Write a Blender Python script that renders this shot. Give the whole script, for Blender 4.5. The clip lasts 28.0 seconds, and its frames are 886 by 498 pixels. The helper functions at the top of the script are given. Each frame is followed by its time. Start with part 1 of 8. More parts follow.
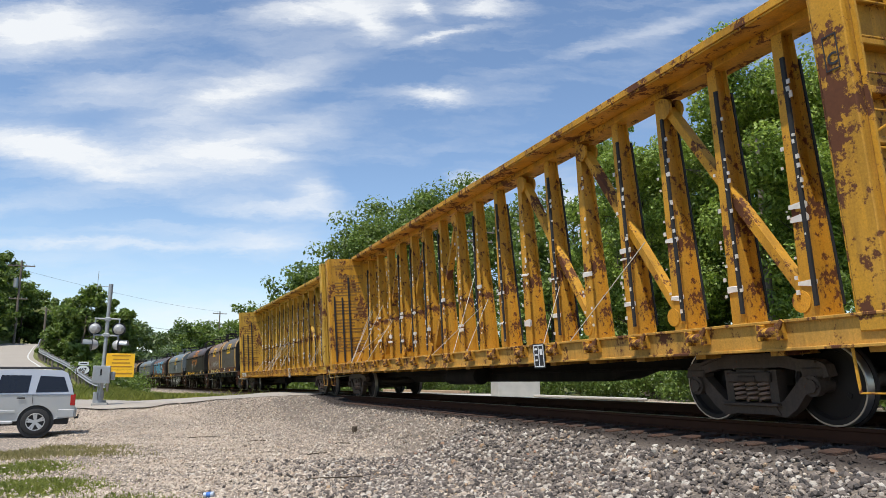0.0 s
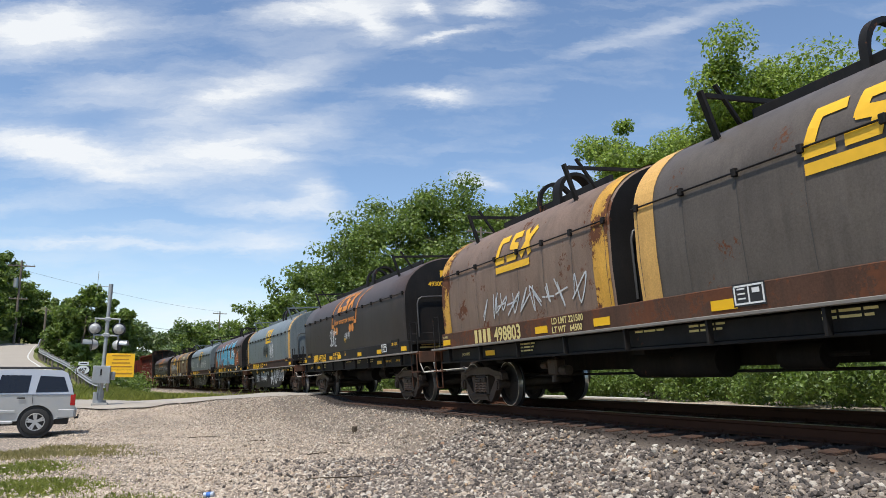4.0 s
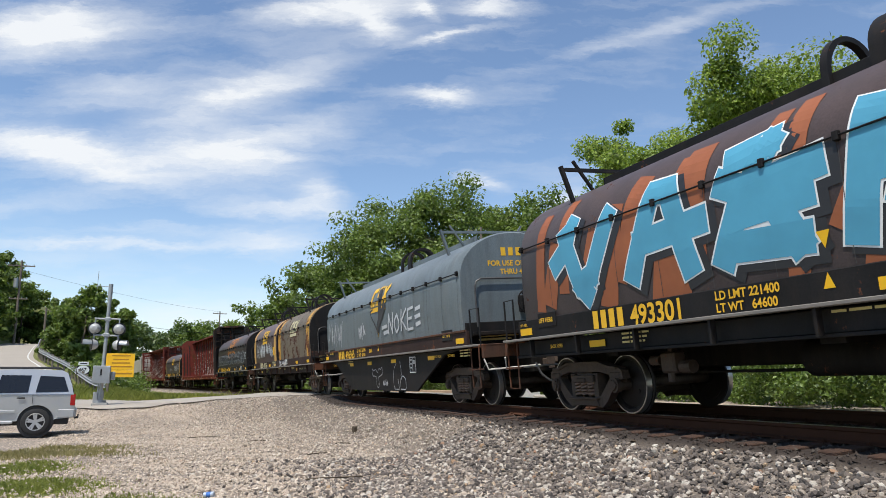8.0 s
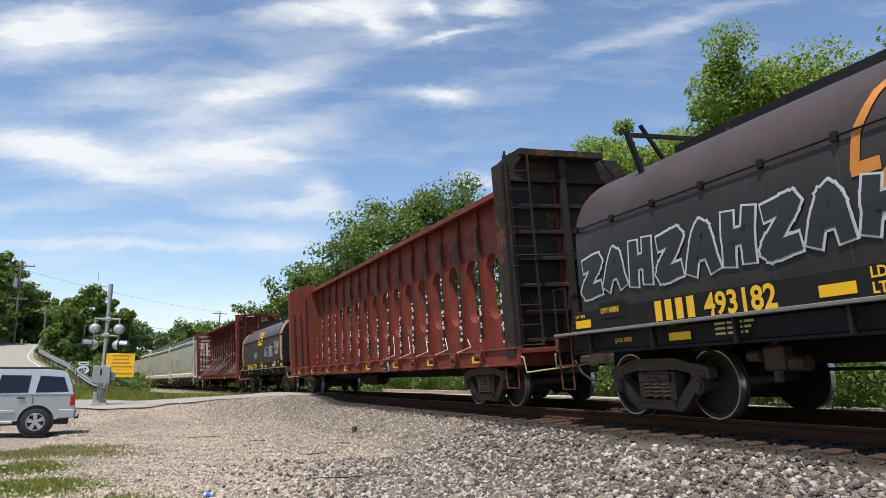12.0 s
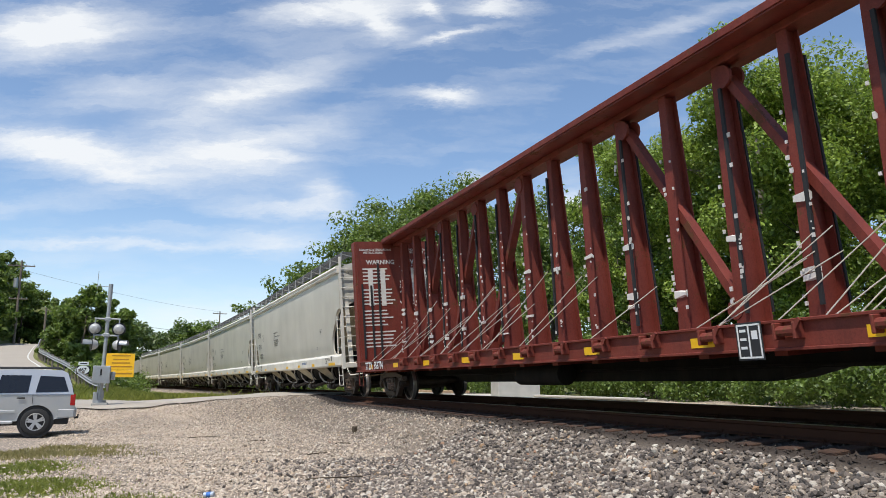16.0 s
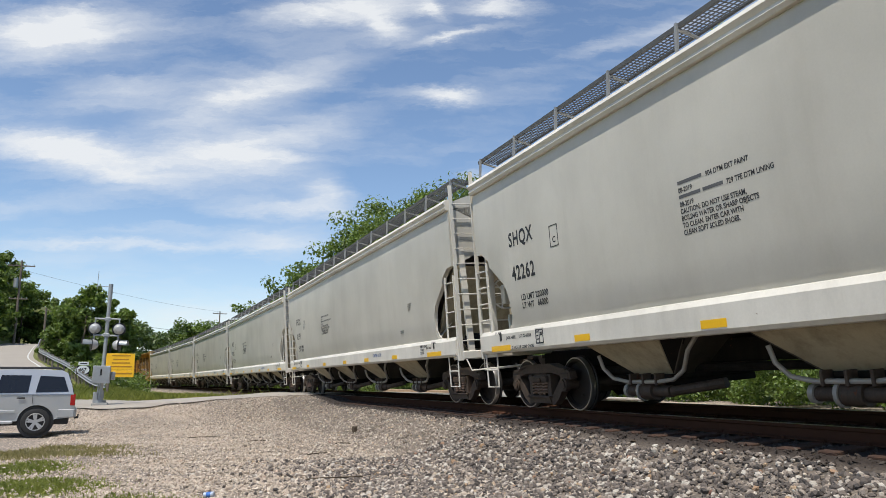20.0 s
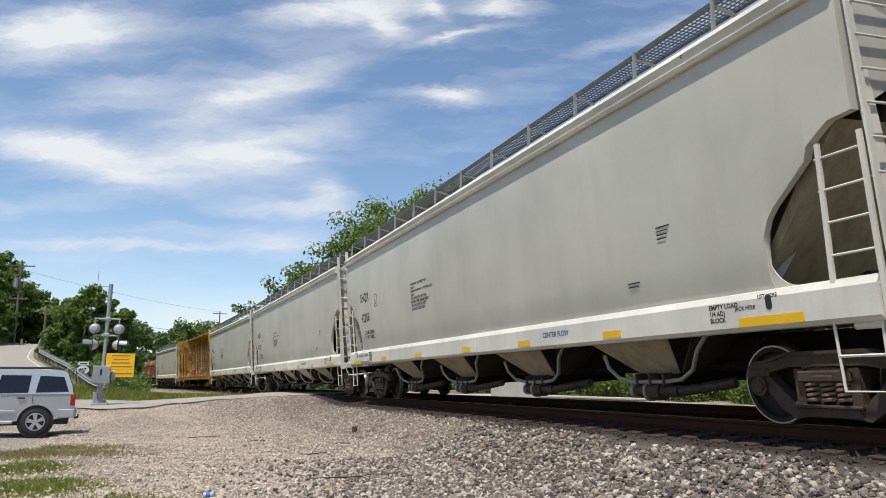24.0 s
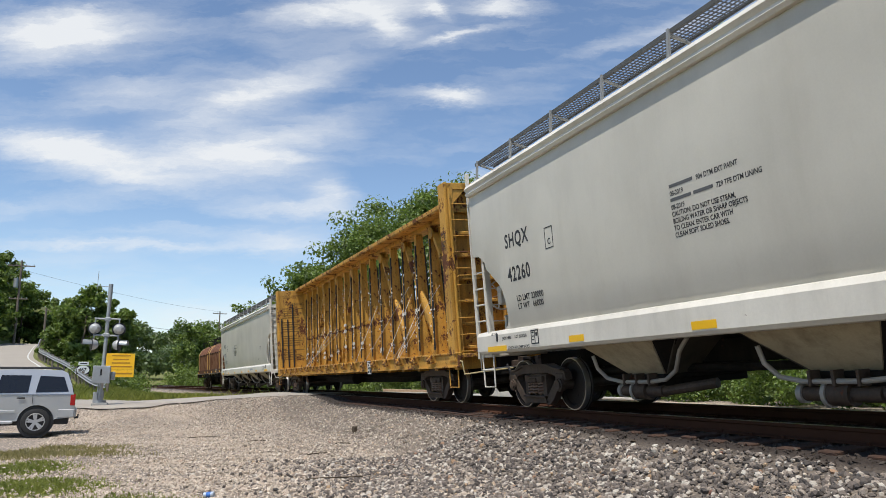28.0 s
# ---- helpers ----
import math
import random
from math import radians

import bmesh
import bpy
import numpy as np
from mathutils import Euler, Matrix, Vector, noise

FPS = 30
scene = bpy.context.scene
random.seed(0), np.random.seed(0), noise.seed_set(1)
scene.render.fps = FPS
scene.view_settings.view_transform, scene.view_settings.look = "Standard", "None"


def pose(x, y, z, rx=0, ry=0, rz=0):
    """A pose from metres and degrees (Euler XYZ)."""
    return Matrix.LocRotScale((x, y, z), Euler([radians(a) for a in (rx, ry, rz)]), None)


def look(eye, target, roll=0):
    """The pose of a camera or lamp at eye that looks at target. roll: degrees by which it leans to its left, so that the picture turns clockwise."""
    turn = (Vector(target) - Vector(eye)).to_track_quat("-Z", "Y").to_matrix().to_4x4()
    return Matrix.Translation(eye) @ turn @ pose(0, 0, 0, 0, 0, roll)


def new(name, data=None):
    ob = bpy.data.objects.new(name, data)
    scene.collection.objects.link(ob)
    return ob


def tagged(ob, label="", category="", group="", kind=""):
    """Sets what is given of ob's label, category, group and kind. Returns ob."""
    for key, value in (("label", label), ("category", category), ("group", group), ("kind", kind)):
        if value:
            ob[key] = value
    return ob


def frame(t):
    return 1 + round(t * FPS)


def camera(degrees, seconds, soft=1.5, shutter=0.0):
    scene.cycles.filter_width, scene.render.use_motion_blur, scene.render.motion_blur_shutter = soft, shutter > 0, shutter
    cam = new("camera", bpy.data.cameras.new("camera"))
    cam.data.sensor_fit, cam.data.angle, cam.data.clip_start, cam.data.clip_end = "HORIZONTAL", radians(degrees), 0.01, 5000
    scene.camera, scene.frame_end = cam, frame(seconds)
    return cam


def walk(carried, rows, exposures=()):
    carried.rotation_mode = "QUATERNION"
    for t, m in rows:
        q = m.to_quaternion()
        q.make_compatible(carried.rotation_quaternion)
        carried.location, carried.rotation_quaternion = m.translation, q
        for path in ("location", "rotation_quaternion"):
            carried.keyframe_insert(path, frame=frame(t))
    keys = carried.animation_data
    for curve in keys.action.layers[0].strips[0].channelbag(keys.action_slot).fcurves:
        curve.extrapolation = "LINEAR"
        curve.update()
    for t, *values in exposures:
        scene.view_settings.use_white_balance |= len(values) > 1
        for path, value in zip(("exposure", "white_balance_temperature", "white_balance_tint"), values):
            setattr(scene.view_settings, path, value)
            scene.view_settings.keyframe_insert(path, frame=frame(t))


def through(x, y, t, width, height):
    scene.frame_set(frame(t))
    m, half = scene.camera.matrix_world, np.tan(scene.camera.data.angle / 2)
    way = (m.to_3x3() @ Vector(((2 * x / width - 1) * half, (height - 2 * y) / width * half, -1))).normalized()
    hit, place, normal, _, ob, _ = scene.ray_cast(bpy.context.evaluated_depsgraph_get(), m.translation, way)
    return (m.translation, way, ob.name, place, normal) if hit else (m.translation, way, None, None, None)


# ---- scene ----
cam = camera(63.517, 28.0, soft=0.8)

# ---- camera: standing still beside the line, 1.4 m over the packed gravel ----
CAM_Z = 1.40
EYE = Vector((0.0, 0.0, CAM_Z))
YAW, PITCH, ROLL = radians(21.2086), radians(10.5747), -0.1813
AIM = EYE + Vector((math.sin(YAW) * math.cos(PITCH), math.cos(YAW) * math.cos(PITCH), math.sin(PITCH)))
walk(cam, [(0.0, look(EYE, AIM, ROLL)), (28.0, look(EYE, AIM, ROLL))], [(0.0, 0.08), (15.8, 0.08), (17.8, -0.05), (28.0, -0.03)])

# ---- light ----
SUN_TO = Vector((-0.33, -0.26, 0.905)).normalized()
world = bpy.data.worlds.new("sky")
scene.world = world
world.use_nodes = True
wn = world.node_tree.nodes
wn.clear()
sky = wn.new("ShaderNodeTexSky")
sky.sky_type = "NISHITA"
sky.sun_disc = False
sky.sun_elevation = math.asin(SUN_TO.z)
sky.sun_rotation = math.atan2(SUN_TO.x, SUN_TO.y)
sky.altitude = 200.0
sky.air_density, sky.dust_density, sky.ozone_density = 1.0, 0.25, 2.2
bg = wn.new("ShaderNodeBackground")
bg.inputs["Strength"].default_value = 0.155
wout = wn.new("ShaderNodeOutputWorld")
world.node_tree.links.new(sky.outputs[0], bg.inputs["Color"])
world.node_tree.links.new(bg.outputs[0], wout.inputs["Surface"])
sun_data = bpy.data.lights.new("sun", "SUN")
sun_data.energy = 5.0
sun_data.angle = radians(0.55)
sun_data.color = (1.0, 0.955, 0.88)
sun = new("sun", sun_data)
sun.matrix_world = look(SUN_TO * 50, (0, 0, 0))

# ---- track line: straight beside the camera, then a left-hand curve ----
TRACK_X, RAIL_Z, CURVE_START, CURVE_R = 7.669, CAM_Z - 0.4326, 3.22, 799.4
CANT, GRADE = radians(4.189), 0.00089
SPEED = 12.43


def line_at(s):
    """Centre of the rail plane s metres along the track, and the heading of the curve there."""
    th = max(s - CURVE_START, 0.0) / CURVE_R
    x = TRACK_X - (1 - math.cos(th)) * CURVE_R
    y = s if s < CURVE_START else CURVE_START + math.sin(th) * CURVE_R
    return Vector((x, y, RAIL_Z + GRADE * s)), th


def on_track(s, off, z):
    """A point off metres to the camera's side of the centre line and z above the canted rail plane."""
    c, th = line_at(s)
    o, h = off * math.cos(CANT) + z * math.sin(CANT), z * math.cos(CANT) - off * math.sin(CANT)
    return Vector((c.x - o * math.cos(th), c.y - o * math.sin(th), c.z + h))


def car_pose(s_front, s_rear):
    """Pose of a car whose two truck centres stand at those places: x along its travel, z up its own axis."""
    a, b = line_at(s_front)[0], line_at(s_rear)[0]
    fx = (a - b).normalized()
    left = Vector((0, 0, 1)).cross(fx).normalized()
    up = fx.cross(left)
    m = Matrix((fx, left, up)).transposed().to_4x4()
    m.translation = (a + b) / 2
    return m @ Matrix.Rotation(CANT, 4, "X")


# ---- materials ----
def hue(c):
    return (*c, 1.0) if len(c) == 3 else c


class Mat:
    """A small wrapper to wire a principled material."""

    def __init__(self, name):
        self.m = bpy.data.materials.new(name)
        self.m.use_nodes = True
        self.t = self.m.node_tree
        self.n = self.t.nodes
        self.p = self.n["Principled BSDF"]
        self.out = self.n["Material Output"]
        self.co = self.n.new("ShaderNodeTexCoord").outputs["Object"]

    def link(self, a, b):
        self.t.links.new(a, b)

    def put(self, key, v):
        if isinstance(v, bpy.types.NodeSocket):
            self.link(v, self.p.inputs[key])
        else:
            self.p.inputs[key].default_value = v

    def scaled(self, sx, sy, sz, src=None):
        mp = self.n.new("ShaderNodeMapping")
        mp.inputs["Scale"].default_value = (sx, sy, sz)
        self.link(src or self.co, mp.inputs["Vector"])
        return mp.outputs[0]

    def noise(self, scale, detail=4.0, rough=0.55, vec=None, dist=0.0):
        k = self.n.new("ShaderNodeTexNoise")
        k.inputs["Scale"].default_value = scale
        k.inputs["Detail"].default_value = detail
        k.inputs["Roughness"].default_value = rough
        k.inputs["Distortion"].default_value = dist
        self.link(vec or self.co, k.inputs["Vector"])
        return k.outputs["Fac"]

    def voronoi(self, scale, out="Distance", vec=None, feature="F1"):
        k = self.n.new("ShaderNodeTexVoronoi")
        k.feature = feature
        k.inputs["Scale"].default_value = scale
        self.link(vec or self.co, k.inputs["Vector"])
        return k.outputs[out]

    def ramp(self, fac, *stops):
        k = self.n.new("ShaderNodeValToRGB")
        e = k.color_ramp.elements
        while len(e) < len(stops):
            e.new(0.5)
        for el, (pos, c) in zip(e, stops):
            el.position = pos
            el.color = hue(c) if isinstance(c, tuple) else (c, c, c, 1)
        self.link(fac, k.inputs[0])
        return k.outputs[0]

    def mix(self, fac, a, b, mode="MIX"):
        k = self.n.new("ShaderNodeMix")
        k.data_type = "RGBA"
        k.blend_type = mode
        ins = [i for i in k.inputs if i.enabled]
        for sock, v in zip(ins, (fac, a, b)):
            if isinstance(v, bpy.types.NodeSocket):
                self.link(v, sock)
            elif isinstance(v, tuple):
                sock.default_value = hue(v)
            else:
                sock.default_value = v
        return [o for o in k.outputs if o.enabled][0]

    def math(self, op, a, b=0.0):
        k = self.n.new("ShaderNodeMath")
        k.operation = op
        for i, v in enumerate((a, b)):
            if isinstance(v, bpy.types.NodeSocket):
                self.link(v, k.inputs[i])
            else:
                k.inputs[i].default_value = v
        return k.outputs[0]

    def random(self):
        return self.n.new("ShaderNodeObjectInfo").outputs["Random"]

    def island(self):
        return self.n.new("ShaderNodeNewGeometry").outputs["Random Per Island"]

    def bump(self, height, strength=0.3, distance=0.02):
        k = self.n.new("ShaderNodeBump")
        k.inputs["Strength"].default_value = strength
        k.inputs["Distance"].default_value = distance
        self.link(height, k.inputs["Height"])
        self.link(k.outputs[0], self.p.inputs["Normal"])


RUST = (0.16, 0.06, 0.028)
RUST_DARK = (0.07, 0.032, 0.02)


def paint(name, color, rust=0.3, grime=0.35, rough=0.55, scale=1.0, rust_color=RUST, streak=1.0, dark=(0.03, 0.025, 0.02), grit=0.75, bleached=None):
    """Weathered paint on steel: faded patches, streaks of grime that run down, rust that breaks through; the last
    argument is the crown's lighter colour, fading and the stronger light on top together.
    """
    a = Mat(name)
    fade = a.noise(0.9 * scale, 5)
    base = a.mix(a.ramp(fade, (0.3, 0.0), (0.7, 1.0)), tuple(v * 0.86 for v in color), tuple(min(1, v * 1.12 + 0.008) for v in color))
    # lighter towards the crown by height: stronger top light put into the faded colour
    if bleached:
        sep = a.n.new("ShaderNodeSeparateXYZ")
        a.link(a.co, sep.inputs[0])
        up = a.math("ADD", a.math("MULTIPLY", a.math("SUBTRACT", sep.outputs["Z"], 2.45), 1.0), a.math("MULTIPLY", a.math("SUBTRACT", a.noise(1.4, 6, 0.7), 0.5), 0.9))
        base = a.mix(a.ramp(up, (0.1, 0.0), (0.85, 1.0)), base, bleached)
    run = a.noise(2.2 * scale, 6, 0.65, a.scaled(2.2, 2.2, 0.25))
    base = a.mix(a.ramp(run, (0.46, 0.0), (0.78, grime * streak)), base, dark)
    spots = a.noise(1.7 * scale, 9, 0.68, a.scaled(1.0, 1.0, 0.8))
    fine = a.noise(14 * scale, 5, 0.7)
    both = a.math("ADD", a.math("MULTIPLY", spots, 0.72), a.math("MULTIPLY", fine, 0.28))
    edge = 0.665 - 0.27 * rust if rust > 0 else 0.9
    mask = a.ramp(both, (edge, 0.0), (edge + 0.03, 1.0))
    rc = a.mix(fine, RUST_DARK, rust_color)
    grain = a.ramp(a.noise(38, 5, 0.75), (0.3, 0.66), (0.7, 1.18))
    base = a.mix(grit, base, grain, "MULTIPLY")
    dust = a.noise(1.3, 7, 0.7, a.scaled(1.6, 1.6, 0.5))
    base = a.mix(a.ramp(dust, (0.5, 0.0), (0.8, 0.16 if color[1] > 0.08 else 0.06)), base, (0.30, 0.25, 0.19) if color[1] > 0.08 else (0.24, 0.145, 0.09))
    a.put("Base Color", a.mix(mask, base, rc))
    a.p.inputs["Specular IOR Level"].default_value = 0.20
    a.put("Roughness", a.mix(mask, (rough,) * 3, (0.88,) * 3))
    a.bump(a.math("ADD", a.math("MULTIPLY", both, 0.6), a.math("MULTIPLY", mask, -0.4)), 0.22, 0.012)
    return a.m


def plain(name, color, rough=0.6, metal=0.0, vary=0.12, scale=6.0, bump=0.15):
    a = Mat(name)
    k = a.noise(scale, 5)
    a.put("Base Color", a.mix(k, tuple(v * (1 - vary) for v in color), tuple(min(1, v * (1 + vary)) for v in color)))
    a.put("Roughness", rough)
    a.put("Metallic", metal)
    if bump:
        a.bump(a.noise(scale * 5, 4), bump, 0.006)
    return a.m


YELLOW = (0.55, 0.275, 0.025)
m_yellow = paint("weathered yellow paint", YELLOW, 0.52, 0.55)
m_yellow_b = paint("faded yellow paint", (0.55, 0.325, 0.045), 0.50, 0.6)
m_ochre = paint("brown-yellow paint", (0.55, 0.29, 0.052), 0.50, 0.7)
m_red = paint("oxide red paint", (0.180, 0.036, 0.024), 0.36, 0.45, dark=(0.02, 0.012, 0.012))
m_red_b = paint("worn oxide red paint", (0.20, 0.036, 0.024), 0.5, 0.5)
m_hopper = paint("pale grey car paint", (0.535, 0.505, 0.435), 0.0, 0.16, 0.34, 0.4, dark=(0.30, 0.265, 0.205), grit=0.1)
m_hopper_sill = paint("pale grey sill paint", (0.66, 0.62, 0.54), 0.03, 0.18, 0.4, 0.8, dark=(0.25, 0.22, 0.18), grit=0.15)
m_hopper_dark = paint("dusty tan chute paint", (0.42, 0.36, 0.25), 0.08, 0.5, 0.7, grit=0.3)
m_valley = paint("grimy hopper paint darkened for shade", (0.085, 0.076, 0.062), 0.1, 0.5, 0.7, grit=0.3)
m_wornink = plain("worn black stencil ink", (0.09, 0.09, 0.09), 0.6, 0, 0.2, 12, 0)
m_black = paint("dull black paint", (0.0085, 0.0075, 0.0075), 0.16, 0.25, 0.62)
m_blackbrown = paint("black hood paint with paler crown", (0.034, 0.028, 0.028), 0.12, 0.35, 0.42, 0.7, bleached=(0.080, 0.058, 0.052))
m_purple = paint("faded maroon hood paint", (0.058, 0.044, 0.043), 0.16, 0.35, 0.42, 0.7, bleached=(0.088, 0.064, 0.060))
m_greyhood = paint("blue-grey hood paint", (0.150, 0.178, 0.19), 0.14, 0.4, 0.38, 0.7)
m_pinkhood = paint("pinkish maroon hood paint", (0.085, 0.055, 0.052), 0.14, 0.3, 0.42, 0.7, bleached=(0.125, 0.083, 0.077))
m_seam = plain("dark seam line", (0.055, 0.052, 0.05), 0.8, 0, 0.3, 3, 0)
m_rail_grey = plain("scuffed dark handrail paint", (0.06, 0.058, 0.058), 0.5, 0.2, 0.3, 8)
m_lever = plain("yellowed lever paint", (0.42, 0.34, 0.17), 0.6, 0, 0.2, 8)
m_edge = plain("dusty grey steel edge", (0.19, 0.172, 0.15), 0.7, 0.1, 0.25, 5)
m_rustyhood = paint("rust-blistered grey hood paint", (0.150, 0.121, 0.086), 0.53, 0.45, 0.5, 0.6, rust_color=(0.085, 0.028, 0.018))
m_tanhood = paint("sun-baked tan hood paint", (0.20, 0.135, 0.10), 0.4, 0.45, 0.5)
m_darkgrey = paint("brown-grey hood paint", (0.105, 0.088, 0.075), 0.2, 0.4, 0.45)
m_orangerust = paint("orange rusted hood paint", (0.21, 0.085, 0.04), 0.6, 0.6, 0.6, 0.9)
m_band = paint("cream yellow band paint", (0.62, 0.36, 0.11), 0.16, 0.25, 0.5)
m_bandy = paint("yellow band paint", (0.60, 0.32, 0.05), 0.56, 0.4, 0.5)
m_brownsill = paint("rusted brown sill paint", (0.085, 0.042, 0.026), 0.6, 0.5, 0.75)
m_brownblack = paint("brown-black sill paint", (0.034, 0.017, 0.013), 0.3, 0.4, 0.7)
m_creamfade = plain("faded cream lettering", (0.50, 0.45, 0.27), 0.65, 0, 0.25, 4, 0)
# near-black: deep shade under the cars is put into this colour
m_under = paint("brown steel with underbody shade in it", (0.007, 0.0058, 0.005), 0.2, 0.5, 0.85, 1.5)
m_truck = paint("greasy cast steel", (0.075, 0.053, 0.040), 0.25, 0.5, 0.55, 3.0)
m_wheel = plain("dark wheel steel", (0.022, 0.017, 0.015), 0.65, 0.3)
m_tread = plain("polished wheel rim", (0.48, 0.46, 0.44), 0.32, 0.9)
m_rail_top = plain("rail steel", (0.062, 0.028, 0.017), 0.95, 0.0, 0.25, 3)
m_rail_top.node_tree.nodes["Principled BSDF"].inputs["Specular IOR Level"].default_value = 0.1
m_rubber = plain("black rubber strip", (0.014, 0.014, 0.015), 0.75)
m_white = plain("white lettering", (0.72, 0.72, 0.70), 0.6, 0, 0.1, 20, 0)
m_faint = plain("worn stencil ink", (0.20, 0.105, 0.02), 0.7, 0, 0.3, 6, 0)
m_label = plain("torn white wrap", (0.60, 0.57, 0.53), 0.7, 0, 0.2, 12)
m_ink = plain("black lettering", (0.02, 0.02, 0.022), 0.6, 0, 0.1, 20, 0)
m_gold = plain("yellow lettering", (0.78, 0.44, 0.02), 0.55, 0, 0.12, 9, 0)
m_goldfade = plain("faded yellow lettering", (0.62, 0.50, 0.20), 0.6, 0, 0.2, 5, 0)
m_reflector = plain("yellow reflective tape", (0.80, 0.45, 0.01), 0.35, 0, 0.08, 9, 0)
m_blueletter = plain("blue lettering", (0.03, 0.09, 0.25), 0.5, 0, 0.1, 9, 0)
m_orangeletter = plain("faded orange lettering", (0.55, 0.20, 0.03), 0.6, 0, 0.25, 5, 0)
m_cable = plain("steel cable", (0.42, 0.39, 0.33), 0.55, 0.3)
m_strap = plain("pale webbing strap", (0.5, 0.47, 0.42), 0.8)
m_galv = plain("galvanised grating", (0.30, 0.30, 0.29), 0.55, 0.4)
m_pipe = plain("dusty steel pipe", (0.34, 0.315, 0.28), 0.55, 0.2)
# darker copy of the galvanised grey; the underside's shade is in its colour
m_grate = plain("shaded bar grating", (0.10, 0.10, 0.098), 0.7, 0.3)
m_spray = plain("silver spray paint", (0.52, 0.53, 0.54), 0.5, 0.1, 0.15, 7, 0)
m_spray_blue = plain("sky blue spray paint", (0.075, 0.31, 0.45), 0.55, 0, 0.2, 1.6, 0)
m_spray_orange = plain("burnt orange spray paint", (0.28, 0.085, 0.03), 0.6, 0, 0.3, 2.5, 0)
m_spray_black = plain("black spray paint", (0.02, 0.02, 0.022), 0.55, 0, 0.2, 5, 0)

# ---- mesh building ----
def keep_sharp(me, angle=32):
    me.polygons.foreach_set("use_smooth", [True] * len(me.polygons))
    me.set_sharp_from_angle(angle=radians(angle))


class Bld:
    """Collects boxes, tubes and prisms into one mesh."""

    def __init__(self):
        self.v, self.f = [], []

    def add(self, verts, faces):
        k = len(self.v)
        self.v.extend(tuple(p) for p in verts)
        self.f.extend(tuple(i + k for i in f) for f in faces)
        return self

    def hexa(self, p):
        return self.add(p, [(0, 3, 2, 1), (4, 5, 6, 7), (0, 1, 5, 4), (1, 2, 6, 5), (2, 3, 7, 6), (3, 0, 4, 7)])

    def box(self, x0, x1, y0, y1, z0, z1, ch=0.0, m=None):
        if ch <= 0:
            p = [(x0, y0, z0), (x1, y0, z0), (x1, y1, z0), (x0, y1, z0), (x0, y0, z1), (x1, y0, z1), (x1, y1, z1), (x0, y1, z1)]
            if m:
                p = [m @ Vector(q) for q in p]
            return self.hexa(p)
        lo, hi = Vector((x0, y0, z0)), Vector((x1, y1, z1))
        vs, idx = [], {}
        for sx in (0, 1):
            for sy in (0, 1):
                for sz in (0, 1):
                    c = Vector((hi.x if sx else lo.x, hi.y if sy else lo.y, hi.z if sz else lo.z))
                    d = Vector((-1 if sx else 1, -1 if sy else 1, -1 if sz else 1)) * ch
                    for ax in range(3):
                        q = c.copy()
                        for o in range(3):
                            if o != ax:
                                q[o] += d[o]
                        idx[(sx, sy, sz, ax)] = len(vs)
                        vs.append(m @ q if m else q)
        fs = []
        for ax in range(3):
            o1, o2 = (ax + 1) % 3, (ax + 2) % 3
            for side in (0, 1):
                ring = []
                for a, b in ((0, 0), (1, 0), (1, 1), (0, 1)):
                    k = [0, 0, 0]
                    k[ax], k[o1], k[o2] = side, a, b
                    ring.append(idx[(*k, ax)])
                fs.append(ring if side else ring[::-1])
            for a in (0, 1):
                for b in (0, 1):
                    k0, k1 = [0, 0, 0], [0, 0, 0]
                    k0[o1], k0[o2], k0[ax] = a, b, 0
                    k1[o1], k1[o2], k1[ax] = a, b, 1
                    q = [idx[(*k0, o1)], idx[(*k1, o1)], idx[(*k1, o2)], idx[(*k0, o2)]]
                    fs.append(q if (a == b) else q[::-1])
        for sx in (0, 1):
            for sy in (0, 1):
                for sz in (0, 1):
                    q = [idx[(sx, sy, sz, a)] for a in range(3)]
                    fs.append(q if (sx + sy + sz) % 2 else q[::-1])
        return self.add(vs, fs)

    def tube(self, a, b, r, n=8, r2=None):
        a, b = Vector(a), Vector(b)
        z = (b - a).normalized()
        x = z.orthogonal().normalized()
        y = z.cross(x)
        r2 = r if r2 is None else r2
        vs = []
        for p, rr in ((a, r), (b, r2)):
            for i in range(n):
                t = 2 * math.pi * i / n
                vs.append(p + x * (math.cos(t) * rr) + y * (math.sin(t) * rr))
        fs = [(i, (i + 1) % n, n + (i + 1) % n, n + i) for i in range(n)]
        fs += [tuple(range(n))[::-1], tuple(range(n, 2 * n))]
        return self.add(vs, fs)

    def pipe(self, pts, r, n=6):
        """One bent round bar through the points."""
        p = [Vector(q) for q in pts]
        closed = (p[0] - p[-1]).length < 1e-6
        if closed:
            p = p[:-1]
        m = len(p)
        ref = None
        vs = []
        for i in range(m):
            a = p[(i - 1) % m] if (closed or i) else p[i]
            b = p[(i + 1) % m] if (closed or i < m - 1) else p[i]
            t = (b - a).normalized()
            if ref is None:
                ref = t.orthogonal().normalized()
            x = (ref - t * ref.dot(t)).normalized()
            ref = x
            y = t.cross(x)
            for k in range(n):
                w = 2 * math.pi * k / n
                vs.append(p[i] + x * (math.cos(w) * r) + y * (math.sin(w) * r))
        fs = []
        for i in range(m if closed else m - 1):
            j = (i + 1) % m
            fs += [(i * n + k, i * n + (k + 1) % n, j * n + (k + 1) % n, j * n + k) for k in range(n)]
        if not closed:
            fs += [tuple(range(n))[::-1], tuple(range((m - 1) * n, m * n))]
        return self.add(vs, fs)

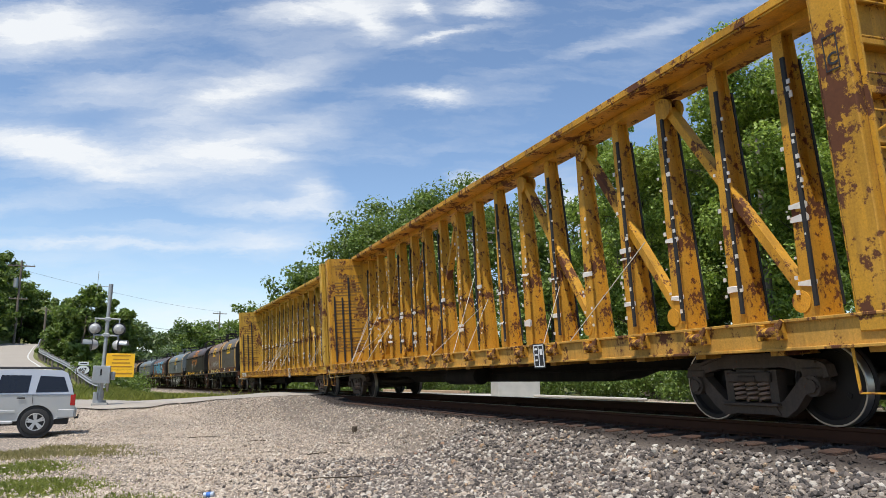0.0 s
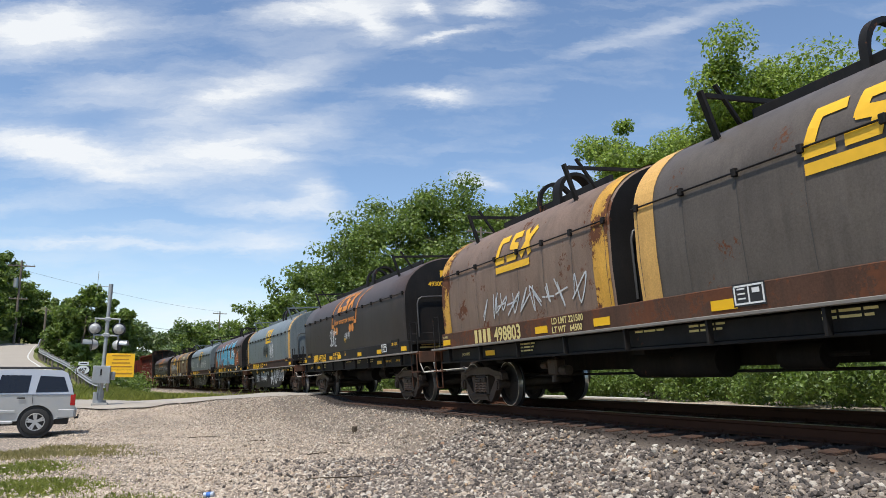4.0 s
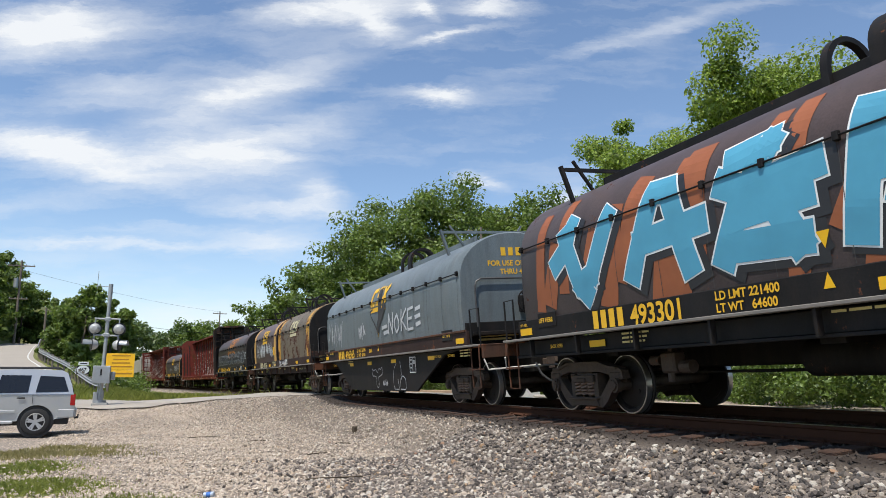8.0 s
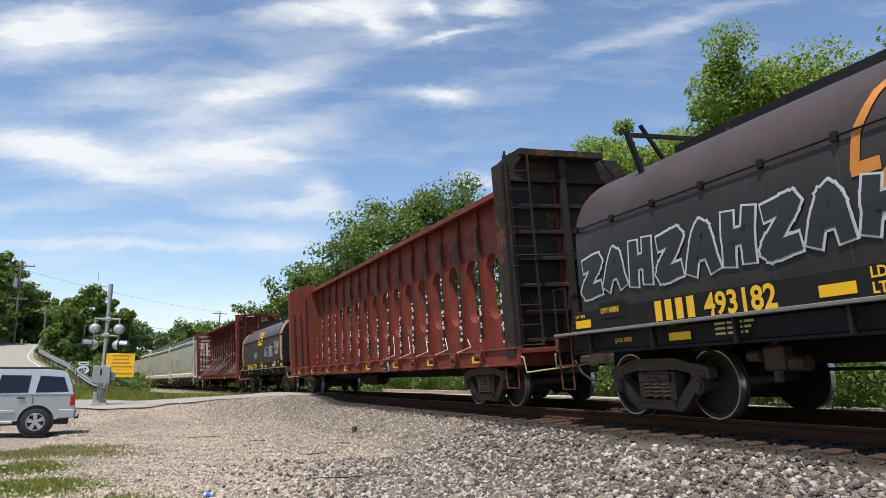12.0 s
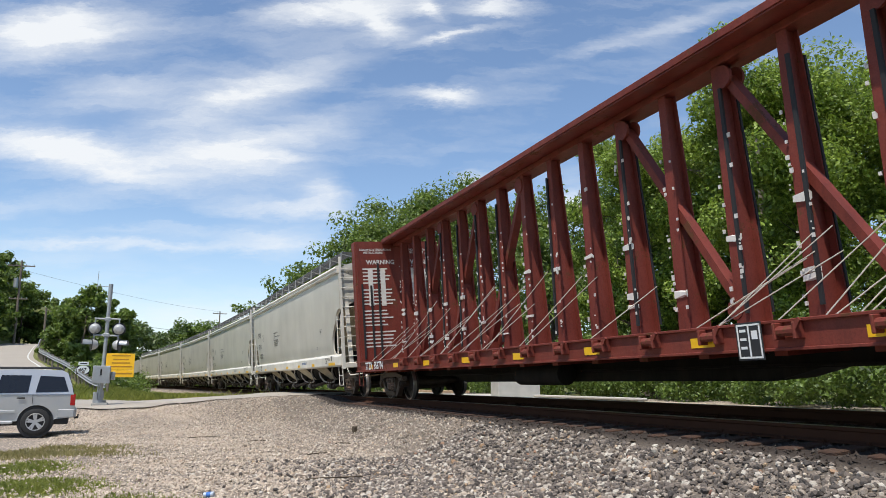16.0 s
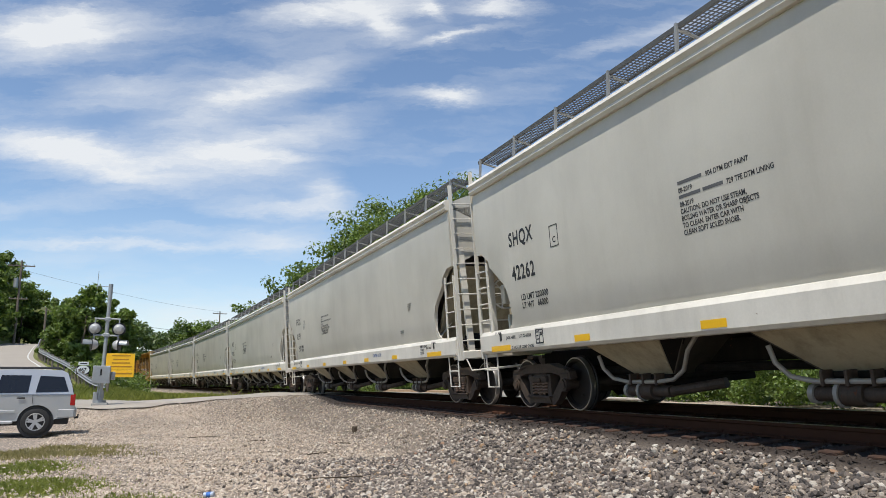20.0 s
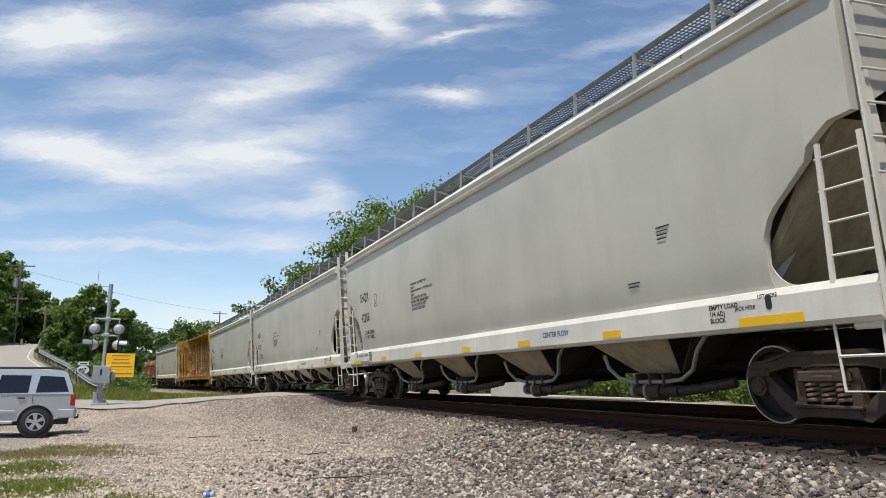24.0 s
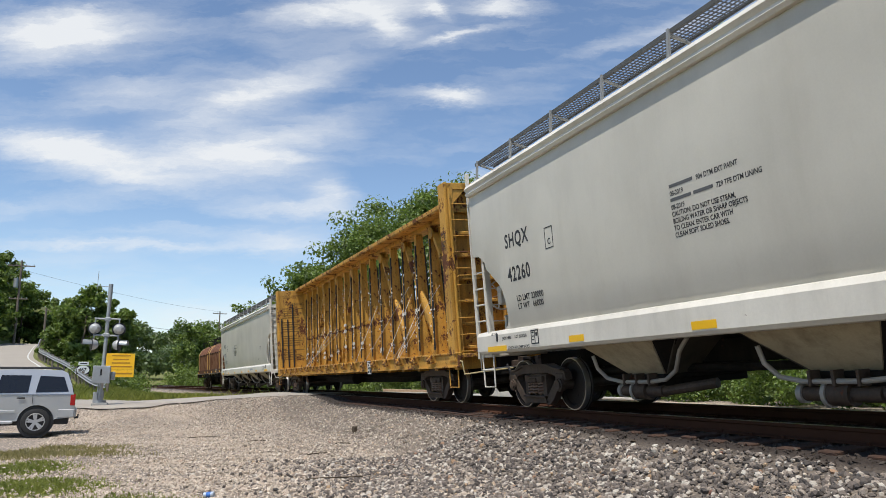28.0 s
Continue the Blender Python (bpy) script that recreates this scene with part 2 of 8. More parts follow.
    def beam(self, a, b, w, h, up=(0, 0, 1)):
        """A rectangular bar from a to b; w across, h along the up direction."""
        a, b = Vector(a), Vector(b)
        d = (b - a).normalized()
        side = d.cross(Vector(up)).normalized() * (w / 2)
        top = side.cross(d).normalized() * (h / 2)
        return self.hexa([a - side - top, a + side - top, b + side - top, b - side - top, a - side + top, a + side + top, b + side + top, b - side + top])

    def prism(self, prof, x0, x1, caps=True):
        """A yz outline swept along x."""
        n = len(prof)
        vs = [(x0, y, z) for y, z in prof] + [(x1, y, z) for y, z in prof]
        fs = [(i, (i + 1) % n, n + (i + 1) % n, n + i) for i in range(n)]
        if caps:
            fs += [tuple(range(n))[::-1], tuple(range(n, 2 * n))]
        return self.add(vs, fs)

    def plate(self, poly, y0, y1):
        """An xz outline with its thickness along y."""
        n = len(poly)
        vs = [(x, y0, z) for x, z in poly] + [(x, y1, z) for x, z in poly]
        fs = [(i, (i + 1) % n, n + (i + 1) % n, n + i) for i in range(n)]
        fs += [tuple(range(n))[::-1], tuple(range(n, 2 * n))]
        return self.add(vs, fs)

    def disc_y(self, x, z, y0, y1, r, n=20, r2=None):
        return self.tube((x, y0, z), (x, y1, z), r, n, r2)

    def mesh(self, name, mat, smooth=True, fix=True):
        me = bpy.data.meshes.new(name)
        me.from_pydata(self.v, [], self.f)
        if fix:
            bm = bmesh.new()
            bm.from_mesh(me)
            bmesh.ops.remove_doubles(bm, verts=bm.verts, dist=1e-5)
            bmesh.ops.recalc_face_normals(bm, faces=bm.faces)
            bm.to_mesh(me)
            bm.free()
        me.materials.append(mat)
        if smooth:
            keep_sharp(me)
        return me

    def done(self, name, mat, parent=None, label="", smooth=True):
        ob = new(name, self.mesh(name, mat, smooth))
        if parent:
            ob.parent = parent
        return tagged(ob, label)


def part(name, bm, material, parent, label=""):
    """Links one Bld as one mesh object under a thing or a part."""
    return bm.done(name, material, parent, label)


def shared(name, me, parent, m=None):
    ob = new(name, me)
    ob.parent = parent
    if m is not None:
        ob.matrix_local = m
    return ob


# ---- lettering: built-in font, turned into thin meshes ----
LETTERS = {}


def letter_mesh(txt, mat, size, depth=0.0, spacing=1.0):
    key = (txt, mat.name, round(size, 3), spacing)
    if key not in LETTERS:
        cu = bpy.data.curves.new("lettering", "FONT")
        cu.body, cu.size, cu.align_x = txt, size, "LEFT"
        cu.space_character = spacing
        cu.resolution_u = 3
        cu.fill_mode = "FRONT"
        cu.offset = size * 0.026
        ob = new("lettering", cu)
        me = bpy.data.meshes.new_from_object(ob.evaluated_get(bpy.context.evaluated_depsgraph_get()))
        bpy.data.objects.remove(ob)
        me.materials.clear()
        me.materials.append(mat)
        LETTERS[key] = me
    return LETTERS[key]


def lettering(txt, mat, parent, x, y, z, size, name="lettering", m=None, spacing=1.0):
    """Letters on the side that faces the camera: x to the right, z up."""
    ob = shared(name, letter_mesh(txt, mat, size, 0, spacing), parent)
    ob.matrix_local = m if m is not None else pose(x, y, z, 90, 0, 0)
    return ob

# ---- ground: one sheet ----
ROAD = [(60, 47, 0.2), (34, 38, 0.45), (16, 34.5, 0.86), (7, 33.2, 0.97), (3, 33.0, 0.84), (-2, 34.2, 0.62), (-5, 36.8, 0.62), (-6.8, 41, 0.78), (-8.1, 45.3, 1.32), (-9.4, 50.3, 2.0), (-11.5, 57.4, 2.86), (-12.5, 63.6, 3.42), (-13.2, 72.6, 4.2), (-13.9, 82, 5.05), (-14.4, 91.5, 5.8), (-15.6, 104, 6.1), (-19, 122, 6.2)]
HALF_WIDTH = [(0, 3.6), (57, 3.6), (72, 2.6), (91, 1.6), (200, 1.6)]


def smooth_line(pts, n=12):
    """Catmull-Rom through the points."""
    p = [np.array(q, float) for q in pts]
    p = [2 * p[0] - p[1]] + p + [2 * p[-1] - p[-2]]
    out = []
    for i in range(1, len(p) - 2):
        for k in range(n):
            t = k / n
            a, b, c, d = p[i - 1:i + 3]
            out.append(0.5 * (2 * b + (c - a) * t + (2 * a - 5 * b + 4 * c - d) * t * t + (3 * b - a - 3 * c + d) * t ** 3))
    out.append(p[-2])
    return np.array(out)


ROAD_LINE = smooth_line(ROAD)


def ease(a, b, x):
    t = np.clip((x - a) / (b - a), 0, 1)
    return t * t * (3 - 2 * t)


def wobble(x, y):
    return (0.035 * np.sin(x * 1.3 + 0.7 * y) * np.sin(y * 0.9 - 0.3 * x) + 0.02 * np.sin(3.1 * x - 1.7 * y) + 0.012 * np.sin(5.3 * x + 6.1 * y))


def track_offset(x, y):
    """Offset to the camera's side of the line, the distance along it, and the rail height."""
    e = np.maximum(y - CURVE_START, 0) / CURVE_R
    th = np.arcsin(np.clip(e, -0.95, 0.95))
    xc = TRACK_X - (1 - np.cos(th)) * CURVE_R
    return (xc - x) * np.cos(th), RAIL_Z + GRADE * y


def terrain(x, y, near=True):
    x, y = np.asarray(x, float), np.asarray(y, float)
    off, zr = track_offset(x, y)
    top = zr - off * math.tan(CANT) - 0.195
    edge_n, edge_f = zr - 1.62 * math.tan(CANT) - 0.20, zr + 1.62 * math.tan(CANT) - 0.20
    base = 0.05 + 0.0 * x
    base = base + 0.45 * ease(23.8, 29.5, y) * ease(14, -2, x)
    base = np.where(off < -1.5, 0.74 - 0.35 * ease(-9, -20, off), base)
    # wooded slope on the left and gentle hills far off
    base = base + 8.0 * ease(-5, -17, x) * ease(66, 96, y) + 9.0 * ease(-12.5, -25, x) * ease(40, 72, y)
    base = base + 14.0 * ease(120, 420, np.hypot(x, y)) * (0.6 + 0.4 * np.sin(x * 0.011 + 1.0) * np.cos(y * 0.009)) * (1 - 0.9 * ease(60, 12, np.abs(off)))
    slope_n = edge_n - (off - 1.62) * 0.36
    slope_f = edge_f + (off + 1.62) * 0.5
    z = np.where(off > 1.62, np.maximum(slope_n, base), np.where(off < -1.62, np.maximum(slope_f, base), top))
    soft = ease(0.25, 0.0, np.abs(slope_n - base)) * 0.03
    z = z + np.where(off > 1.62, soft, 0)
    z = z + wobble(x, y) * np.where(np.abs(off) < 1.62, 0.15, 0.8)
    # the road presses its own level into the ground
    if near:
        d = np.full(x.shape, 1e9)
        rz = np.zeros(x.shape)
        for a, b in zip(ROAD_LINE[:-1], ROAD_LINE[1:]):
            ab = b[:2] - a[:2]
            t = np.clip(((x - a[0]) * ab[0] + (y - a[1]) * ab[1]) / (ab @ ab), 0, 1)
            dd = np.hypot(x - a[0] - ab[0] * t, y - a[1] - ab[1] * t)
            hit = dd < d
            d = np.where(hit, dd, d)
            rz = np.where(hit, a[2] + (b[2] - a[2]) * t, rz)
        hw = np.interp(y, [q[0] for q in HALF_WIDTH], [q[1] for q in HALF_WIDTH])
        w = ease(hw + 4.4, hw + 0.7, d)
        z = z * (1 - w) + (rz - 0.05) * w
    return z


def grid_lines(lo, hi, fine_lo, fine_hi, step, grow=1.12):
    v = list(np.arange(fine_lo, fine_hi + step / 2, step))
    d = step
    while v[-1] < hi:
        d *= grow
        v.append(v[-1] + d)
    d = step
    w = [v[0]]
    while w[-1] > lo:
        d *= grow
        w.append(w[-1] - d)
    return np.array(w[::-1][:-1] + v)


def build_ground():
    a = Mat("gravel and dirt ground")
    n1 = a.noise(0.35, 6)
    stone = a.voronoi(26, "Color")
    stone2 = a.voronoi(26, "Distance")
    lum = a.n.new("ShaderNodeRGBToBW")
    a.link(stone, lum.inputs[0])
    gravel = a.ramp(lum.outputs[0], (0.1, (0.18, 0.14, 0.107)), (0.5, (0.47, 0.375, 0.285)), (0.92, (0.70, 0.585, 0.46)))
    gravel = a.mix(a.ramp(stone2, (0.25, 0.0), (0.62, 0.75)), gravel, (0.06, 0.052, 0.045))
    fines = a.ramp(a.noise(9, 8, 0.7), (0.3, (0.40, 0.31, 0.225)), (0.7, (0.62, 0.51, 0.39)))
    packed = a.mix(a.ramp(n1, (0.5, 0.0), (0.72, 0.85)), gravel, fines)
    # where it is: grass takes over off the gravel yard
    attr = a.n.new("ShaderNodeVertexColor")
    attr.layer_name = "cover"
    sep = a.n.new("ShaderNodeSeparateColor")
    a.link(attr.outputs[0], sep.inputs[0])
    edge = a.math("ADD", sep.outputs[0], a.math("MULTIPLY", a.math("SUBTRACT", a.noise(1.1, 6, 0.65), 0.5), 1.1))
    turf = a.ramp(a.noise(5, 6, 0.7), (0.3, (0.05, 0.07, 0.014)), (0.5, (0.13, 0.145, 0.03)), (0.72, (0.27, 0.21, 0.08)))
    bed = a.math("ADD", sep.outputs[1], a.math("MULTIPLY", a.math("SUBTRACT", a.noise(0.8, 5), 0.5), 0.5))
    packed = a.mix(a.ramp(bed, (0.3, 0.0), (0.8, 0.72)), packed, a.mix(a.ramp(a.noise(22, 5, 0.7), (0.35, 0.0), (0.65, 1.0)), (0.045, 0.038, 0.032), (0.17, 0.14, 0.112)))
    # shade under the train is put into the ground as near-black
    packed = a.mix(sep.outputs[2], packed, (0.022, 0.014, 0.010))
    a.put("Base Color", a.mix(a.ramp(edge, (0.45, 0.0), (0.56, 1.0)), packed, turf))
    a.put("Roughness", 0.93)
    a.bump(a.math("ADD", a.math("MULTIPLY", stone2, -0.7), a.math("MULTIPLY", a.noise(30, 4), 0.5)), 0.7, 0.03)
    xs = grid_lines(-2600, 2600, -9, 16, 0.28)
    ys = grid_lines(-2600, 3200, -6, 44, 0.32)
    X, Y = np.meshgrid(xs, ys)
    Z = terrain(X, Y)
    V = np.stack([X.ravel(), Y.ravel(), Z.ravel()], 1)
    nx, ny = len(xs), len(ys)
    i = np.arange(nx * ny).reshape(ny, nx)
    F = np.stack([i[:-1, :-1].ravel(), i[:-1, 1:].ravel(), i[1:, 1:].ravel(), i[1:, :-1].ravel()], 1)
    me = bpy.data.meshes.new("ground")
    me.from_pydata(V.tolist(), [], F.tolist())
    me.polygons.foreach_set("use_smooth", [True] * len(me.polygons))
    # cover: 0 bare gravel, 1 grass
    off, _ = track_offset(X, Y)
    g = np.zeros(X.shape)
    for cx, cy, rx, ry, k in ((-1.75, 11.2, 1.0, 0.9, 1.25), (-1.0, 9.0, 1.1, 0.8, 1.3), (-2.2, 13.6, 0.9, 0.8, 1.0), (-2.0, 15.9, 1.0, 0.6, 0.55), (-0.9, 17.0, 2.0, 0.8, 0.34), (-4.5, 10, 2.0, 2.5, 0.7)):
        g = np.maximum(g, k * np.exp(-((X - cx) / rx) ** 2 - ((Y - cy) / ry) ** 2) * 1.15)
    g = np.maximum(g, ease(-9, -14, off) * 0.95)
    g = np.maximum(g, ease(41, 47, Y) * 0.95 * (np.abs(off) > 3.2))
    g = np.maximum(g, ease(-7, -11, X) * 0.95)
    g = np.maximum(g, ease(-14, -26, Y) * 0.6 * (np.abs(off) > 3.2))
    ca = me.color_attributes.new("cover", "FLOAT_COLOR", "POINT")
    flat = np.ones((g.size, 4))
    flat[:, 0] = g.ravel()
    dirt = 0.75 * np.exp(-((X - 2.1) / 1.7) ** 2 - ((Y - 9.0) / 1.3) ** 2)
    flat[:, 1] = np.maximum(ease(4.5, 2.6, np.abs(off)) * 0.95 * ease(34, 27, Y), dirt).ravel()
    # blue: strength of the painted shade along the track
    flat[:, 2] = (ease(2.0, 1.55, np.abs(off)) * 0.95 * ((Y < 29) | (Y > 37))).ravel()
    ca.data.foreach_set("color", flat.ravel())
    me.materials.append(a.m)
    tagged(new("ground", me), "packed pale gravel yard with patches of grass", "ground", kind="structure")


build_ground()


def ribbon(name, line, left, right, lift, mat, ups=1):
    """A strip that follows a line, from left to right of it."""
    vs, fs = [], []
    for i, p in enumerate(line):
        d = line[min(i + 1, len(line) - 1)][:2] - line[max(i - 1, 0)][:2]
        d = d / np.hypot(*d)
        nrm = np.array([d[1], -d[0]])
        for k in np.linspace(left, right, ups + 1):
            q = p[:2] + nrm * (k * np.interp(p[1], [h[0] for h in HALF_WIDTH], [h[1] / 3.6 for h in HALF_WIDTH]))
            vs.append((q[0], q[1], p[2] + lift))
    w = ups + 1
    for i in range(len(line) - 1):
        for k in range(ups):
            fs.append((i * w + k, i * w + k + 1, (i + 1) * w + k + 1, (i + 1) * w + k))
    me = bpy.data.meshes.new(name)
    me.from_pydata(vs, [], fs)
    me.materials.append(mat)
    return new(name, me)


def asphalt():
    a = Mat("worn grey asphalt")
    k = a.noise(0.5, 6, 0.6)
    fine = a.noise(60, 3)
    c = a.mix(k, (0.31, 0.27, 0.22), (0.42, 0.37, 0.305))
    c = a.mix(a.math("MULTIPLY", fine, 0.4), c, (0.16, 0.155, 0.15))
    a.put("Base Color", c)
    a.put("Roughness", 0.85)
    a.bump(fine, 0.3, 0.01)
    return a.m


def build_road():
    m = asphalt()
    tagged(ribbon("road", ROAD_LINE, -3.6, 3.6, 0.0, m, 4), "worn grey asphalt road crossing the railway", "road", kind="structure")
    white = plain("road edge paint", (0.55, 0.55, 0.52), 0.8, 0, 0.25, 3, 0)
    for o in (-3.2, 3.1):
        tagged(ribbon("road_edge_line", ROAD_LINE[60:], o, o + 0.12, 0.012, white), "worn white painted road edge line", "road marking", kind="structure")


build_road()


def build_apron():
    """Dusty paved strip between the road and the gravel yard."""
    a = Mat("dusty apron asphalt")
    k = a.noise(0.8, 7, 0.65)
    c = a.mix(a.ramp(k, (0.35, 0.0), (0.65, 1.0)), (0.30, 0.26, 0.21), (0.41, 0.36, 0.295))
    a.put("Base Color", a.mix(a.math("MULTIPLY", a.noise(45, 4), 0.4), c, (0.20, 0.185, 0.165)))
    a.put("Roughness", 0.9)
    a.bump(a.noise(45, 4), 0.3, 0.01)
    xs, n = np.linspace(-13, 3.4, 80), 9
    vs, fs = [], []
    for x in xs:
        y0 = 27.7 + 0.25 * math.sin(x * 1.7) + 0.12 * math.sin(x * 4.1) + 1.3 * float(ease(0.5, 3.4, x))
        for y in np.linspace(y0, 31.2, n):
            vs.append((x, y))
    z = terrain(np.array([v[0] for v in vs]), np.array([v[1] for v in vs])) + 0.05
    for i in range(len(xs) - 1):
        for q in range(n - 1):
            fs.append((i * n + q, (i + 1) * n + q, (i + 1) * n + q + 1, i * n + q + 1))
    me = bpy.data.meshes.new("pavement")
    me.from_pydata([(v[0], v[1], h) for v, h in zip(vs, z.tolist())], [], fs)
    me.materials.append(a.m)
    tagged(new("pavement", me), "dusty grey asphalt apron beside the road", "pavement", kind="structure")


build_apron()


# ---- railway track ----
def sweep_track(prof, s0, s1, step, base_off=0.0):
    """A profile (offset, height) swept along the canted track."""
    n = int(round((s1 - s0) / step))
    vs, fs = [], []
    m = len(prof)
    for i in range(n + 1):
        s = s0 + (s1 - s0) * i / n
        for o, z in prof:
            vs.append(on_track(s, o + base_off, z))
    for i in range(n):
        for k in range(m):
            fs.append((i * m + k, i * m + (k + 1) % m, (i + 1) * m + (k + 1) % m, (i + 1) * m + k))
    b = Bld()
    b.add(vs, fs)
    return b


def build_track():
    t = tagged(new("railway_track"), "rusty rails on dark creosoted ties", "railway track", kind="structure")
    rail = [(-0.036, 0), (0.036, 0), (0.036, -0.035), (0.012, -0.05), (0.01, -0.14), (0.075, -0.158), (0.075, -0.17), (-0.075, -0.17), (-0.075, -0.158), (-0.01, -0.14), (-0.012, -0.05), (-0.036, -0.035)]
    for o in (0.7535, -0.7535):
        part("rail", sweep_track(rail, -380, 470, 2.5, o), m_rail_top, t, "brown rusted steel rail")
    shine = plain("polished rail head", (0.42, 0.40, 0.38), 0.3, 0.85)
    for o in (0.7535, -0.7535):
        part("rail_head", sweep_track([(-0.03, 0.0005), (0.026, 0.0005), (0.026, 0.0025), (-0.03, 0.0025)], -380, 470, 2.5, o), shine, t, "polished running surface")
    a = Mat("creosoted tie wood")
    g = a.noise(6, 6, 0.7, a.scaled(8, 1.2, 4))
    c = a.ramp(g, (0.3, (0.018, 0.011, 0.008)), (0.55, (0.055, 0.028, 0.017)), (0.8, (0.15, 0.07, 0.036)))
    a.put("Base Color", a.mix(a.random(), c, a.mix(0.45, c, (0.07, 0.032, 0.018))))
    a.put("Roughness", 0.9)
    a.bump(g, 0.8, 0.02)
    tie = Bld().box(-1.42, 1.42, -0.11, 0.11, -0.34, -0.165, 0.012).mesh("tie", a.m)
    plate = Bld()
    for o in (0.7535, -0.7535):
        plate.box(o - 0.18, o + 0.18, -0.09, 0.09, -0.176, -0.160, 0.004)
        for dx in (-0.11, 0.11):
            plate.box(o + dx - 0.015, o + dx + 0.015, -0.06, -0.03, -0.163, -0.13)
    plate_me = plate.mesh("tie_plate", m_rail_top)
    rnd = random.Random(5)
    far_tie = Bld()
    s = -370.0
    while s < 300:
        c0, th = line_at(s)
        m = Matrix.Translation(c0) @ Matrix.Rotation(th, 4, "Z") @ Matrix.Rotation(-CANT, 4, "Y") @ pose(rnd.uniform(-0.05, 0.05), 0, rnd.uniform(-0.012, 0.006), 0, 0, rnd.uniform(-1.5, 1.5))
        if -1 < s < 62:
            ob = shared("tie", tie, t)
            ob.matrix_local = m
            pl = shared("tie_plate", plate_me, ob)
        else:
            far_tie.box(-1.3, 1.3, -0.11, 0.11, -0.355, -0.175, 0, m)
        s += 0.535
    tagged(part("far_ties", far_tie, a.m, t), kind="stuff")


build_track()


# ---- loose ballast stones ----
def stone_shapes(rnd, count=7, coarse=False):
    shapes = []
    for _ in range(count):
        if coarse:
            v = np.array([(1, 0, 0), (-1, 0, 0), (0, 1, 0), (0, -1, 0), (0, 0, 1), (0, 0, -1)], float)
            f = np.array([(0, 2, 4), (2, 1, 4), (1, 3, 4), (3, 0, 4), (2, 0, 5), (1, 2, 5), (3, 1, 5), (0, 3, 5)])
            v = v + np.array([[rnd.uniform(-0.3, 0.3) for _ in range(3)] for _ in v])
        else:
            bm = bmesh.new()
            bmesh.ops.create_icosphere(bm, subdivisions=1, radius=1)
            v = np.array([p.co[:] for p in bm.verts])
            f = np.array([[q.index for q in p.verts] for p in bm.faces])
            bm.free()
        keep = np.array([rnd.uniform(0.62, 1.15) for _ in v])
        v = v * keep[:, None] * np.array([1.0, rnd.uniform(0.65, 0.95), rnd.uniform(0.5, 0.8)])
        shapes.append((v, f))
    return shapes


def scatter_stones(name, label, xy, size, lift, mat, seed, coarse=False):
    rnd = random.Random(seed)
    rg = np.random.default_rng(seed)
    shapes = stone_shapes(rnd, 7, coarse)
    z = terrain(xy[:, 0], xy[:, 1])
    V, F, k = [], [], 0
    pick = rg.integers(0, len(shapes), len(xy))
    for j, (v, f) in enumerate(shapes):
        w = np.where(pick == j)[0]
        n = len(w)
        q = rg.normal(size=(n, 4))
        q[:, 1:3] *= 0.45
        q /= np.linalg.norm(q, axis=1)[:, None]
        a, b, c, d = q.T
        R = np.stack([1 - 2 * (c * c + d * d), 2 * (b * c - a * d), 2 * (b * d + a * c), 2 * (b * c + a * d), 1 - 2 * (b * b + d * d), 2 * (c * d - a * b), 2 * (b * d - a * c), 2 * (c * d + a * b), 1 - 2 * (b * b + c * c)], 1).reshape(n, 3, 3)
        P = np.einsum("nij,vj->nvi", R, v) * size[w][:, None, None]
        P[:, :, 0] += xy[w, 0][:, None]
        P[:, :, 1] += xy[w, 1][:, None]
        P[:, :, 2] += (z[w] + size[w] * lift)[:, None]
        V.append(P.reshape(-1, 3))
        F.append((f[None] + (np.arange(n) * len(v))[:, None, None] + k).reshape(-1, 3))
        k += n * len(v)
    V, F = np.concatenate(V), np.concatenate(F)
    me = bpy.data.meshes.new(name)
    me.vertices.add(len(V))
    me.vertices.foreach_set("co", V.ravel())
    me.loops.add(F.size)
    me.loops.foreach_set("vertex_index", F.ravel())
    me.polygons.add(len(F))
    me.polygons.foreach_set("loop_start", np.arange(0, F.size, 3))
    me.polygons.foreach_set("use_smooth", np.zeros(len(F), bool))
    me.update()
    me.validate()
    me.materials.append(mat)
    return tagged(new(name, me), label, "gravel", kind="stuff")


def stone_mat(name="broken limestone ballast", k=1.0):
    a = Mat(name)
    r = a.island()
    c = a.ramp(r, (0.0, (0.03, 0.027, 0.026)), (0.22, (0.085, 0.070, 0.060)), (0.48, (0.17, 0.138, 0.115)), (0.74, (0.285, 0.232, 0.185)), (0.94, (0.60, 0.55, 0.47)), (0.985, (0.40, 0.27, 0.15)), (1.0, (0.24, 0.10, 0.07)))
    n = a.noise(35, 4)
    c = a.mix(a.math("MULTIPLY", n, 0.45), c, (0.13, 0.11, 0.095))
    if k > 1:
        c = a.mix((k - 1) * 1.25, c, (0.74, 0.605, 0.465))
    # k below 1 mixes in near-black for the shade under the train
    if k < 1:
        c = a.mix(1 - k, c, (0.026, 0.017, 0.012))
    a.put("Base Color", c)
    a.put("Roughness", 0.92)
    a.bump(n, 0.4, 0.01)
    return a.m


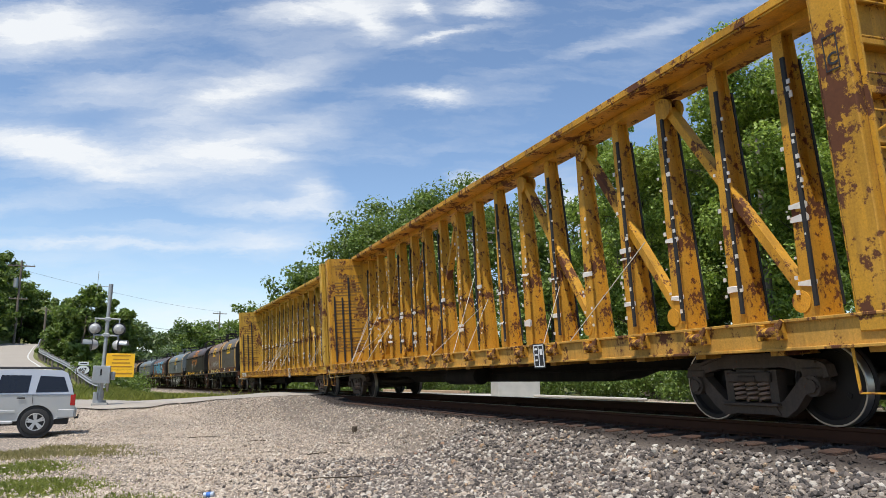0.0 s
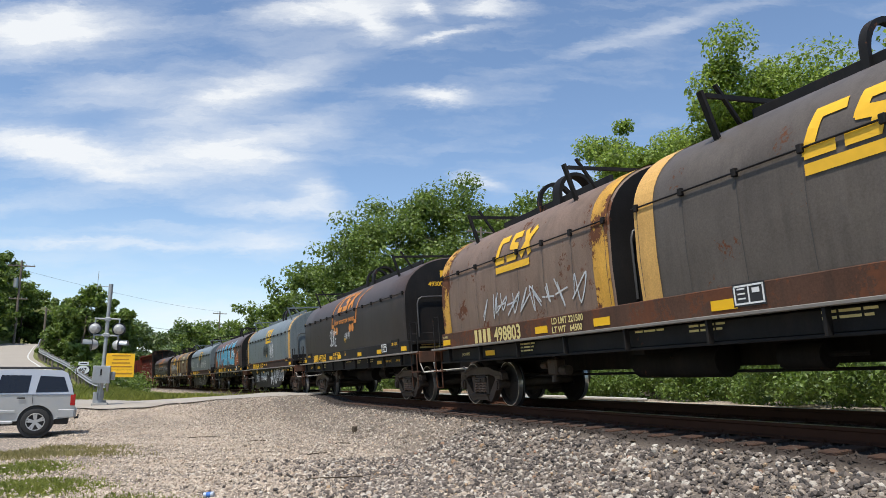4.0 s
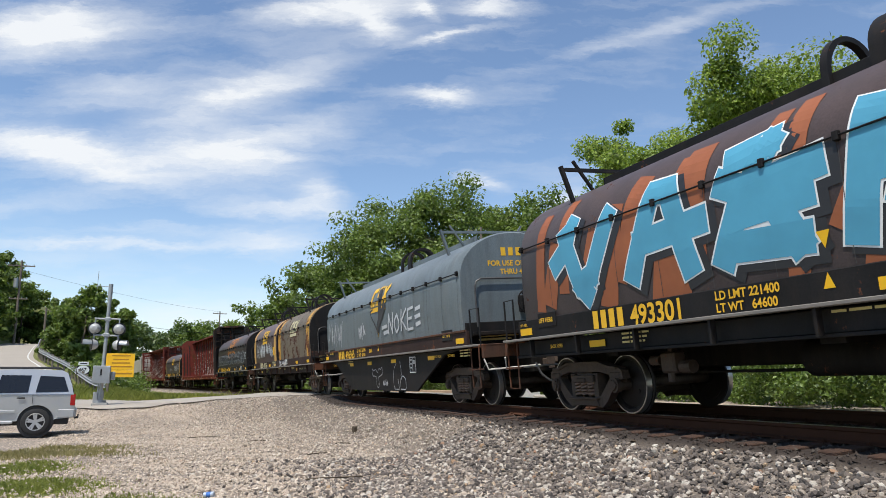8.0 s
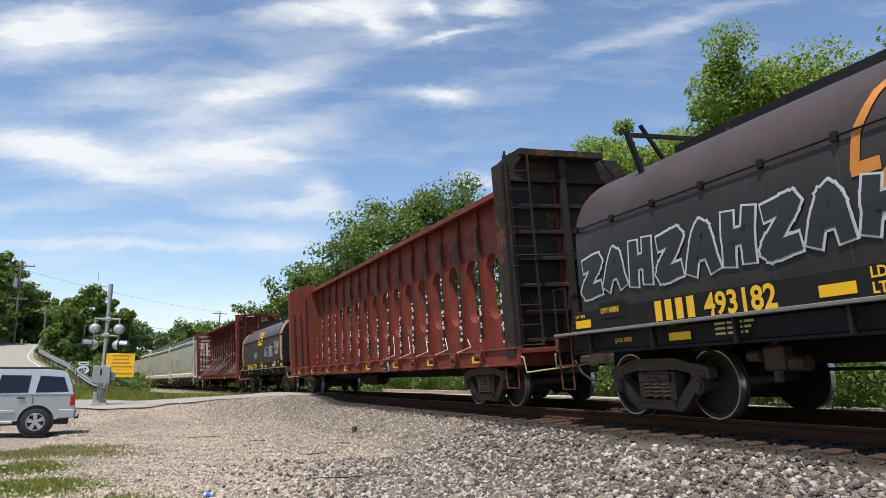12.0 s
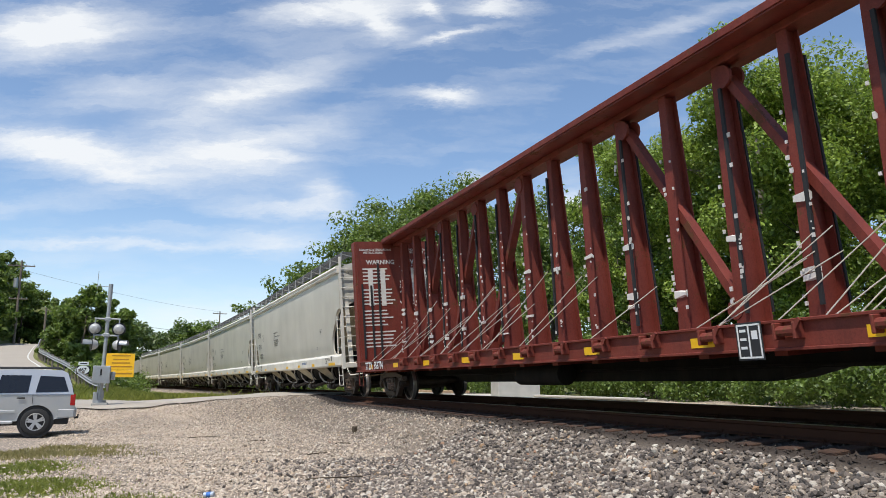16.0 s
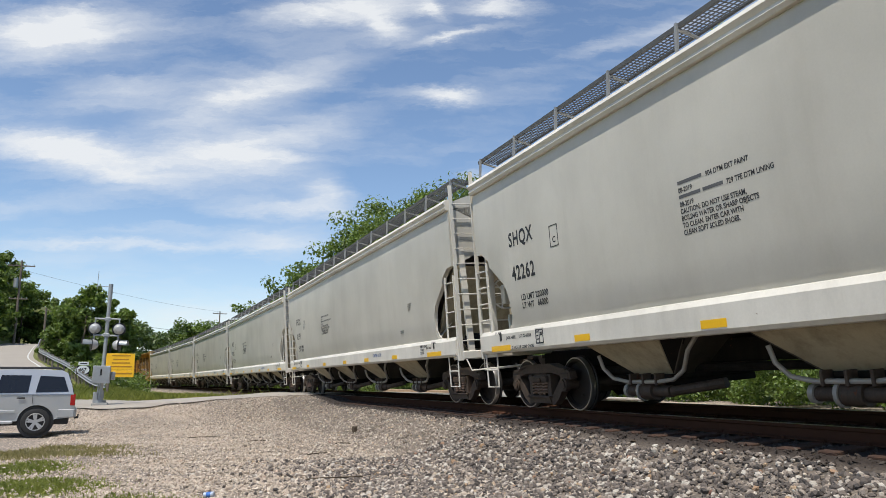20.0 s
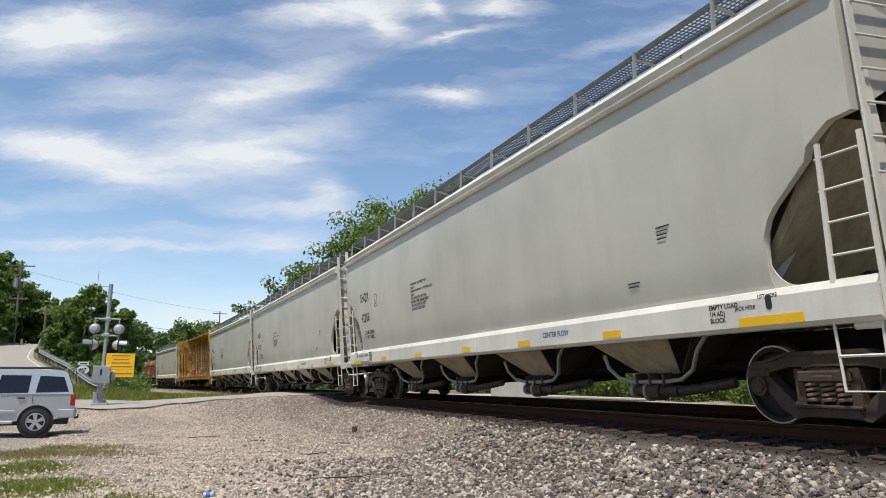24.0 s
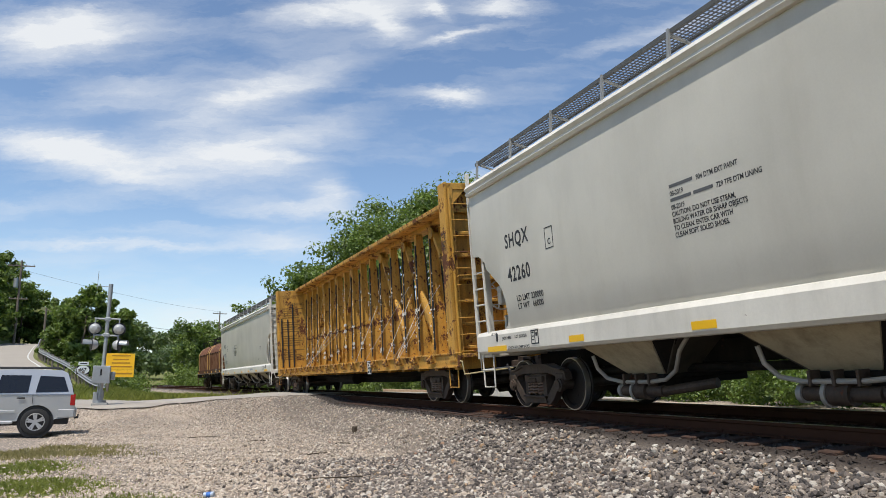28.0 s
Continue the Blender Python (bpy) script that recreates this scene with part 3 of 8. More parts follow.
def build_ballast():
    rg = np.random.default_rng(3)
    m = stone_mat()
    m_bank = stone_mat("sun-bleached ballast", 1.2)
    m_pale = stone_mat("pale yard gravel", 1.40)

    def area(n, s0, s1, o0, o1, power):
        s = s0 + (s1 - s0) * rg.random(n) ** power
        o = o0 + (o1 - o0) * rg.random(n)
        th = np.maximum(s - CURVE_START, 0) / CURVE_R
        return np.stack([TRACK_X - (1 - np.cos(th)) * CURVE_R - o * np.cos(th), s - o * np.sin(th)], 1)

    xy = area(50000, 1.5, 32, 1.72, 4.9, 1.75)
    xy[:, 0] -= np.abs(rg.normal(size=len(xy))) * 0.9 * (rg.random(len(xy)) < 0.5)
    size = 0.022 + 0.032 * rg.random(len(xy)) ** 1.6
    near = xy[:, 1] < 13
    scatter_stones("ballast_stones", "coarse grey broken ballast along the track", xy[near], size[near], 0.3, m, 1)
    scatter_stones("ballast_bank", "broken grey ballast sloping up to the track", xy[~near], size[~near], 0.3, m_bank, 7, True)
    xy = area(8000, 3, 31, 3.2, 7.5, 1.2)
    scatter_stones("pale_stones", "pale stones strewn over the ballast slope", xy, 0.016 + 0.028 * rg.random(len(xy)) ** 2, 0.3, m_pale, 6, True)
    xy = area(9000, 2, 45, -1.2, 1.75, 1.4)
    scatter_stones("track_bed_stones", "dark ballast between the ties", xy, 0.022 + 0.022 * rg.random(len(xy)), 0.2, stone_mat("ballast darkened for train shade", 0.12), 2, True)
    xy = area(5000, 4, 60, -3.4, -1.25, 1.4)
    scatter_stones("far_shoulder_stones", "broken ballast on the far shoulder", xy, 0.025 + 0.025 * rg.random(len(xy)), 0.2, m, 4, True)
    xy = area(44000, 3.5, 30, 3.4, 10.0, 1.35)
    keep = xy[:, 0] > -3.5
    xy = xy[keep]
    scatter_stones("loose_gravel", "pale gravel pressed into the yard", xy, 0.014 + 0.032 * rg.random(len(xy)) ** 2, 0.26, m_pale, 3, True)


build_ballast()


# ---- trees ----
def leaf_mat(name, dark, light, through=0.3):
    a = Mat(name)
    r = a.island()
    big = a.noise(0.55, 3)
    f = a.math("ADD", a.math("MULTIPLY", r, 0.6), a.math("MULTIPLY", big, 0.4))
    c = a.ramp(f, (0.15, dark), (0.75, light), (1.0, tuple(v * 1.25 for v in light)))
    a.put("Base Color", c)
    a.put("Roughness", 0.5)
    tr = a.n.new("ShaderNodeBsdfTranslucent")
    a.link(a.mix(0.5, c, (0.22, 0.32, 0.035)), tr.inputs["Color"])
    mx = a.n.new("ShaderNodeMixShader")
    mx.inputs[0].default_value = through
    a.link(a.p.outputs[0], mx.inputs[1])
    a.link(tr.outputs[0], mx.inputs[2])
    a.link(mx.outputs[0], a.out.inputs["Surface"])
    return a.m


m_leaf = leaf_mat("locust leaves", (0.050, 0.085, 0.015), (0.37, 0.48, 0.085), 0.48)
m_leaf_dark = leaf_mat("maple leaves", (0.038, 0.066, 0.014), (0.20, 0.275, 0.055), 0.36)
m_leaf_far = leaf_mat("distant woodland leaves", (0.045, 0.075, 0.030), (0.105, 0.15, 0.05), 0.25)
m_bush = leaf_mat("undergrowth leaves", (0.03, 0.055, 0.010), (0.15, 0.225, 0.038), 0.36)
m_bark = plain("grey-brown bark", (0.10, 0.078, 0.06), 0.9, 0, 0.4, 3, 0.8)


def leaves_mesh(name, centres, radii, per, size, seed, mat, droop=0.3, long=1.7):
    """Clumps of separate leaves: each a folded kite of four triangles' worth of faces."""
    rg = np.random.default_rng(seed)
    C = np.repeat(centres, per, axis=0)
    Rr = np.repeat(radii, per)
    n = len(C)
    d = rg.normal(size=(n, 3))
    d /= np.linalg.norm(d, axis=1)[:, None]
    rad = Rr * rg.random(n) ** 0.42
    P = C + d * rad[:, None] * np.array([1, 1, 0.72])
    # leaf planes: mostly facing out and up
    nrm = d * 0.7 + rg.normal(size=(n, 3)) * 0.55 + np.array([0, 0, 0.55])
    nrm /= np.linalg.norm(nrm, axis=1)[:, None]
    t = np.cross(nrm, rg.normal(size=(n, 3)))
    t /= np.linalg.norm(t, axis=1)[:, None]
    t[:, 2] -= droop * rg.random(n)
    u = np.cross(nrm, t)
    L = size * (0.55 + 0.9 * rg.random(n))[:, None]
    W = L / long
    a = P - t * L * 0.5
    b = P + u * W * 0.5 + t * L * 0.05
    c = P + t * L * 0.5 - nrm * L * 0.12
    e = P - u * W * 0.5 + t * L * 0.05
    V = np.stack([a, b, c, e], 1).reshape(-1, 3)
    k = np.arange(n) * 4
    F = np.stack([k, k + 1, k + 2, k, k + 2, k + 3], 1).reshape(-1, 3)
    me = bpy.data.meshes.new(name)
    me.vertices.add(len(V))
    me.vertices.foreach_set("co", V.ravel())
    me.loops.add(F.size)
    me.loops.foreach_set("vertex_index", F.ravel())
    me.polygons.add(len(F))
    me.polygons.foreach_set("loop_start", np.arange(0, F.size, 3))
    me.polygons.foreach_set("use_smooth", np.zeros(len(F), bool))
    me.update()
    me.validate()
    me.materials.append(mat)
    return me


def tree(x, y, height, spread, seed, mat, leaves=9000, size=0.24, low=0.28, label="leafy green broadleaf tree in full summer crown", lean=0.0, clump=1.0):
    """A tapered trunk, limbs, and a crown of leaf clumps at the ends of the branches."""
    rg = np.random.default_rng(seed)
    z0 = float(terrain(np.array([x]), np.array([y]))[0]) - 0.1
    root = new("tree")
    root.location = (x, y, z0)
    tagged(root, label, "tree", "trees beside the line")
    tr = Bld()
    pts = [Vector((0, 0, 0))]
    for i in range(1, 7):
        f = i / 6
        pts.append(Vector((lean * height * f * f + rg.normal() * 0.012 * height, rg.normal() * 0.012 * height, height * 0.86 * f)))
    r0 = 0.017 * height + 0.05
    for i in range(6):
        tr.tube(pts[i], pts[i + 1], r0 * (1 - 0.145 * i), 9, r0 * (1 - 0.145 * (i + 1)))
    part("trunk", tr, m_bark, root)
    centres, radii = [], []
    nl = int(9 + height * 0.5)
    limb = Bld()
    for i in range(nl):
        f = low + (0.97 - low) * (i + 0.5) / nl
        k = min(int(f * 6 / 0.86), 5)
        g = min(f / 0.86 * 6 - k, 1.0)
        base = pts[k].lerp(pts[k + 1], max(0, min(1, g)))
        ang = i * 2.39996 + rg.normal() * 0.35
        prof = math.sin(math.pi * min(1, (f - low) / (1.04 - low) * 0.72 + 0.26)) ** 0.6
        reach = spread * prof * rg.uniform(0.72, 1.12)
        rise = height * rg.uniform(0.04, 0.13)
        tip = base + Vector((math.cos(ang) * reach, math.sin(ang) * reach, rise))
        mid = base.lerp(tip, 0.5) + Vector((0, 0, rise * 0.25))
        rr = r0 * 0.33 * (1.1 - f)
        limb.tube(base, mid, rr, 6, rr * 0.7)
        limb.tube(mid, tip, rr * 0.7, 6, rr * 0.25)
        for q in (0.45, 0.7, 0.9, 1.0):
            c = base.lerp(tip, q) + Vector((0, 0, rise * 0.2))
            for _ in range(2):
                j = Vector(rg.normal(size=3)) * spread * 0.17
                j.z *= 0.7
                e = c + j
                limb.tube(base.lerp(tip, q * 0.9), e, rr * 0.25, 4, rr * 0.1)
                centres.append(e)
                radii.append(spread * rg.uniform(0.15, 0.30) * clump)
    top = pts[-1]
    for _ in range(7):
        j = Vector(rg.normal(size=3)) * spread * 0.22
        centres.append(top + Vector((j.x, j.y, abs(j.z) * 0.7)))
        radii.append(spread * rg.uniform(0.16, 0.26) * clump)
    part("limb", limb, m_bark, root)
    per = max(8, int(leaves / len(centres)))
    me = leaves_mesh("crown", np.array([c[:] for c in centres]), np.array(radii), per, size, seed, mat)
    ob = new("crown", me)
    ob.parent = root
    return root


def bush_row(name, label, pts, mat, per=420, size=0.12, seed=1, cat="bushes"):
    """Undergrowth: heaps of leaf clumps on the ground. pts: x, y, radius, height."""
    rg = np.random.default_rng(seed)
    cs, rs = [], []
    for x, y, r, h in pts:
        z = float(terrain(np.array([x]), np.array([y]))[0])
        for _ in range(5):
            cs.append((x + rg.normal() * r * 0.45, y + rg.normal() * r * 0.45, z + h * rg.uniform(0.12, 0.85)))
            rs.append(r * rg.uniform(0.45, 0.75))
    ob = new(name, leaves_mesh(name, np.array(cs), np.array(rs), per // 5, size, seed, mat))
    return tagged(ob, label, cat, kind="stuff")

# ---- woods ----
def build_woods():
    rows = [
        (22.2, 21.4, 12.9, 4.1, m_leaf, 50000, 0.185, 11), (26.4, 20.6, 13.5, 5.2, m_leaf, 34000, 0.18, 12), (20.7, 27.2, 12.0, 3.5, m_leaf, 30000, 0.18, 13),
        (29.0, 16.0, 14.8, 5.0, m_leaf, 14000, 0.30, 14), (24.4, 27.0, 12.8, 4.4, m_leaf, 15000, 0.30, 15), (31.0, 13.0, 15.0, 4.6, m_leaf, 6000, 0.32, 16),
        (24.6, 20.6, 13.0, 4.7, m_leaf, 34000, 0.175, 19), (25.5, 33.0, 11.5, 3.6, m_leaf_dark, 6000, 0.32, 17), (22.0, 38.5, 9.6, 3.4, m_leaf_dark, 6000, 0.32, 18),
        (14.9, 60.5, 11.0, 3.6, m_leaf_dark, 6500, 0.42, 21), (17.2, 62.0, 14.7, 5.8, m_leaf_dark, 7500, 0.42, 22), (21.0, 63.0, 17.5, 6.6, m_leaf_dark, 8500, 0.44, 23),
        (25.4, 62.5, 18.6, 6.7, m_leaf_dark, 8500, 0.44, 24), (29.5, 59.0, 17.6, 6.2, m_leaf_dark, 7500, 0.44, 25), (32.5, 52.5, 16.4, 5.8, m_leaf_dark, 6500, 0.42, 26),
        (33.0, 44.0, 12.5, 4.6, m_leaf_dark, 5000, 0.40, 27), (29.5, 39.5, 12.0, 4.2, m_leaf_dark, 5000, 0.38, 28), (38.0, 34.0, 15.0, 5.0, m_leaf_dark, 5000, 0.42, 29),
        (14.0, 77.5, 13.0, 4.2, m_leaf_dark, 4500, 0.46, 31), (17.5, 82.0, 13.2, 4.6, m_leaf_dark, 4500, 0.46, 32), (12.6, 96.0, 11.0, 4.6, m_leaf_dark, 3600, 0.5, 33), (17.0, 100.0, 11.8, 5.0, m_leaf_dark, 3600, 0.5, 34),
        (10.5, 118.0, 9.5, 4.6, m_leaf_dark, 3000, 0.55, 35), (5.5, 141.0, 11.6, 4.6, m_leaf_dark, 3000, 0.6, 36), (9.5, 146.0, 10.4, 5.0, m_leaf_dark, 3000, 0.6, 37),
        (-3.7, 59.5, 6.0, 2.0, m_leaf_dark, 6500, 0.36, 41), (-5.6, 60.5, 7.3, 2.2, m_leaf_dark, 5500, 0.36, 42), (-7.0, 63.0, 4.8, 1.6, m_leaf_dark, 5500, 0.36, 43), (-5.2, 74.0, 5.4, 2.4, m_leaf_dark, 4000, 0.36, 44),
    ]
    for x, y, h, sp, m, n, size, seed in rows:
        far = 55 < y < 66 and x > 10
        tree(x, y, h, sp, seed, m, int(n * (2.7 if far else 1.9)), size * (0.68 if far else 0.84), 0.10 if m is m_leaf_dark else 0.16)
    for x, y, top, sp, seed in ((-18.3, 96, 15.8, 3.0, 51), (-16.2, 99, 13.6, 2.6, 52), (-20.5, 100, 17.0, 3.4, 53), (-19.0, 90, 14.2, 3.0, 54), (-15.0, 101, 11.0, 2.2, 55), (-11.4, 102, 10.6, 2.8, 60), (-13.2, 104, 11.2, 2.4, 61), (-9.2, 104, 10.0, 2.8, 62), (-22.5, 94, 16.5, 3.6, 56), (-18.0, 108, 16.0, 3.4, 57), (-20.5, 84, 13.2, 3.2, 58), (-17.2, 86, 11.4, 2.2, 59)):
        tree(x, y, max(3.0, top - 1.3 - float(terrain(np.array([x]), np.array([float(y)]))[0])), sp, seed, m_leaf_dark, 6500, 0.40, 0.1, "dense green tree on the wooded hillside")
    rg = np.random.default_rng(8)
    # undergrowth beyond the track and along the wood's edge
    row = []
    for s in np.arange(3, 44, 0.75):
        c, th = line_at(s)
        for o in (8.4, 10.0, 12.0):
            if 14 < s < 30 and o < 9 and s < 29.5 and s > 16:
                continue
            row.append((c.x + (o + rg.normal() * 0.5) * math.cos(th), c.y + rg.normal() * 0.4, rg.uniform(0.8, 1.3), rg.uniform(1.0, 2.6) * (0.5 + 0.13 * (o - 6))))
    bush_row("undergrowth", "lush green undergrowth at the edge of the wood", row, m_bush, 1000, 0.115, 71)
    row = [(c.x + (o + rg.normal()) * 1.0, c.y, rg.uniform(1.4, 2.2), rg.uniform(1.8, 4.2)) for s in np.arange(44, 150, 2.2) for c in (line_at(s)[0],) for o in (7, 10, 14)]
    bush_row("wood_edge_shrubs", "dense shrubs along the far side of the line", row, m_leaf_dark, 420, 0.3, 72)
    row = [(c.x - (o + abs(rg.normal())), c.y, rg.uniform(1.0, 1.7), rg.uniform(1.2, 2.6)) for s in np.arange(66, 190, 2.2) for c in (line_at(s)[0],) for o in (8.8, 11)]
    bush_row("embankment_shrubs", "green shrubs beside the curving line", row, m_leaf_dark, 420, 0.26, 73)
    row = [(x + rg.normal() * 0.8, y + rg.normal() * 0.8, rg.uniform(0.7, 1.3), rg.uniform(0.8, 2.0)) for x, y in ((-3.2, 52), (-5.6, 62), (-4.4, 56), (-6.4, 66), (-7.0, 70), (-2.4, 50), (-3.5, 57), (-2.2, 54), (-2.8, 58), (-4.2, 60), (-2.9, 55)) for _ in range(3)]
    bush_row("roadside_shrubs", "shrubs between the road and the railway", row, m_leaf_dark, 520, 0.18, 74)
    row = [(-18.8 - 2.2 * k + rg.normal() * 0.5, 74 + 3 * j + rg.normal(), rg.uniform(1.2, 2.0), rg.uniform(1.2, 2.8)) for k in range(4) for j in range(12)]
    bush_row("hillside_shrubs", "shrubs covering the hillside", row, m_leaf_dark, 320, 0.3, 75)


build_woods()


def build_far_hills():
    """Wooded ridges on the horizon: clumped canopy over a swelling ground."""
    rg = np.random.default_rng(21)
    for i, (x0, x1, y0, depth, top, n, size) in enumerate(((-60, 150, 330, 60, 17, 1500, 1.6), (-260, 420, 700, 120, 36, 2200, 3.2))):
        x = x0 + (x1 - x0) * rg.random(n)
        y = y0 + depth * (rg.random(n) - 0.5)
        hgt = top * (0.65 + 0.25 * np.sin(x / (x1 - x0) * 9 + i) + 0.12 * np.sin(x / (x1 - x0) * 31))
        z = hgt * rg.random(n) ** 0.35 + terrain(x, y, False)
        me = leaves_mesh("woodland", np.stack([x, y, z], 1), np.full(n, 0.034 * top + 2.6 + i * 2), 26, size, 90 + i, m_leaf_far)
        tagged(new("woodland", me), "distant wooded ridge under summer leaf", "woodland", kind="stuff")


build_far_hills()


# ---- clouds: a far shell that drifts slowly ----
def build_clouds():
    a = Mat("thin summer cloud")
    for nd in list(a.n):
        if nd.type == "BSDF_PRINCIPLED":
            a.n.remove(nd)
    # direction on the shell: u to the right of the view, v upward
    sep = a.n.new("ShaderNodeSeparateXYZ")
    nrm = a.n.new("ShaderNodeVectorMath")
    nrm.operation = "NORMALIZE"
    a.link(a.co, nrm.inputs[0])
    a.link(nrm.outputs[0], sep.inputs[0])
    u = a.math("DIVIDE", sep.outputs["X"], a.math("MAXIMUM", sep.outputs["Y"], 0.05))
    v = a.math("DIVIDE", sep.outputs["Z"], a.math("MAXIMUM", sep.outputs["Y"], 0.05))
    comb = a.n.new("ShaderNodeCombineXYZ")
    a.link(u, comb.inputs[0])
    a.link(v, comb.inputs[1])
    uv = comb.outputs[0]
    warp = a.n.new("ShaderNodeTexNoise")
    warp.inputs["Scale"].default_value = 5.0
    warp.inputs["Detail"].default_value = 4.0
    a.link(uv, warp.inputs["Vector"])
    wv = a.n.new("ShaderNodeVectorMath")
    wv.operation = "MULTIPLY_ADD"
    a.link(warp.outputs["Color"], wv.inputs[0])
    wv.inputs[1].default_value = (0.06, 0.032, 0)
    a.link(uv, wv.inputs[2])
    fine = a.n.new("ShaderNodeTexNoise")
    fine.inputs["Scale"].default_value = 26.0
    fine.inputs["Detail"].default_value = 6.0
    fine.inputs["Roughness"].default_value = 0.72
    a.link(a.scaled(0.45, 1.3, 1, uv), fine.inputs["Vector"])
    wf = a.n.new("ShaderNodeVectorMath")
    wf.operation = "MULTIPLY_ADD"
    a.link(fine.outputs["Color"], wf.inputs[0])
    wf.inputs[1].default_value = (0.06, 0.04, 0)
    a.link(wv.outputs[0], wf.inputs[2])
    moved = wf.outputs[0]
    total = None
    # u, v of the middle, half length, half width, tilt in degrees, strength
    banks = [(-0.540, 0.337, 0.137, 0.030, -14, 1.25), (-0.312, 0.332, 0.098, 0.033, -4, 1.20), (-0.280, 0.437, 0.153, 0.030, 19, 1.10), (-0.601, 0.530, 0.124, 0.038, 2, 1.15), (-0.158, 0.565, 0.116, 0.026, 4, 1.20), (-0.099, 0.537, 0.025, 0.018, -30, 0.80), (0.076, 0.570, 0.051, 0.013, 0, 1.00), (-0.033, 0.567, 0.025, 0.012, -40, 0.80), (0.005, 0.519, 0.066, 0.006, 14, 0.70), (-0.010, 0.421, 0.048, 0.011, -3, 0.85), (-0.183, 0.272, 0.037, 0.022, -12, 0.80)]
    banks += [(-0.247, 0.249, 0.070, 0.013, -2, 0.65), (0.054, 0.292, 0.035, 0.009, -16, 0.90), (-0.470, 0.201, 0.199, 0.007, -1, 0.50), (-0.245, 0.200, 0.050, 0.020, 0, 0.45), (-0.311, 0.091, 0.124, 0.028, 0, 0.55), (0.176, 0.252, 0.025, 0.025, 0, 1.00), (0.329, 0.530, 0.174, 0.013, 14, 0.50), (-0.465, 0.435, 0.116, 0.030, 12, 0.40), (-0.199, 0.378, 0.074, 0.020, 10, 0.35), (-0.589, 0.262, 0.124, 0.020, 4, 0.35), (-0.383, 0.220, 0.132, 0.013, 0, 0.35)]
    for cu, cv, l, w, tilt, k in banks:
        mp = a.n.new("ShaderNodeMapping")
        mp.vector_type = "TEXTURE"
        mp.inputs["Location"].default_value = (cu + 0.055, cv + 0.030, 0)
        mp.inputs["Rotation"].default_value = (0, 0, radians(tilt))
        mp.inputs["Scale"].default_value = (l, w, 1)
        a.link(moved, mp.inputs["Vector"])
        dt = a.n.new("ShaderNodeVectorMath")
        dt.operation = "DOT_PRODUCT"
        a.link(mp.outputs[0], dt.inputs[0])
        a.link(mp.outputs[0], dt.inputs[1])
        g = a.math("MULTIPLY", a.math("EXPONENT", a.math("MULTIPLY", dt.outputs["Value"], -0.95)), k)
        total = g if total is None else a.math("ADD", total, g)
    streaks = a.noise(9, 7, 0.62, a.scaled(0.35, 1.9, 1, moved))
    wisps = a.noise(26, 9, 0.70, a.scaled(0.4, 1.4, 1, moved))
    veil = a.ramp(streaks, (0.42, 0.0), (0.80, 0.55))
    dens = a.math("ADD", a.math("MULTIPLY", total, a.math("ADD", a.math("ADD", a.math("MULTIPLY", streaks, 1.0), a.math("MULTIPLY", wisps, 0.75)), -0.02)), a.math("MULTIPLY", veil, 0.75))
    low = a.math("MULTIPLY", a.ramp(v, (0.0, 0.14), (0.26, 0.0)), 1.0)
    fac = a.math("MINIMUM", a.math("ADD", a.ramp(dens, (0.08, 0.0), (0.45, 0.36), (1.05, 0.93)), low), 0.95)
    em = a.n.new("ShaderNodeEmission")
    em.inputs["Color"].default_value = (0.95, 0.975, 1.0, 1)
    em.inputs["Strength"].default_value = 0.93
    tp = a.n.new("ShaderNodeBsdfTransparent")
    mx = a.n.new("ShaderNodeMixShader")
    a.link(fac, mx.inputs[0])
    a.link(tp.outputs[0], mx.inputs[1])
    a.link(em.outputs[0], mx.inputs[2])
    a.link(mx.outputs[0], a.out.inputs["Surface"])
    # a patch of shell about the line of sight: local y runs along the view
    vs, fs, n = [], [], 24
    R = 4200.0
    for j in range(n + 1):
        el = radians(-4 + 52 * j / n)
        for i in range(n + 1):
            az = radians(-50 + 100 * i / n)
            vs.append((R * math.sin(az) * math.cos(el), R * math.cos(az) * math.cos(el), R * math.sin(el)))
    for j in range(n):
        for i in range(n):
            k = j * (n + 1) + i
            fs.append((k, k + 1, k + n + 2, k + n + 1))
    me = bpy.data.meshes.new("cloud_backdrop")
    me.from_pydata(vs, [], fs)
    me.materials.append(a.m)
    ob = tagged(new("cloud_backdrop", me), "thin white streaks of cloud in a blue sky", "sky", kind="structure")
    ob.visible_shadow = False
    return ob


clouds = build_clouds()

# ================= the train =================
# Each car's own space: x towards its travel, y away from the camera's side, z up from the rail plane.
WHEEL_R = 0.457


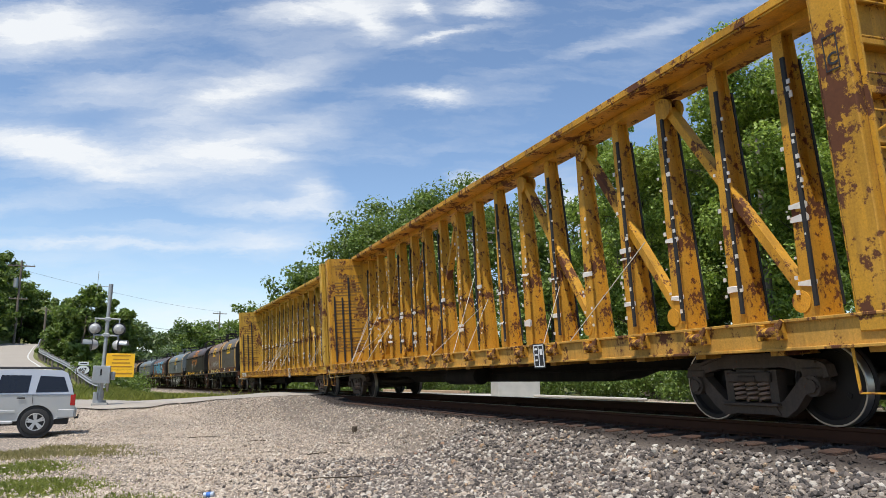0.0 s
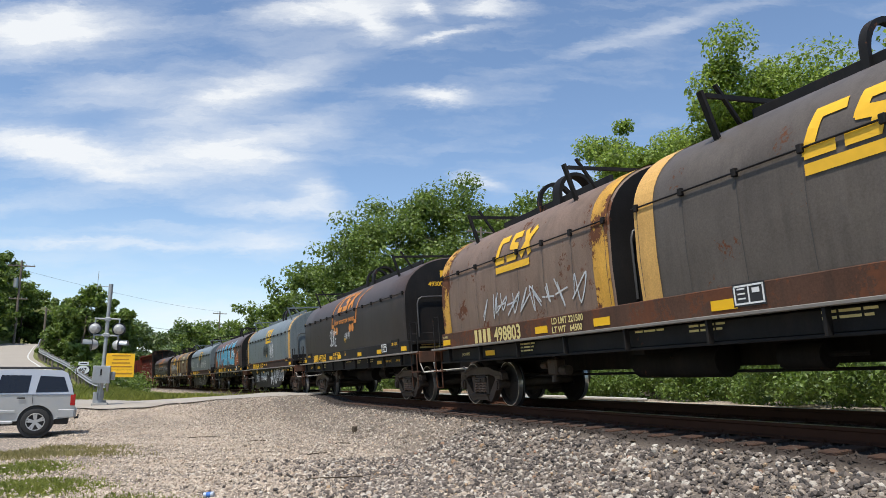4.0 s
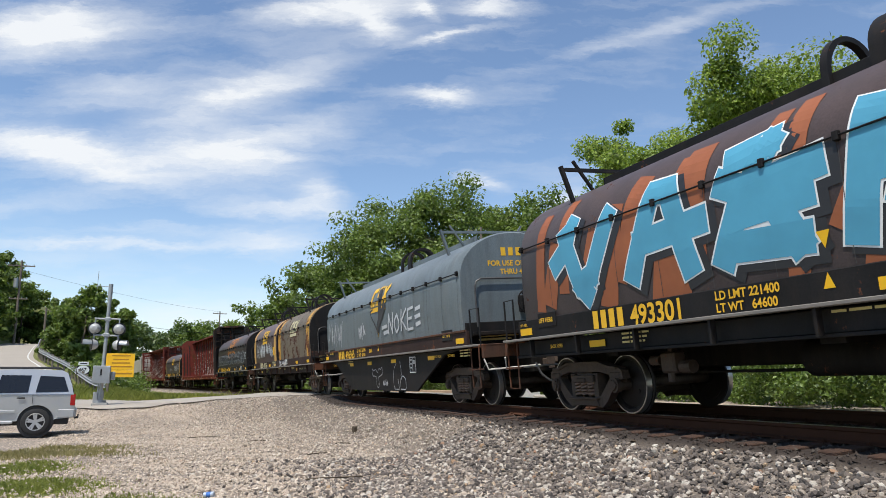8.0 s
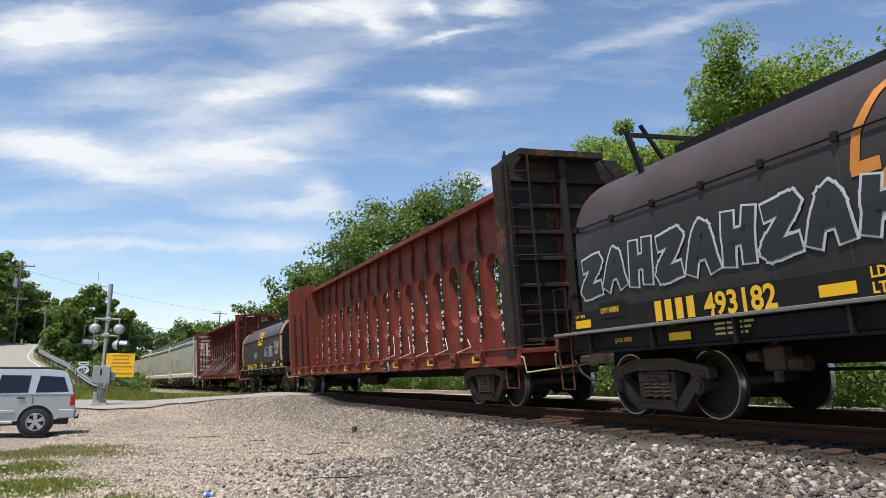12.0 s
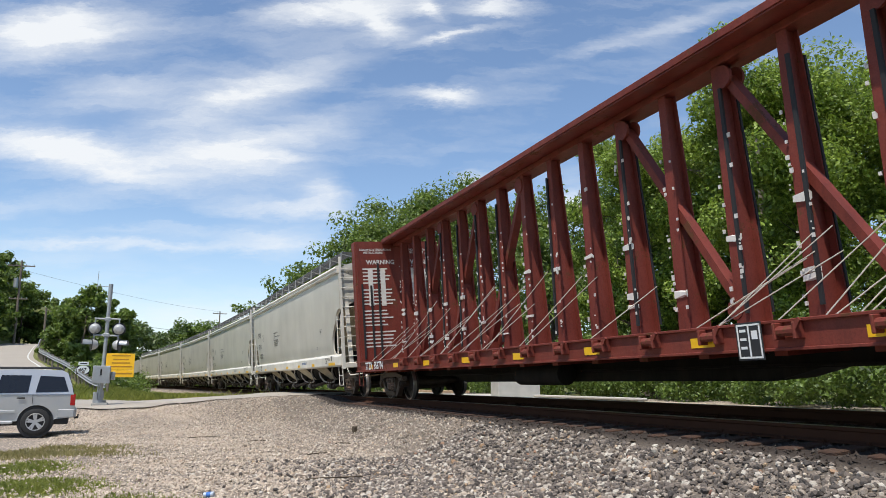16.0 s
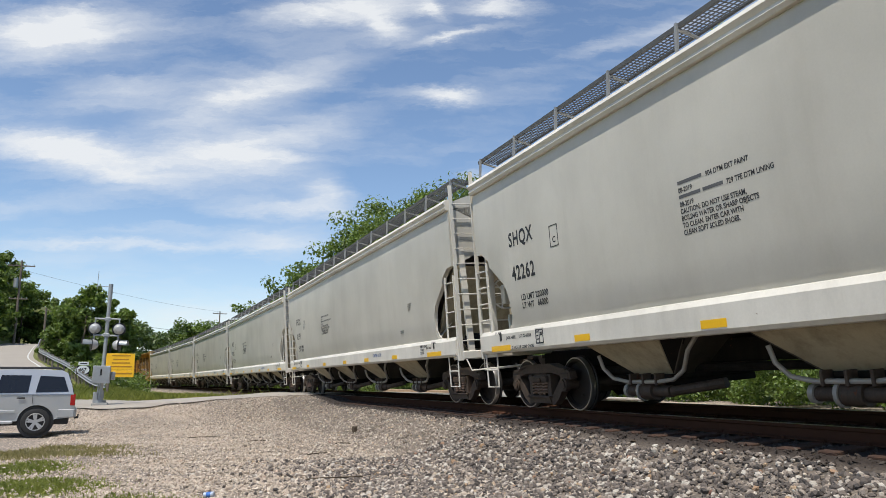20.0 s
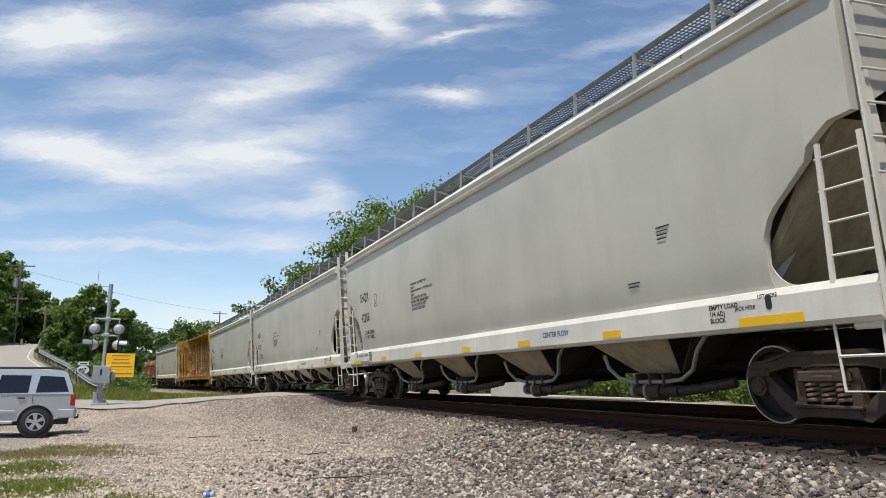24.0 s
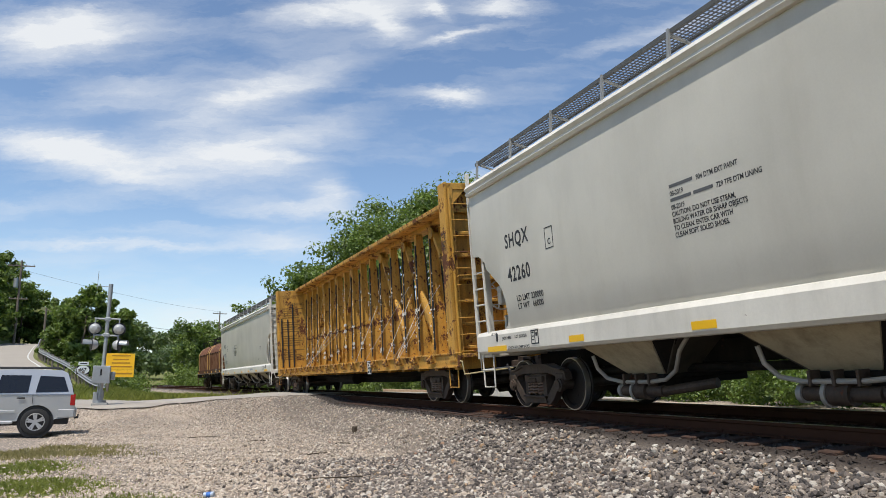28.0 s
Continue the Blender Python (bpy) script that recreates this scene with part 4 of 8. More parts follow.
def build_truck_meshes():
    """One cast side frame, spring nest, bolster, wheel and axle, shared by all cars."""
    d = {}
    sf = Bld()
    y0, y1 = -0.07, 0.07
    top = [(-1.09, 0.56), (-1.06, 0.68), (-0.98, 0.72), (-0.76, 0.73), (-0.46, 0.81), (0.46, 0.81), (0.76, 0.73), (0.98, 0.72), (1.06, 0.68), (1.09, 0.56), (1.02, 0.54), (0.99, 0.60), (0.80, 0.60), (0.48, 0.665), (-0.48, 0.665), (-0.80, 0.60), (-0.99, 0.60), (-1.02, 0.54)]
    sf.plate(top, y0, y1)
    sf.plate([(-0.98, 0.60), (-0.80, 0.61), (-0.45, 0.29), (-0.37, 0.26), (-0.30, 0.12), (-0.46, 0.10), (-0.62, 0.20), (-0.84, 0.44), (-0.98, 0.50)], y0, y1)
    sf.plate([(0.98, 0.60), (0.80, 0.61), (0.45, 0.29), (0.37, 0.26), (0.30, 0.12), (0.46, 0.10), (0.62, 0.20), (0.84, 0.44), (0.98, 0.50)], y0, y1)
    sf.plate([(-0.40, 0.13), (0.40, 0.13), (0.34, 0.25), (-0.34, 0.25)], y0 - 0.02, y1 + 0.02)
    sf.plate([(-0.40, 0.24), (-0.28, 0.24), (-0.28, 0.64), (-0.40, 0.64)], y0, y1)
    sf.plate([(0.40, 0.24), (0.28, 0.24), (0.28, 0.64), (0.40, 0.64)], y0, y1)
    sf.box(-0.33, 0.33, -0.12, 0.12, 0.50, 0.62, 0.015)
    for x in (-0.889, 0.889):
        sf.box(x - 0.14, x + 0.14, -0.09, 0.09, 0.55, 0.66, 0.02)
    # raised rim along the upper member, bosses and the spring seat's lip
    sf.plate([(-0.96, 0.705), (-0.76, 0.715), (-0.46, 0.795), (0.46, 0.795), (0.76, 0.715), (0.96, 0.705), (0.96, 0.735), (0.76, 0.75), (0.46, 0.83), (-0.46, 0.83), (-0.76, 0.75), (-0.96, 0.735)], -0.10, 0.10)
    sf.box(-0.42, 0.42, -0.14, 0.14, 0.225, 0.262, 0.01)
    sf.box(-0.13, 0.13, -0.15, 0.15, 0.50, 0.575, 0.015)
    d["side_frame"] = sf.mesh("side_frame", m_truck)
    sp = Bld()
    sp.pipe([(0.074 * math.cos(t), 0.074 * math.sin(t), 0.275 + 0.215 * t / 25.1) for t in np.linspace(0, 25.1, 44)], 0.021, 5)
    d["spring"] = sp.mesh("spring", plain("worn coil spring", (0.20, 0.125, 0.085), 0.6))
    bo = Bld()
    bo.box(-0.24, 0.24, -1.05, 1.05, 0.42, 0.66, 0.02)
    bo.box(-0.16, 0.16, -0.35, 0.35, 0.66, 0.76, 0.02)
    bo.beam((-0.45, -0.7, 0.32), (-0.45, 0.7, 0.32), 0.09, 0.12)
    bo.beam((0.45, -0.7, 0.32), (0.45, 0.7, 0.32), 0.09, 0.12)
    d["bolster"] = bo.mesh("bolster", m_truck)
    w = Bld()
    # profile from the outer face inwards, turned about y
    prof = [(-0.072, 0.10), (-0.055, 0.20), (-0.02, 0.36), (-0.072, 0.385), (-0.072, 0.452), (-0.068, 0.457), (0.035, 0.460), (0.050, 0.483), (0.072, 0.483), (0.072, 0.385), (0.02, 0.34), (0.03, 0.12), (0.07, 0.10)]
    n = 40
    vs = [(math.cos(2 * math.pi * i / n) * r, y, math.sin(2 * math.pi * i / n) * r) for i in range(n) for y, r in prof]
    m = len(prof)
    fs = [(i * m + k, i * m + k + 1, ((i + 1) % n) * m + k + 1, ((i + 1) % n) * m + k) for i in range(n) for k in range(m - 1)]
    w.add(vs, fs)
    w.tube((0, -0.075, 0), (0, 0.075, 0), 0.115, 16)
    for k in range(3):
        t = k * 2.094
        w.box(-0.03, 0.03, -0.058, -0.045, 0.22, 0.27, 0.004, Matrix.Rotation(t, 4, "Y"))
    d["wheel"] = w.mesh("wheel", m_wheel)
    rim = Bld()
    vs = []
    ring = [(-0.0735, 0.437), (-0.0735, 0.455), (-0.067, 0.4585), (0.02, 0.4605), (0.02, 0.4595), (-0.06, 0.456)]
    for i in range(n):
        t = 2 * math.pi * i / n
        vs += [(math.cos(t) * r, y, math.sin(t) * r) for y, r in ring]
    m = len(ring)
    rim.add(vs, [(i * m + k, i * m + (k + 1) % m, ((i + 1) % n) * m + (k + 1) % m, ((i + 1) % n) * m + k) for i in range(n) for k in range(m)])
    d["rim"] = rim.mesh("worn_tread", m_tread)
    ax = Bld().tube((0, -1.03, 0), (0, 1.03, 0), 0.085, 12)
    d["axle"] = ax.mesh("axle", m_truck)
    cp = Bld().tube((0, -1.10, 0), (0, -1.0, 0), 0.115, 14).tube((0, -1.125, 0), (0, -1.10, 0), 0.075, 12)
    for k in range(3):
        t = k * 2.094
        cp.tube((math.cos(t) * 0.08, -1.118, math.sin(t) * 0.08), (math.cos(t) * 0.08, -1.10, math.sin(t) * 0.08), 0.018, 6)
    d["cap"] = cp.mesh("bearing_cap", m_truck)
    return d


TRUCK = build_truck_meshes()
SPINNING = []


def add_trucks(car, half):
    """Two trucks under a car; the wheelsets turn on their own."""
    for x in (half, -half):
        tk = shared("truck", TRUCK["bolster"], car, pose(x, 0, 0))
        for sy in (-1, 1):
            shared("side_frame", TRUCK["side_frame"], tk, pose(0, sy * 0.99, 0))
            for dx in (-0.19, 0.0, 0.19):
                shared("spring", TRUCK["spring"], tk, pose(dx, sy * 1.02, 0))
        for dx in (0.889, -0.889):
            ws = shared("wheelset", TRUCK["axle"], car)
            ws.rotation_mode = "QUATERNION"
            ws.location = (x + dx, 0, WHEEL_R)
            shared("wheel", TRUCK["wheel"], ws, pose(0, -0.753, 0))
            shared("wheel", TRUCK["wheel"], ws, pose(0, 0.753, 0, 0, 0, 180))
            shared("worn_tread", TRUCK["rim"], ws, pose(0, -0.753, 0))
            shared("worn_tread", TRUCK["rim"], ws, pose(0, 0.753, 0, 0, 0, 180))
            shared("bearing_cap", TRUCK["cap"], ws)
            shared("bearing_cap", TRUCK["cap"], ws, pose(0, 0, 0, 0, 0, 180))
            SPINNING.append((car, ws, x + dx))


COUPLER = None


def add_couplers(car, end, mat=None):
    """Coupler, draft sill end and hanging air hose at both ends."""
    global COUPLER
    if COUPLER is None:
        b = Bld()
        b.box(-0.35, 0.45, -0.08, 0.08, 0.78, 0.93, 0.02)
        b.plate([(0.40, 0.72), (0.62, 0.74), (0.66, 0.86), (0.62, 0.98), (0.40, 1.0)], -0.17, 0.05)
        b.plate([(0.55, 0.76), (0.72, 0.78), (0.72, 0.96), (0.55, 0.98)], 0.05, 0.15)
        hose = Bld().pipe([(0.1, -0.3, 0.85), (0.25, -0.28, 0.62), (0.42, -0.2, 0.48), (0.62, -0.12, 0.46)], 0.024, 7)
        COUPLER = b.mesh("coupler", m_truck), hose.mesh("air_hose", m_rubber)
    for k, rz in ((1, 0), (-1, 180)):
        shared("coupler", COUPLER[0], car, pose(k * end, 0, 0, 0, 0, rz))
        shared("air_hose", COUPLER[1], car, pose(k * end, 0, 0, 0, 0, rz))


def stirrup(car, x, y, mat, w=0.34, z0=0.42, z1=0.95):
    return part("stirrup_step", Bld().pipe([(x - w / 2, y, z1), (x - w / 2 + 0.02, y, z0), (x + w / 2 - 0.02, y, z0), (x + w / 2, y, z1)], 0.016, 6), mat, car)


def brake_wheel(car, x, y, z, mat, face=1, r=0.28):
    """Hand brake wheel on an end of the car, with spokes and housing."""
    b = Bld()
    n = 22
    ring = [(x, y + math.cos(2 * math.pi * i / n) * r, z + math.sin(2 * math.pi * i / n) * r) for i in range(n + 1)]
    b.pipe(ring, 0.018, 6)
    for k in range(6):
        t = k * math.pi / 3 + 0.2
        b.beam((x, y, z), (x, y + math.cos(t) * r, z + math.sin(t) * r), 0.012, 0.045, (1, 0, 0))
    b.tube((x - face * 0.12, y, z), (x + face * 0.02, y, z), 0.06, 10)
    w = part("brake_wheel", b, mat, car)
    part("brake_housing", Bld().box(min(x - face * 0.10, x - face * 0.26), max(x - face * 0.10, x - face * 0.26), y - 0.15, y + 0.15, z - 0.22, z + 0.16, 0.02), mat, car)
    return w


def reflectors(car, xs, y, z, w=0.42, h=0.13):
    me = Bld().box(-w / 2, w / 2, -0.003, 0.003, -h / 2, h / 2).mesh("reflector", m_reflector, False)
    for x in xs:
        shared("reflector", me, car, pose(x, y, z))


def data_panel(car, x, y, z, w=0.5, h=0.42, back=None):
    """A boxed stencil of inspection data: outline and bars."""
    b = Bld()
    t = 0.02
    b.box(-w / 2, w / 2, 0, 0.004, -h / 2, -h / 2 + t).box(-w / 2, w / 2, 0, 0.004, h / 2 - t, h / 2)
    b.box(-w / 2, -w / 2 + t, 0, 0.004, -h / 2, h / 2).box(w / 2 - t, w / 2, 0, 0.004, -h / 2, h / 2)
    b.box(-0.01, 0.01, 0, 0.004, -h / 2, h / 2)
    for i in range(3):
        b.box(-w * 0.38, -w * 0.12, 0, 0.004, h * (0.27 - 0.25 * i), h * (0.35 - 0.25 * i))
    b.box(w * 0.12, w * 0.36, 0, 0.004, h * 0.05, h * 0.3)
    p = Bld().box(-w / 2 - 0.02, w / 2 + 0.02, 0.004, 0.008, -h / 2 - 0.02, h / 2 + 0.02)
    pl = part("data_plate", p, back or m_ink, car)
    pl.matrix_local = pose(x, y - 0.004, z)
    o = part("stencil", b, m_ink if back else m_white, pl)
    o.matrix_local = pose(0, 0, 0)


# ---- centre-beam lumber cars ----
def bulkhead(car, x, face, mat, chamfer=False, white=False, top=5.09):
    """End wall of a lumber car: plate, edge channels, ribs, ladder. face: +1 towards travel."""
    hw = 1.42
    prof = [(-hw, 1.0), (hw, 1.0), (hw, top - (0.33 if chamfer else 0)), (hw - (0.42 if chamfer else 0), top), (-hw + (0.42 if chamfer else 0), top), (-hw, top - (0.33 if chamfer else 0))]
    inner = x - face * 0.40
    lo, hi = min(inner, inner + face * 0.05), max(inner, inner + face * 0.05)
    wall = part("bulkhead", Bld().prism(prof, lo, hi), mat, car)
    e = Bld()
    for sy in (-1, 1):
        e.box(min(inner + face * 0.05, x), max(inner + face * 0.05, x), sy * hw - 0.05, sy * hw + 0.05, 1.0, top - (0.33 if chamfer else 0), 0.012)
        e.box(min(x, x - face * 0.05), max(x, x - face * 0.05), sy * (hw - 0.09) - 0.09, sy * (hw - 0.09) + 0.09, 1.0, top - (0.35 if chamfer else 0.03), 0.01)
    e.box(min(inner + face * 0.05, x), max(inner + face * 0.05, x), -hw + 0.43, hw - 0.43, top - 0.14, top - 0.002, 0.01)
    if not chamfer:
        e.box(min(inner + face * 0.05, x), max(inner + face * 0.05, x), -hw + 0.05, hw - 0.05, top - 0.16, top - 0.004, 0.01)
    part("edge_channel", e, mat, wall)
    for i in range(7):
        z = 1.25 + i * 0.53
        part("rib", Bld().box(min(inner + face * 0.05, inner + face * 0.20), max(inner + face * 0.05, inner + face * 0.20), -hw + 0.06, hw - 0.06, z, z + 0.08, 0.01), mat, wall)
    for yy in (0.05,):
        part("centre_post", Bld().box(min(inner + face * 0.06, inner + face * 0.28), max(inner + face * 0.06, inner + face * 0.28), yy - 0.07, yy + 0.07, 1.0, top - 0.1, 0.01), mat, wall)
    ld = Bld()
    side = -1 if face > 0 else 1
    xl = x + face * 0.045
    for i in range(10):
        z = 1.2 + i * 0.375
        ld.tube((xl, side * 1.36, z), (xl, side * 0.86, z), 0.013, 6)
    ld.beam((xl, side * 0.86, 1.05), (xl, side * 0.86, 4.95), 0.03, 0.05, (1, 0, 0))
    ld.beam((xl, side * 1.36, 1.05), (xl, side * 1.36, 4.95), 0.03, 0.05, (1, 0, 0))
    part("ladder", ld, mat, wall)
    part("end_handrail", Bld().pipe([(x + face * 0.02, -1.3, 2.86), (x + face * 0.10, -1.28, 2.9), (x + face * 0.10, 1.28, 2.9), (x + face * 0.02, 1.3, 2.86)], 0.016, 6), mat, wall)
    part("uncoupling_lever", Bld().pipe([(x + face * 0.06, -1.40, 1.0), (x + face * 0.16, -1.38, 0.98), (x + face * 0.20, -1.36, 0.70), (x + face * 0.20, -0.15, 0.76)], 0.020, 6), m_lever, wall, "pale yellow uncoupling lever")
    for sy in (-1, 1):
        part("corner_gusset", Bld().prism([(sy * 1.36, top - 0.16), (sy * 1.36, top - 0.62), (sy * 0.92, top - 0.16)], min(x - face * 0.06, x - face * 0.02), max(x - face * 0.06, x - face * 0.02)), mat, wall)
    # rubber strips on the load side
    xi = inner - face * 0.012
    for y in (-1.28, -0.98, -0.72, 0.72, 0.98, 1.28):
        part("rubber_strip", Bld().box(min(xi, xi - face * 0.03), max(xi, xi - face * 0.03), y - 0.03, y + 0.03, 1.25, 3.9 + 0.5 * math.sin(y * 7)), m_rubber, wall)
    return wall


def side_winches(car, L, y, z, mat, n, bare=0):
    me = Bld().tube((-0.12, -0.07, 0), (0.12, -0.07, 0), 0.055, 9).box(-0.15, -0.11, -0.13, 0.02, -0.09, 0.09, 0.01).box(0.11, 0.15, -0.13, 0.02, -0.09, 0.09, 0.01).plate([(0.13, -0.02), (0.22, 0.1), (0.19, 0.13), (0.1, 0.04)], -0.12, -0.09).mesh("winch", mat)
    for i in range(n):
        x = -L + 2 * L * (i + 0.5) / n
        if i >= bare:
            shared("winch", me, car, pose(x, -y, z))
        shared("winch", me, car, pose(x, y, z, 0, 0, 180))


def lumber_car(mat, sill_mat, label, number="", marks="", wraps=True, seed=1, white_bulk=False, winch_mat=None, straps=10, reflect=False, warn=m_faint):
    """Open centre-beam flat car: deck, bulkheads, seventeen posts with diagonals, wide top chord."""
    rnd = random.Random(seed)
    car = tagged(new("centerbeam_flat_car"), label, "railcar", "cars of the freight train")
    H = 11.12
    dk = Bld()
    dk.box(-H, H, -1.36, 1.36, 1.06, 1.15, 0.01)
    for i in range(19):
        x = -H + 0.4 + i * (2 * H - 0.8) / 18
        dk.box(x - 0.09, x + 0.09, -1.33, 1.33, 0.80, 1.06)
    part("deck", dk, sill_mat, car)
    for sy in (-1, 1):
        sill = Bld().box(-H, H, sy * 1.41 - 0.035, sy * 1.41 + 0.035, 0.86, 1.17, 0.01)
        sill.box(-H, H, sy * 1.41 - 0.075, sy * 1.41 + 0.06, 0.855, 0.89, 0.006).box(-H, H, sy * 1.41 - 0.07, sy * 1.41 + 0.06, 1.15, 1.185, 0.006)
        part("side_sill", sill, sill_mat, car)
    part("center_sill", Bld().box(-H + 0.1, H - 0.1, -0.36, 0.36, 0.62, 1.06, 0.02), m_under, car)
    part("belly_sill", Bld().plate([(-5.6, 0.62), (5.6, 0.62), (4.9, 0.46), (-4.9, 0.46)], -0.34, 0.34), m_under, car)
    bulkhead(car, H - 0.1, 1, mat)
    bulkhead(car, -H + 0.1, -1, mat)
    # top chord: a wide inverted channel with slots
    tc = Bld()
    tc.box(-H + 0.5, H - 0.5, -0.52, 0.52, 5.01, 5.04, 0.004)
    for sy in (-1, 1):
        tc.box(-H + 0.5, H - 0.5, sy * 0.52 - 0.02, sy * 0.52 + 0.02, 5.04, 5.15, 0.006)
    tc.box(-H + 0.5, H - 0.5, -0.14, 0.14, 4.90, 5.01, 0.008)
    part("top_chord", tc, mat, car)
    post = Bld()
    # tapered web and flanges towards both sides
    zb, zt = 1.15, 4.93
    for sy in (-1, 1):
        post.hexa([(-0.12, sy * 0.21, zb), (0.12, sy * 0.21, zb), (0.12, sy * 0.185, zb), (-0.12, sy * 0.185, zb), (-0.08, sy * 0.11, zt), (0.08, sy * 0.11, zt), (0.08, sy * 0.09, zt), (-0.08, sy * 0.09, zt)])
    post.hexa([(-0.012, -0.19, zb), (0.012, -0.19, zb), (0.012, 0.19, zb), (-0.012, 0.19, zb), (-0.012, -0.10, zt), (0.012, -0.10, zt), (0.012, 0.10, zt), (-0.012, 0.10, zt)])
    post.box(-0.19, 0.19, -0.4, 0.4, 1.15, 1.18, 0.005)
    post_me = post.mesh("post", mat)
    strip = Bld()
    for sy in (-1, 1):
        strip.hexa([(-0.135, sy * 0.24, 1.35), (-0.08, sy * 0.24, 1.35), (-0.08, sy * 0.207, 1.35), (-0.135, sy * 0.207, 1.35), (-0.10, sy * 0.16, 4.55), (-0.045, sy * 0.16, 4.55), (-0.045, sy * 0.125, 4.55), (-0.10, sy * 0.125, 4.55)])
    strip_me = strip.mesh("rubber_edge", m_rubber)
    pitch = 1.185
    stands = [(k + 0.5) * pitch + 0.2 for k in range(-9, 8)]
    for x in stands:
        p = shared("post", post_me, car, pose(x, 0, 0, 0, 0, 0 if x <= 0.5 else 180))
        if rnd.random() < 0.75:
            shared("rubber_edge", strip_me, p)

    def lean(z):
        return -(0.22 - 0.10 * (z - zb) / (zt - zb))

    for k0, d in ((3, -1), (5, -1), (7, -1), (10, 1), (12, 1), (14, 1)):
        a = Vector((stands[k0] + d * 0.12, 0, 4.70))
        b = Vector((stands[k0 + 2 * d] - d * 0.12, 0, 1.42))
        part("diagonal_brace", Bld().beam(a, b, 0.12, 0.17, (0, 1, 0)), mat, car)
        for p, r, y in ((a, 0.17, 0.115), (b, 0.14, 0.19)):
            for sy in (-1, 1):
                part("gusset", Bld().tube(p + Vector((0, sy * (y - 0.02), 0)), p + Vector((0, sy * (y + 0.025), 0)), r, 12), mat, car)
    if wraps:
        for x in stands:
            for level in rnd.sample((1.62, 1.75, 2.45, 2.6), rnd.randint(1, 3)):
                z = level + rnd.uniform(-0.12, 0.16)
                y = lean(z)
                h = rnd.uniform(0.03, 0.10)
                w = Bld()
                w.hexa([(-0.125, y - 0.012, z), (0.125, y - 0.012, z + rnd.uniform(-0.05, 0.05)), (0.125, y + 0.03, z), (-0.125, y + 0.03, z), (-0.125, y - 0.008, z + h), (0.125, y - 0.008, z + h + rnd.uniform(-0.04, 0.04)), (0.125, y + 0.035, z + h), (-0.125, y + 0.035, z + h)])
                o = part("torn_wrap", w, m_label, car, "torn white wrapping left on a post")
                o.location.x = x
        tears = Bld()
        for x0 in stands:
            for _ in range(22):
                z = rnd.uniform(1.35, 4.2)
                y = lean(z)
                x = x0 + rnd.choice((-0.14, 0.09)) + rnd.uniform(-0.02, 0.04)
                s = rnd.uniform(0.015, 0.05)
                tears.box(x, x + s, y - 0.03, y - 0.012, z, z + s * 1.3)
        tagged(part("plastic_scraps", tears, m_label, car), kind="stuff")
    winches = winch_mat or mat
    side_winches(car, H - 0.9, 1.45, 1.06, winches, 18, 3 if number else 0)
    for i in range(straps):
        k = rnd.uniform(-8.5, 8.5)
        x = k * pitch
        d = rnd.uniform(0.45, 1.15) if reflect else rnd.choice((-1, 1)) * rnd.uniform(0.5, 1.3)
        h = rnd.uniform(1.9, 2.7) if reflect else rnd.uniform(2.1, 3.4)
        part("tie_down_cable", Bld().tube((x, -1.40, 1.1), (x + d, lean(h) - 0.02, h), 0.008, 6), m_cable, car, "pale tie-down cable")
    # stencilled instructions on the load side of the rear bulkhead
    xi = -H + 0.1 + 0.40 + 0.006
    for yy in (-1.32, 0.12):
        lettering("LOADING & UNLOADING\n     INSTRUCTIONS", warn, car, 0, 0, 0, 0.095, m=pose(xi, yy, 4.78, 90, 0, 90))
        lettering("WARNING", warn, car, 0, 0, 0, 0.2, m=pose(xi, yy + 0.22, 4.33, 90, 0, 90))
        bars = Bld()
        for i in range(24):
            z = 4.15 - i * 0.115
            if i % 6 != 5:
                bars.box(xi - 0.004, xi, yy + 0.08, yy + rnd.uniform(0.75, 1.15), z, z + 0.045)
        part("stencil_lines", bars, warn, car)
        if white_bulk:
            wv = Bld()
            for y0 in (0.26, 0.68):
                wv.box(xi - 0.002, xi + 0.003, yy + y0, yy + y0 + 0.16, 2.95, 4.15)
            part("white_patch", wv, m_label, car, "torn white paper patch")
    # brake gear hung beneath
    part("air_reservoir", Bld().tube((-1.2, -0.7, 0.62), (0.5, -0.7, 0.62), 0.2, 14), m_under, car)
    part("brake_rod", Bld().tube((-7, -0.5, 0.66), (7, -0.5, 0.66), 0.02, 6), m_under, car)
    for x in (H - 0.35, -H + 0.35):
        stirrup(car, x, -1.42, winches, 0.5)
        stirrup(car, x, 1.42, winches, 0.5)
    data_panel(car, 5.7 if reflect else 4.6, -1.50, 0.98, 0.34, 0.38)
    if number:
        lettering(marks + "  " + number, m_white, car, -H + 1.1, -1.482, 0.93, 0.30)
    xo = H - 0.1
    lettering("CAUTION", m_white if warn is m_label else m_ink, car, 0, 0, 0, 0.11, m=pose(xo + 0.003, -0.75, 4.905, 90, 0, 90))
    if warn is m_label:
        lettering(marks + "\n" + number, m_white, car, 0, 0, 0, 0.165, m=pose(xo - 0.34, 0.28, 4.76, 90, 0, 90))
        lettering('36" WHEELS OF CLASS "C"', m_white, car, 0, 0, 0, 0.085, m=pose(xo - 0.34, 0.24, 3.15, 90, 0, 90))
        pb = Bld()
        for i in range(4):
            pb.box(xo - 0.345, xo - 0.342, 0.3, 0.3 + (0.42, 0.36, 0.5, 0.3)[i], 4.02 - 0.1 * i, 4.06 - 0.1 * i)
        part("stencil_lines", pb, m_white, car)
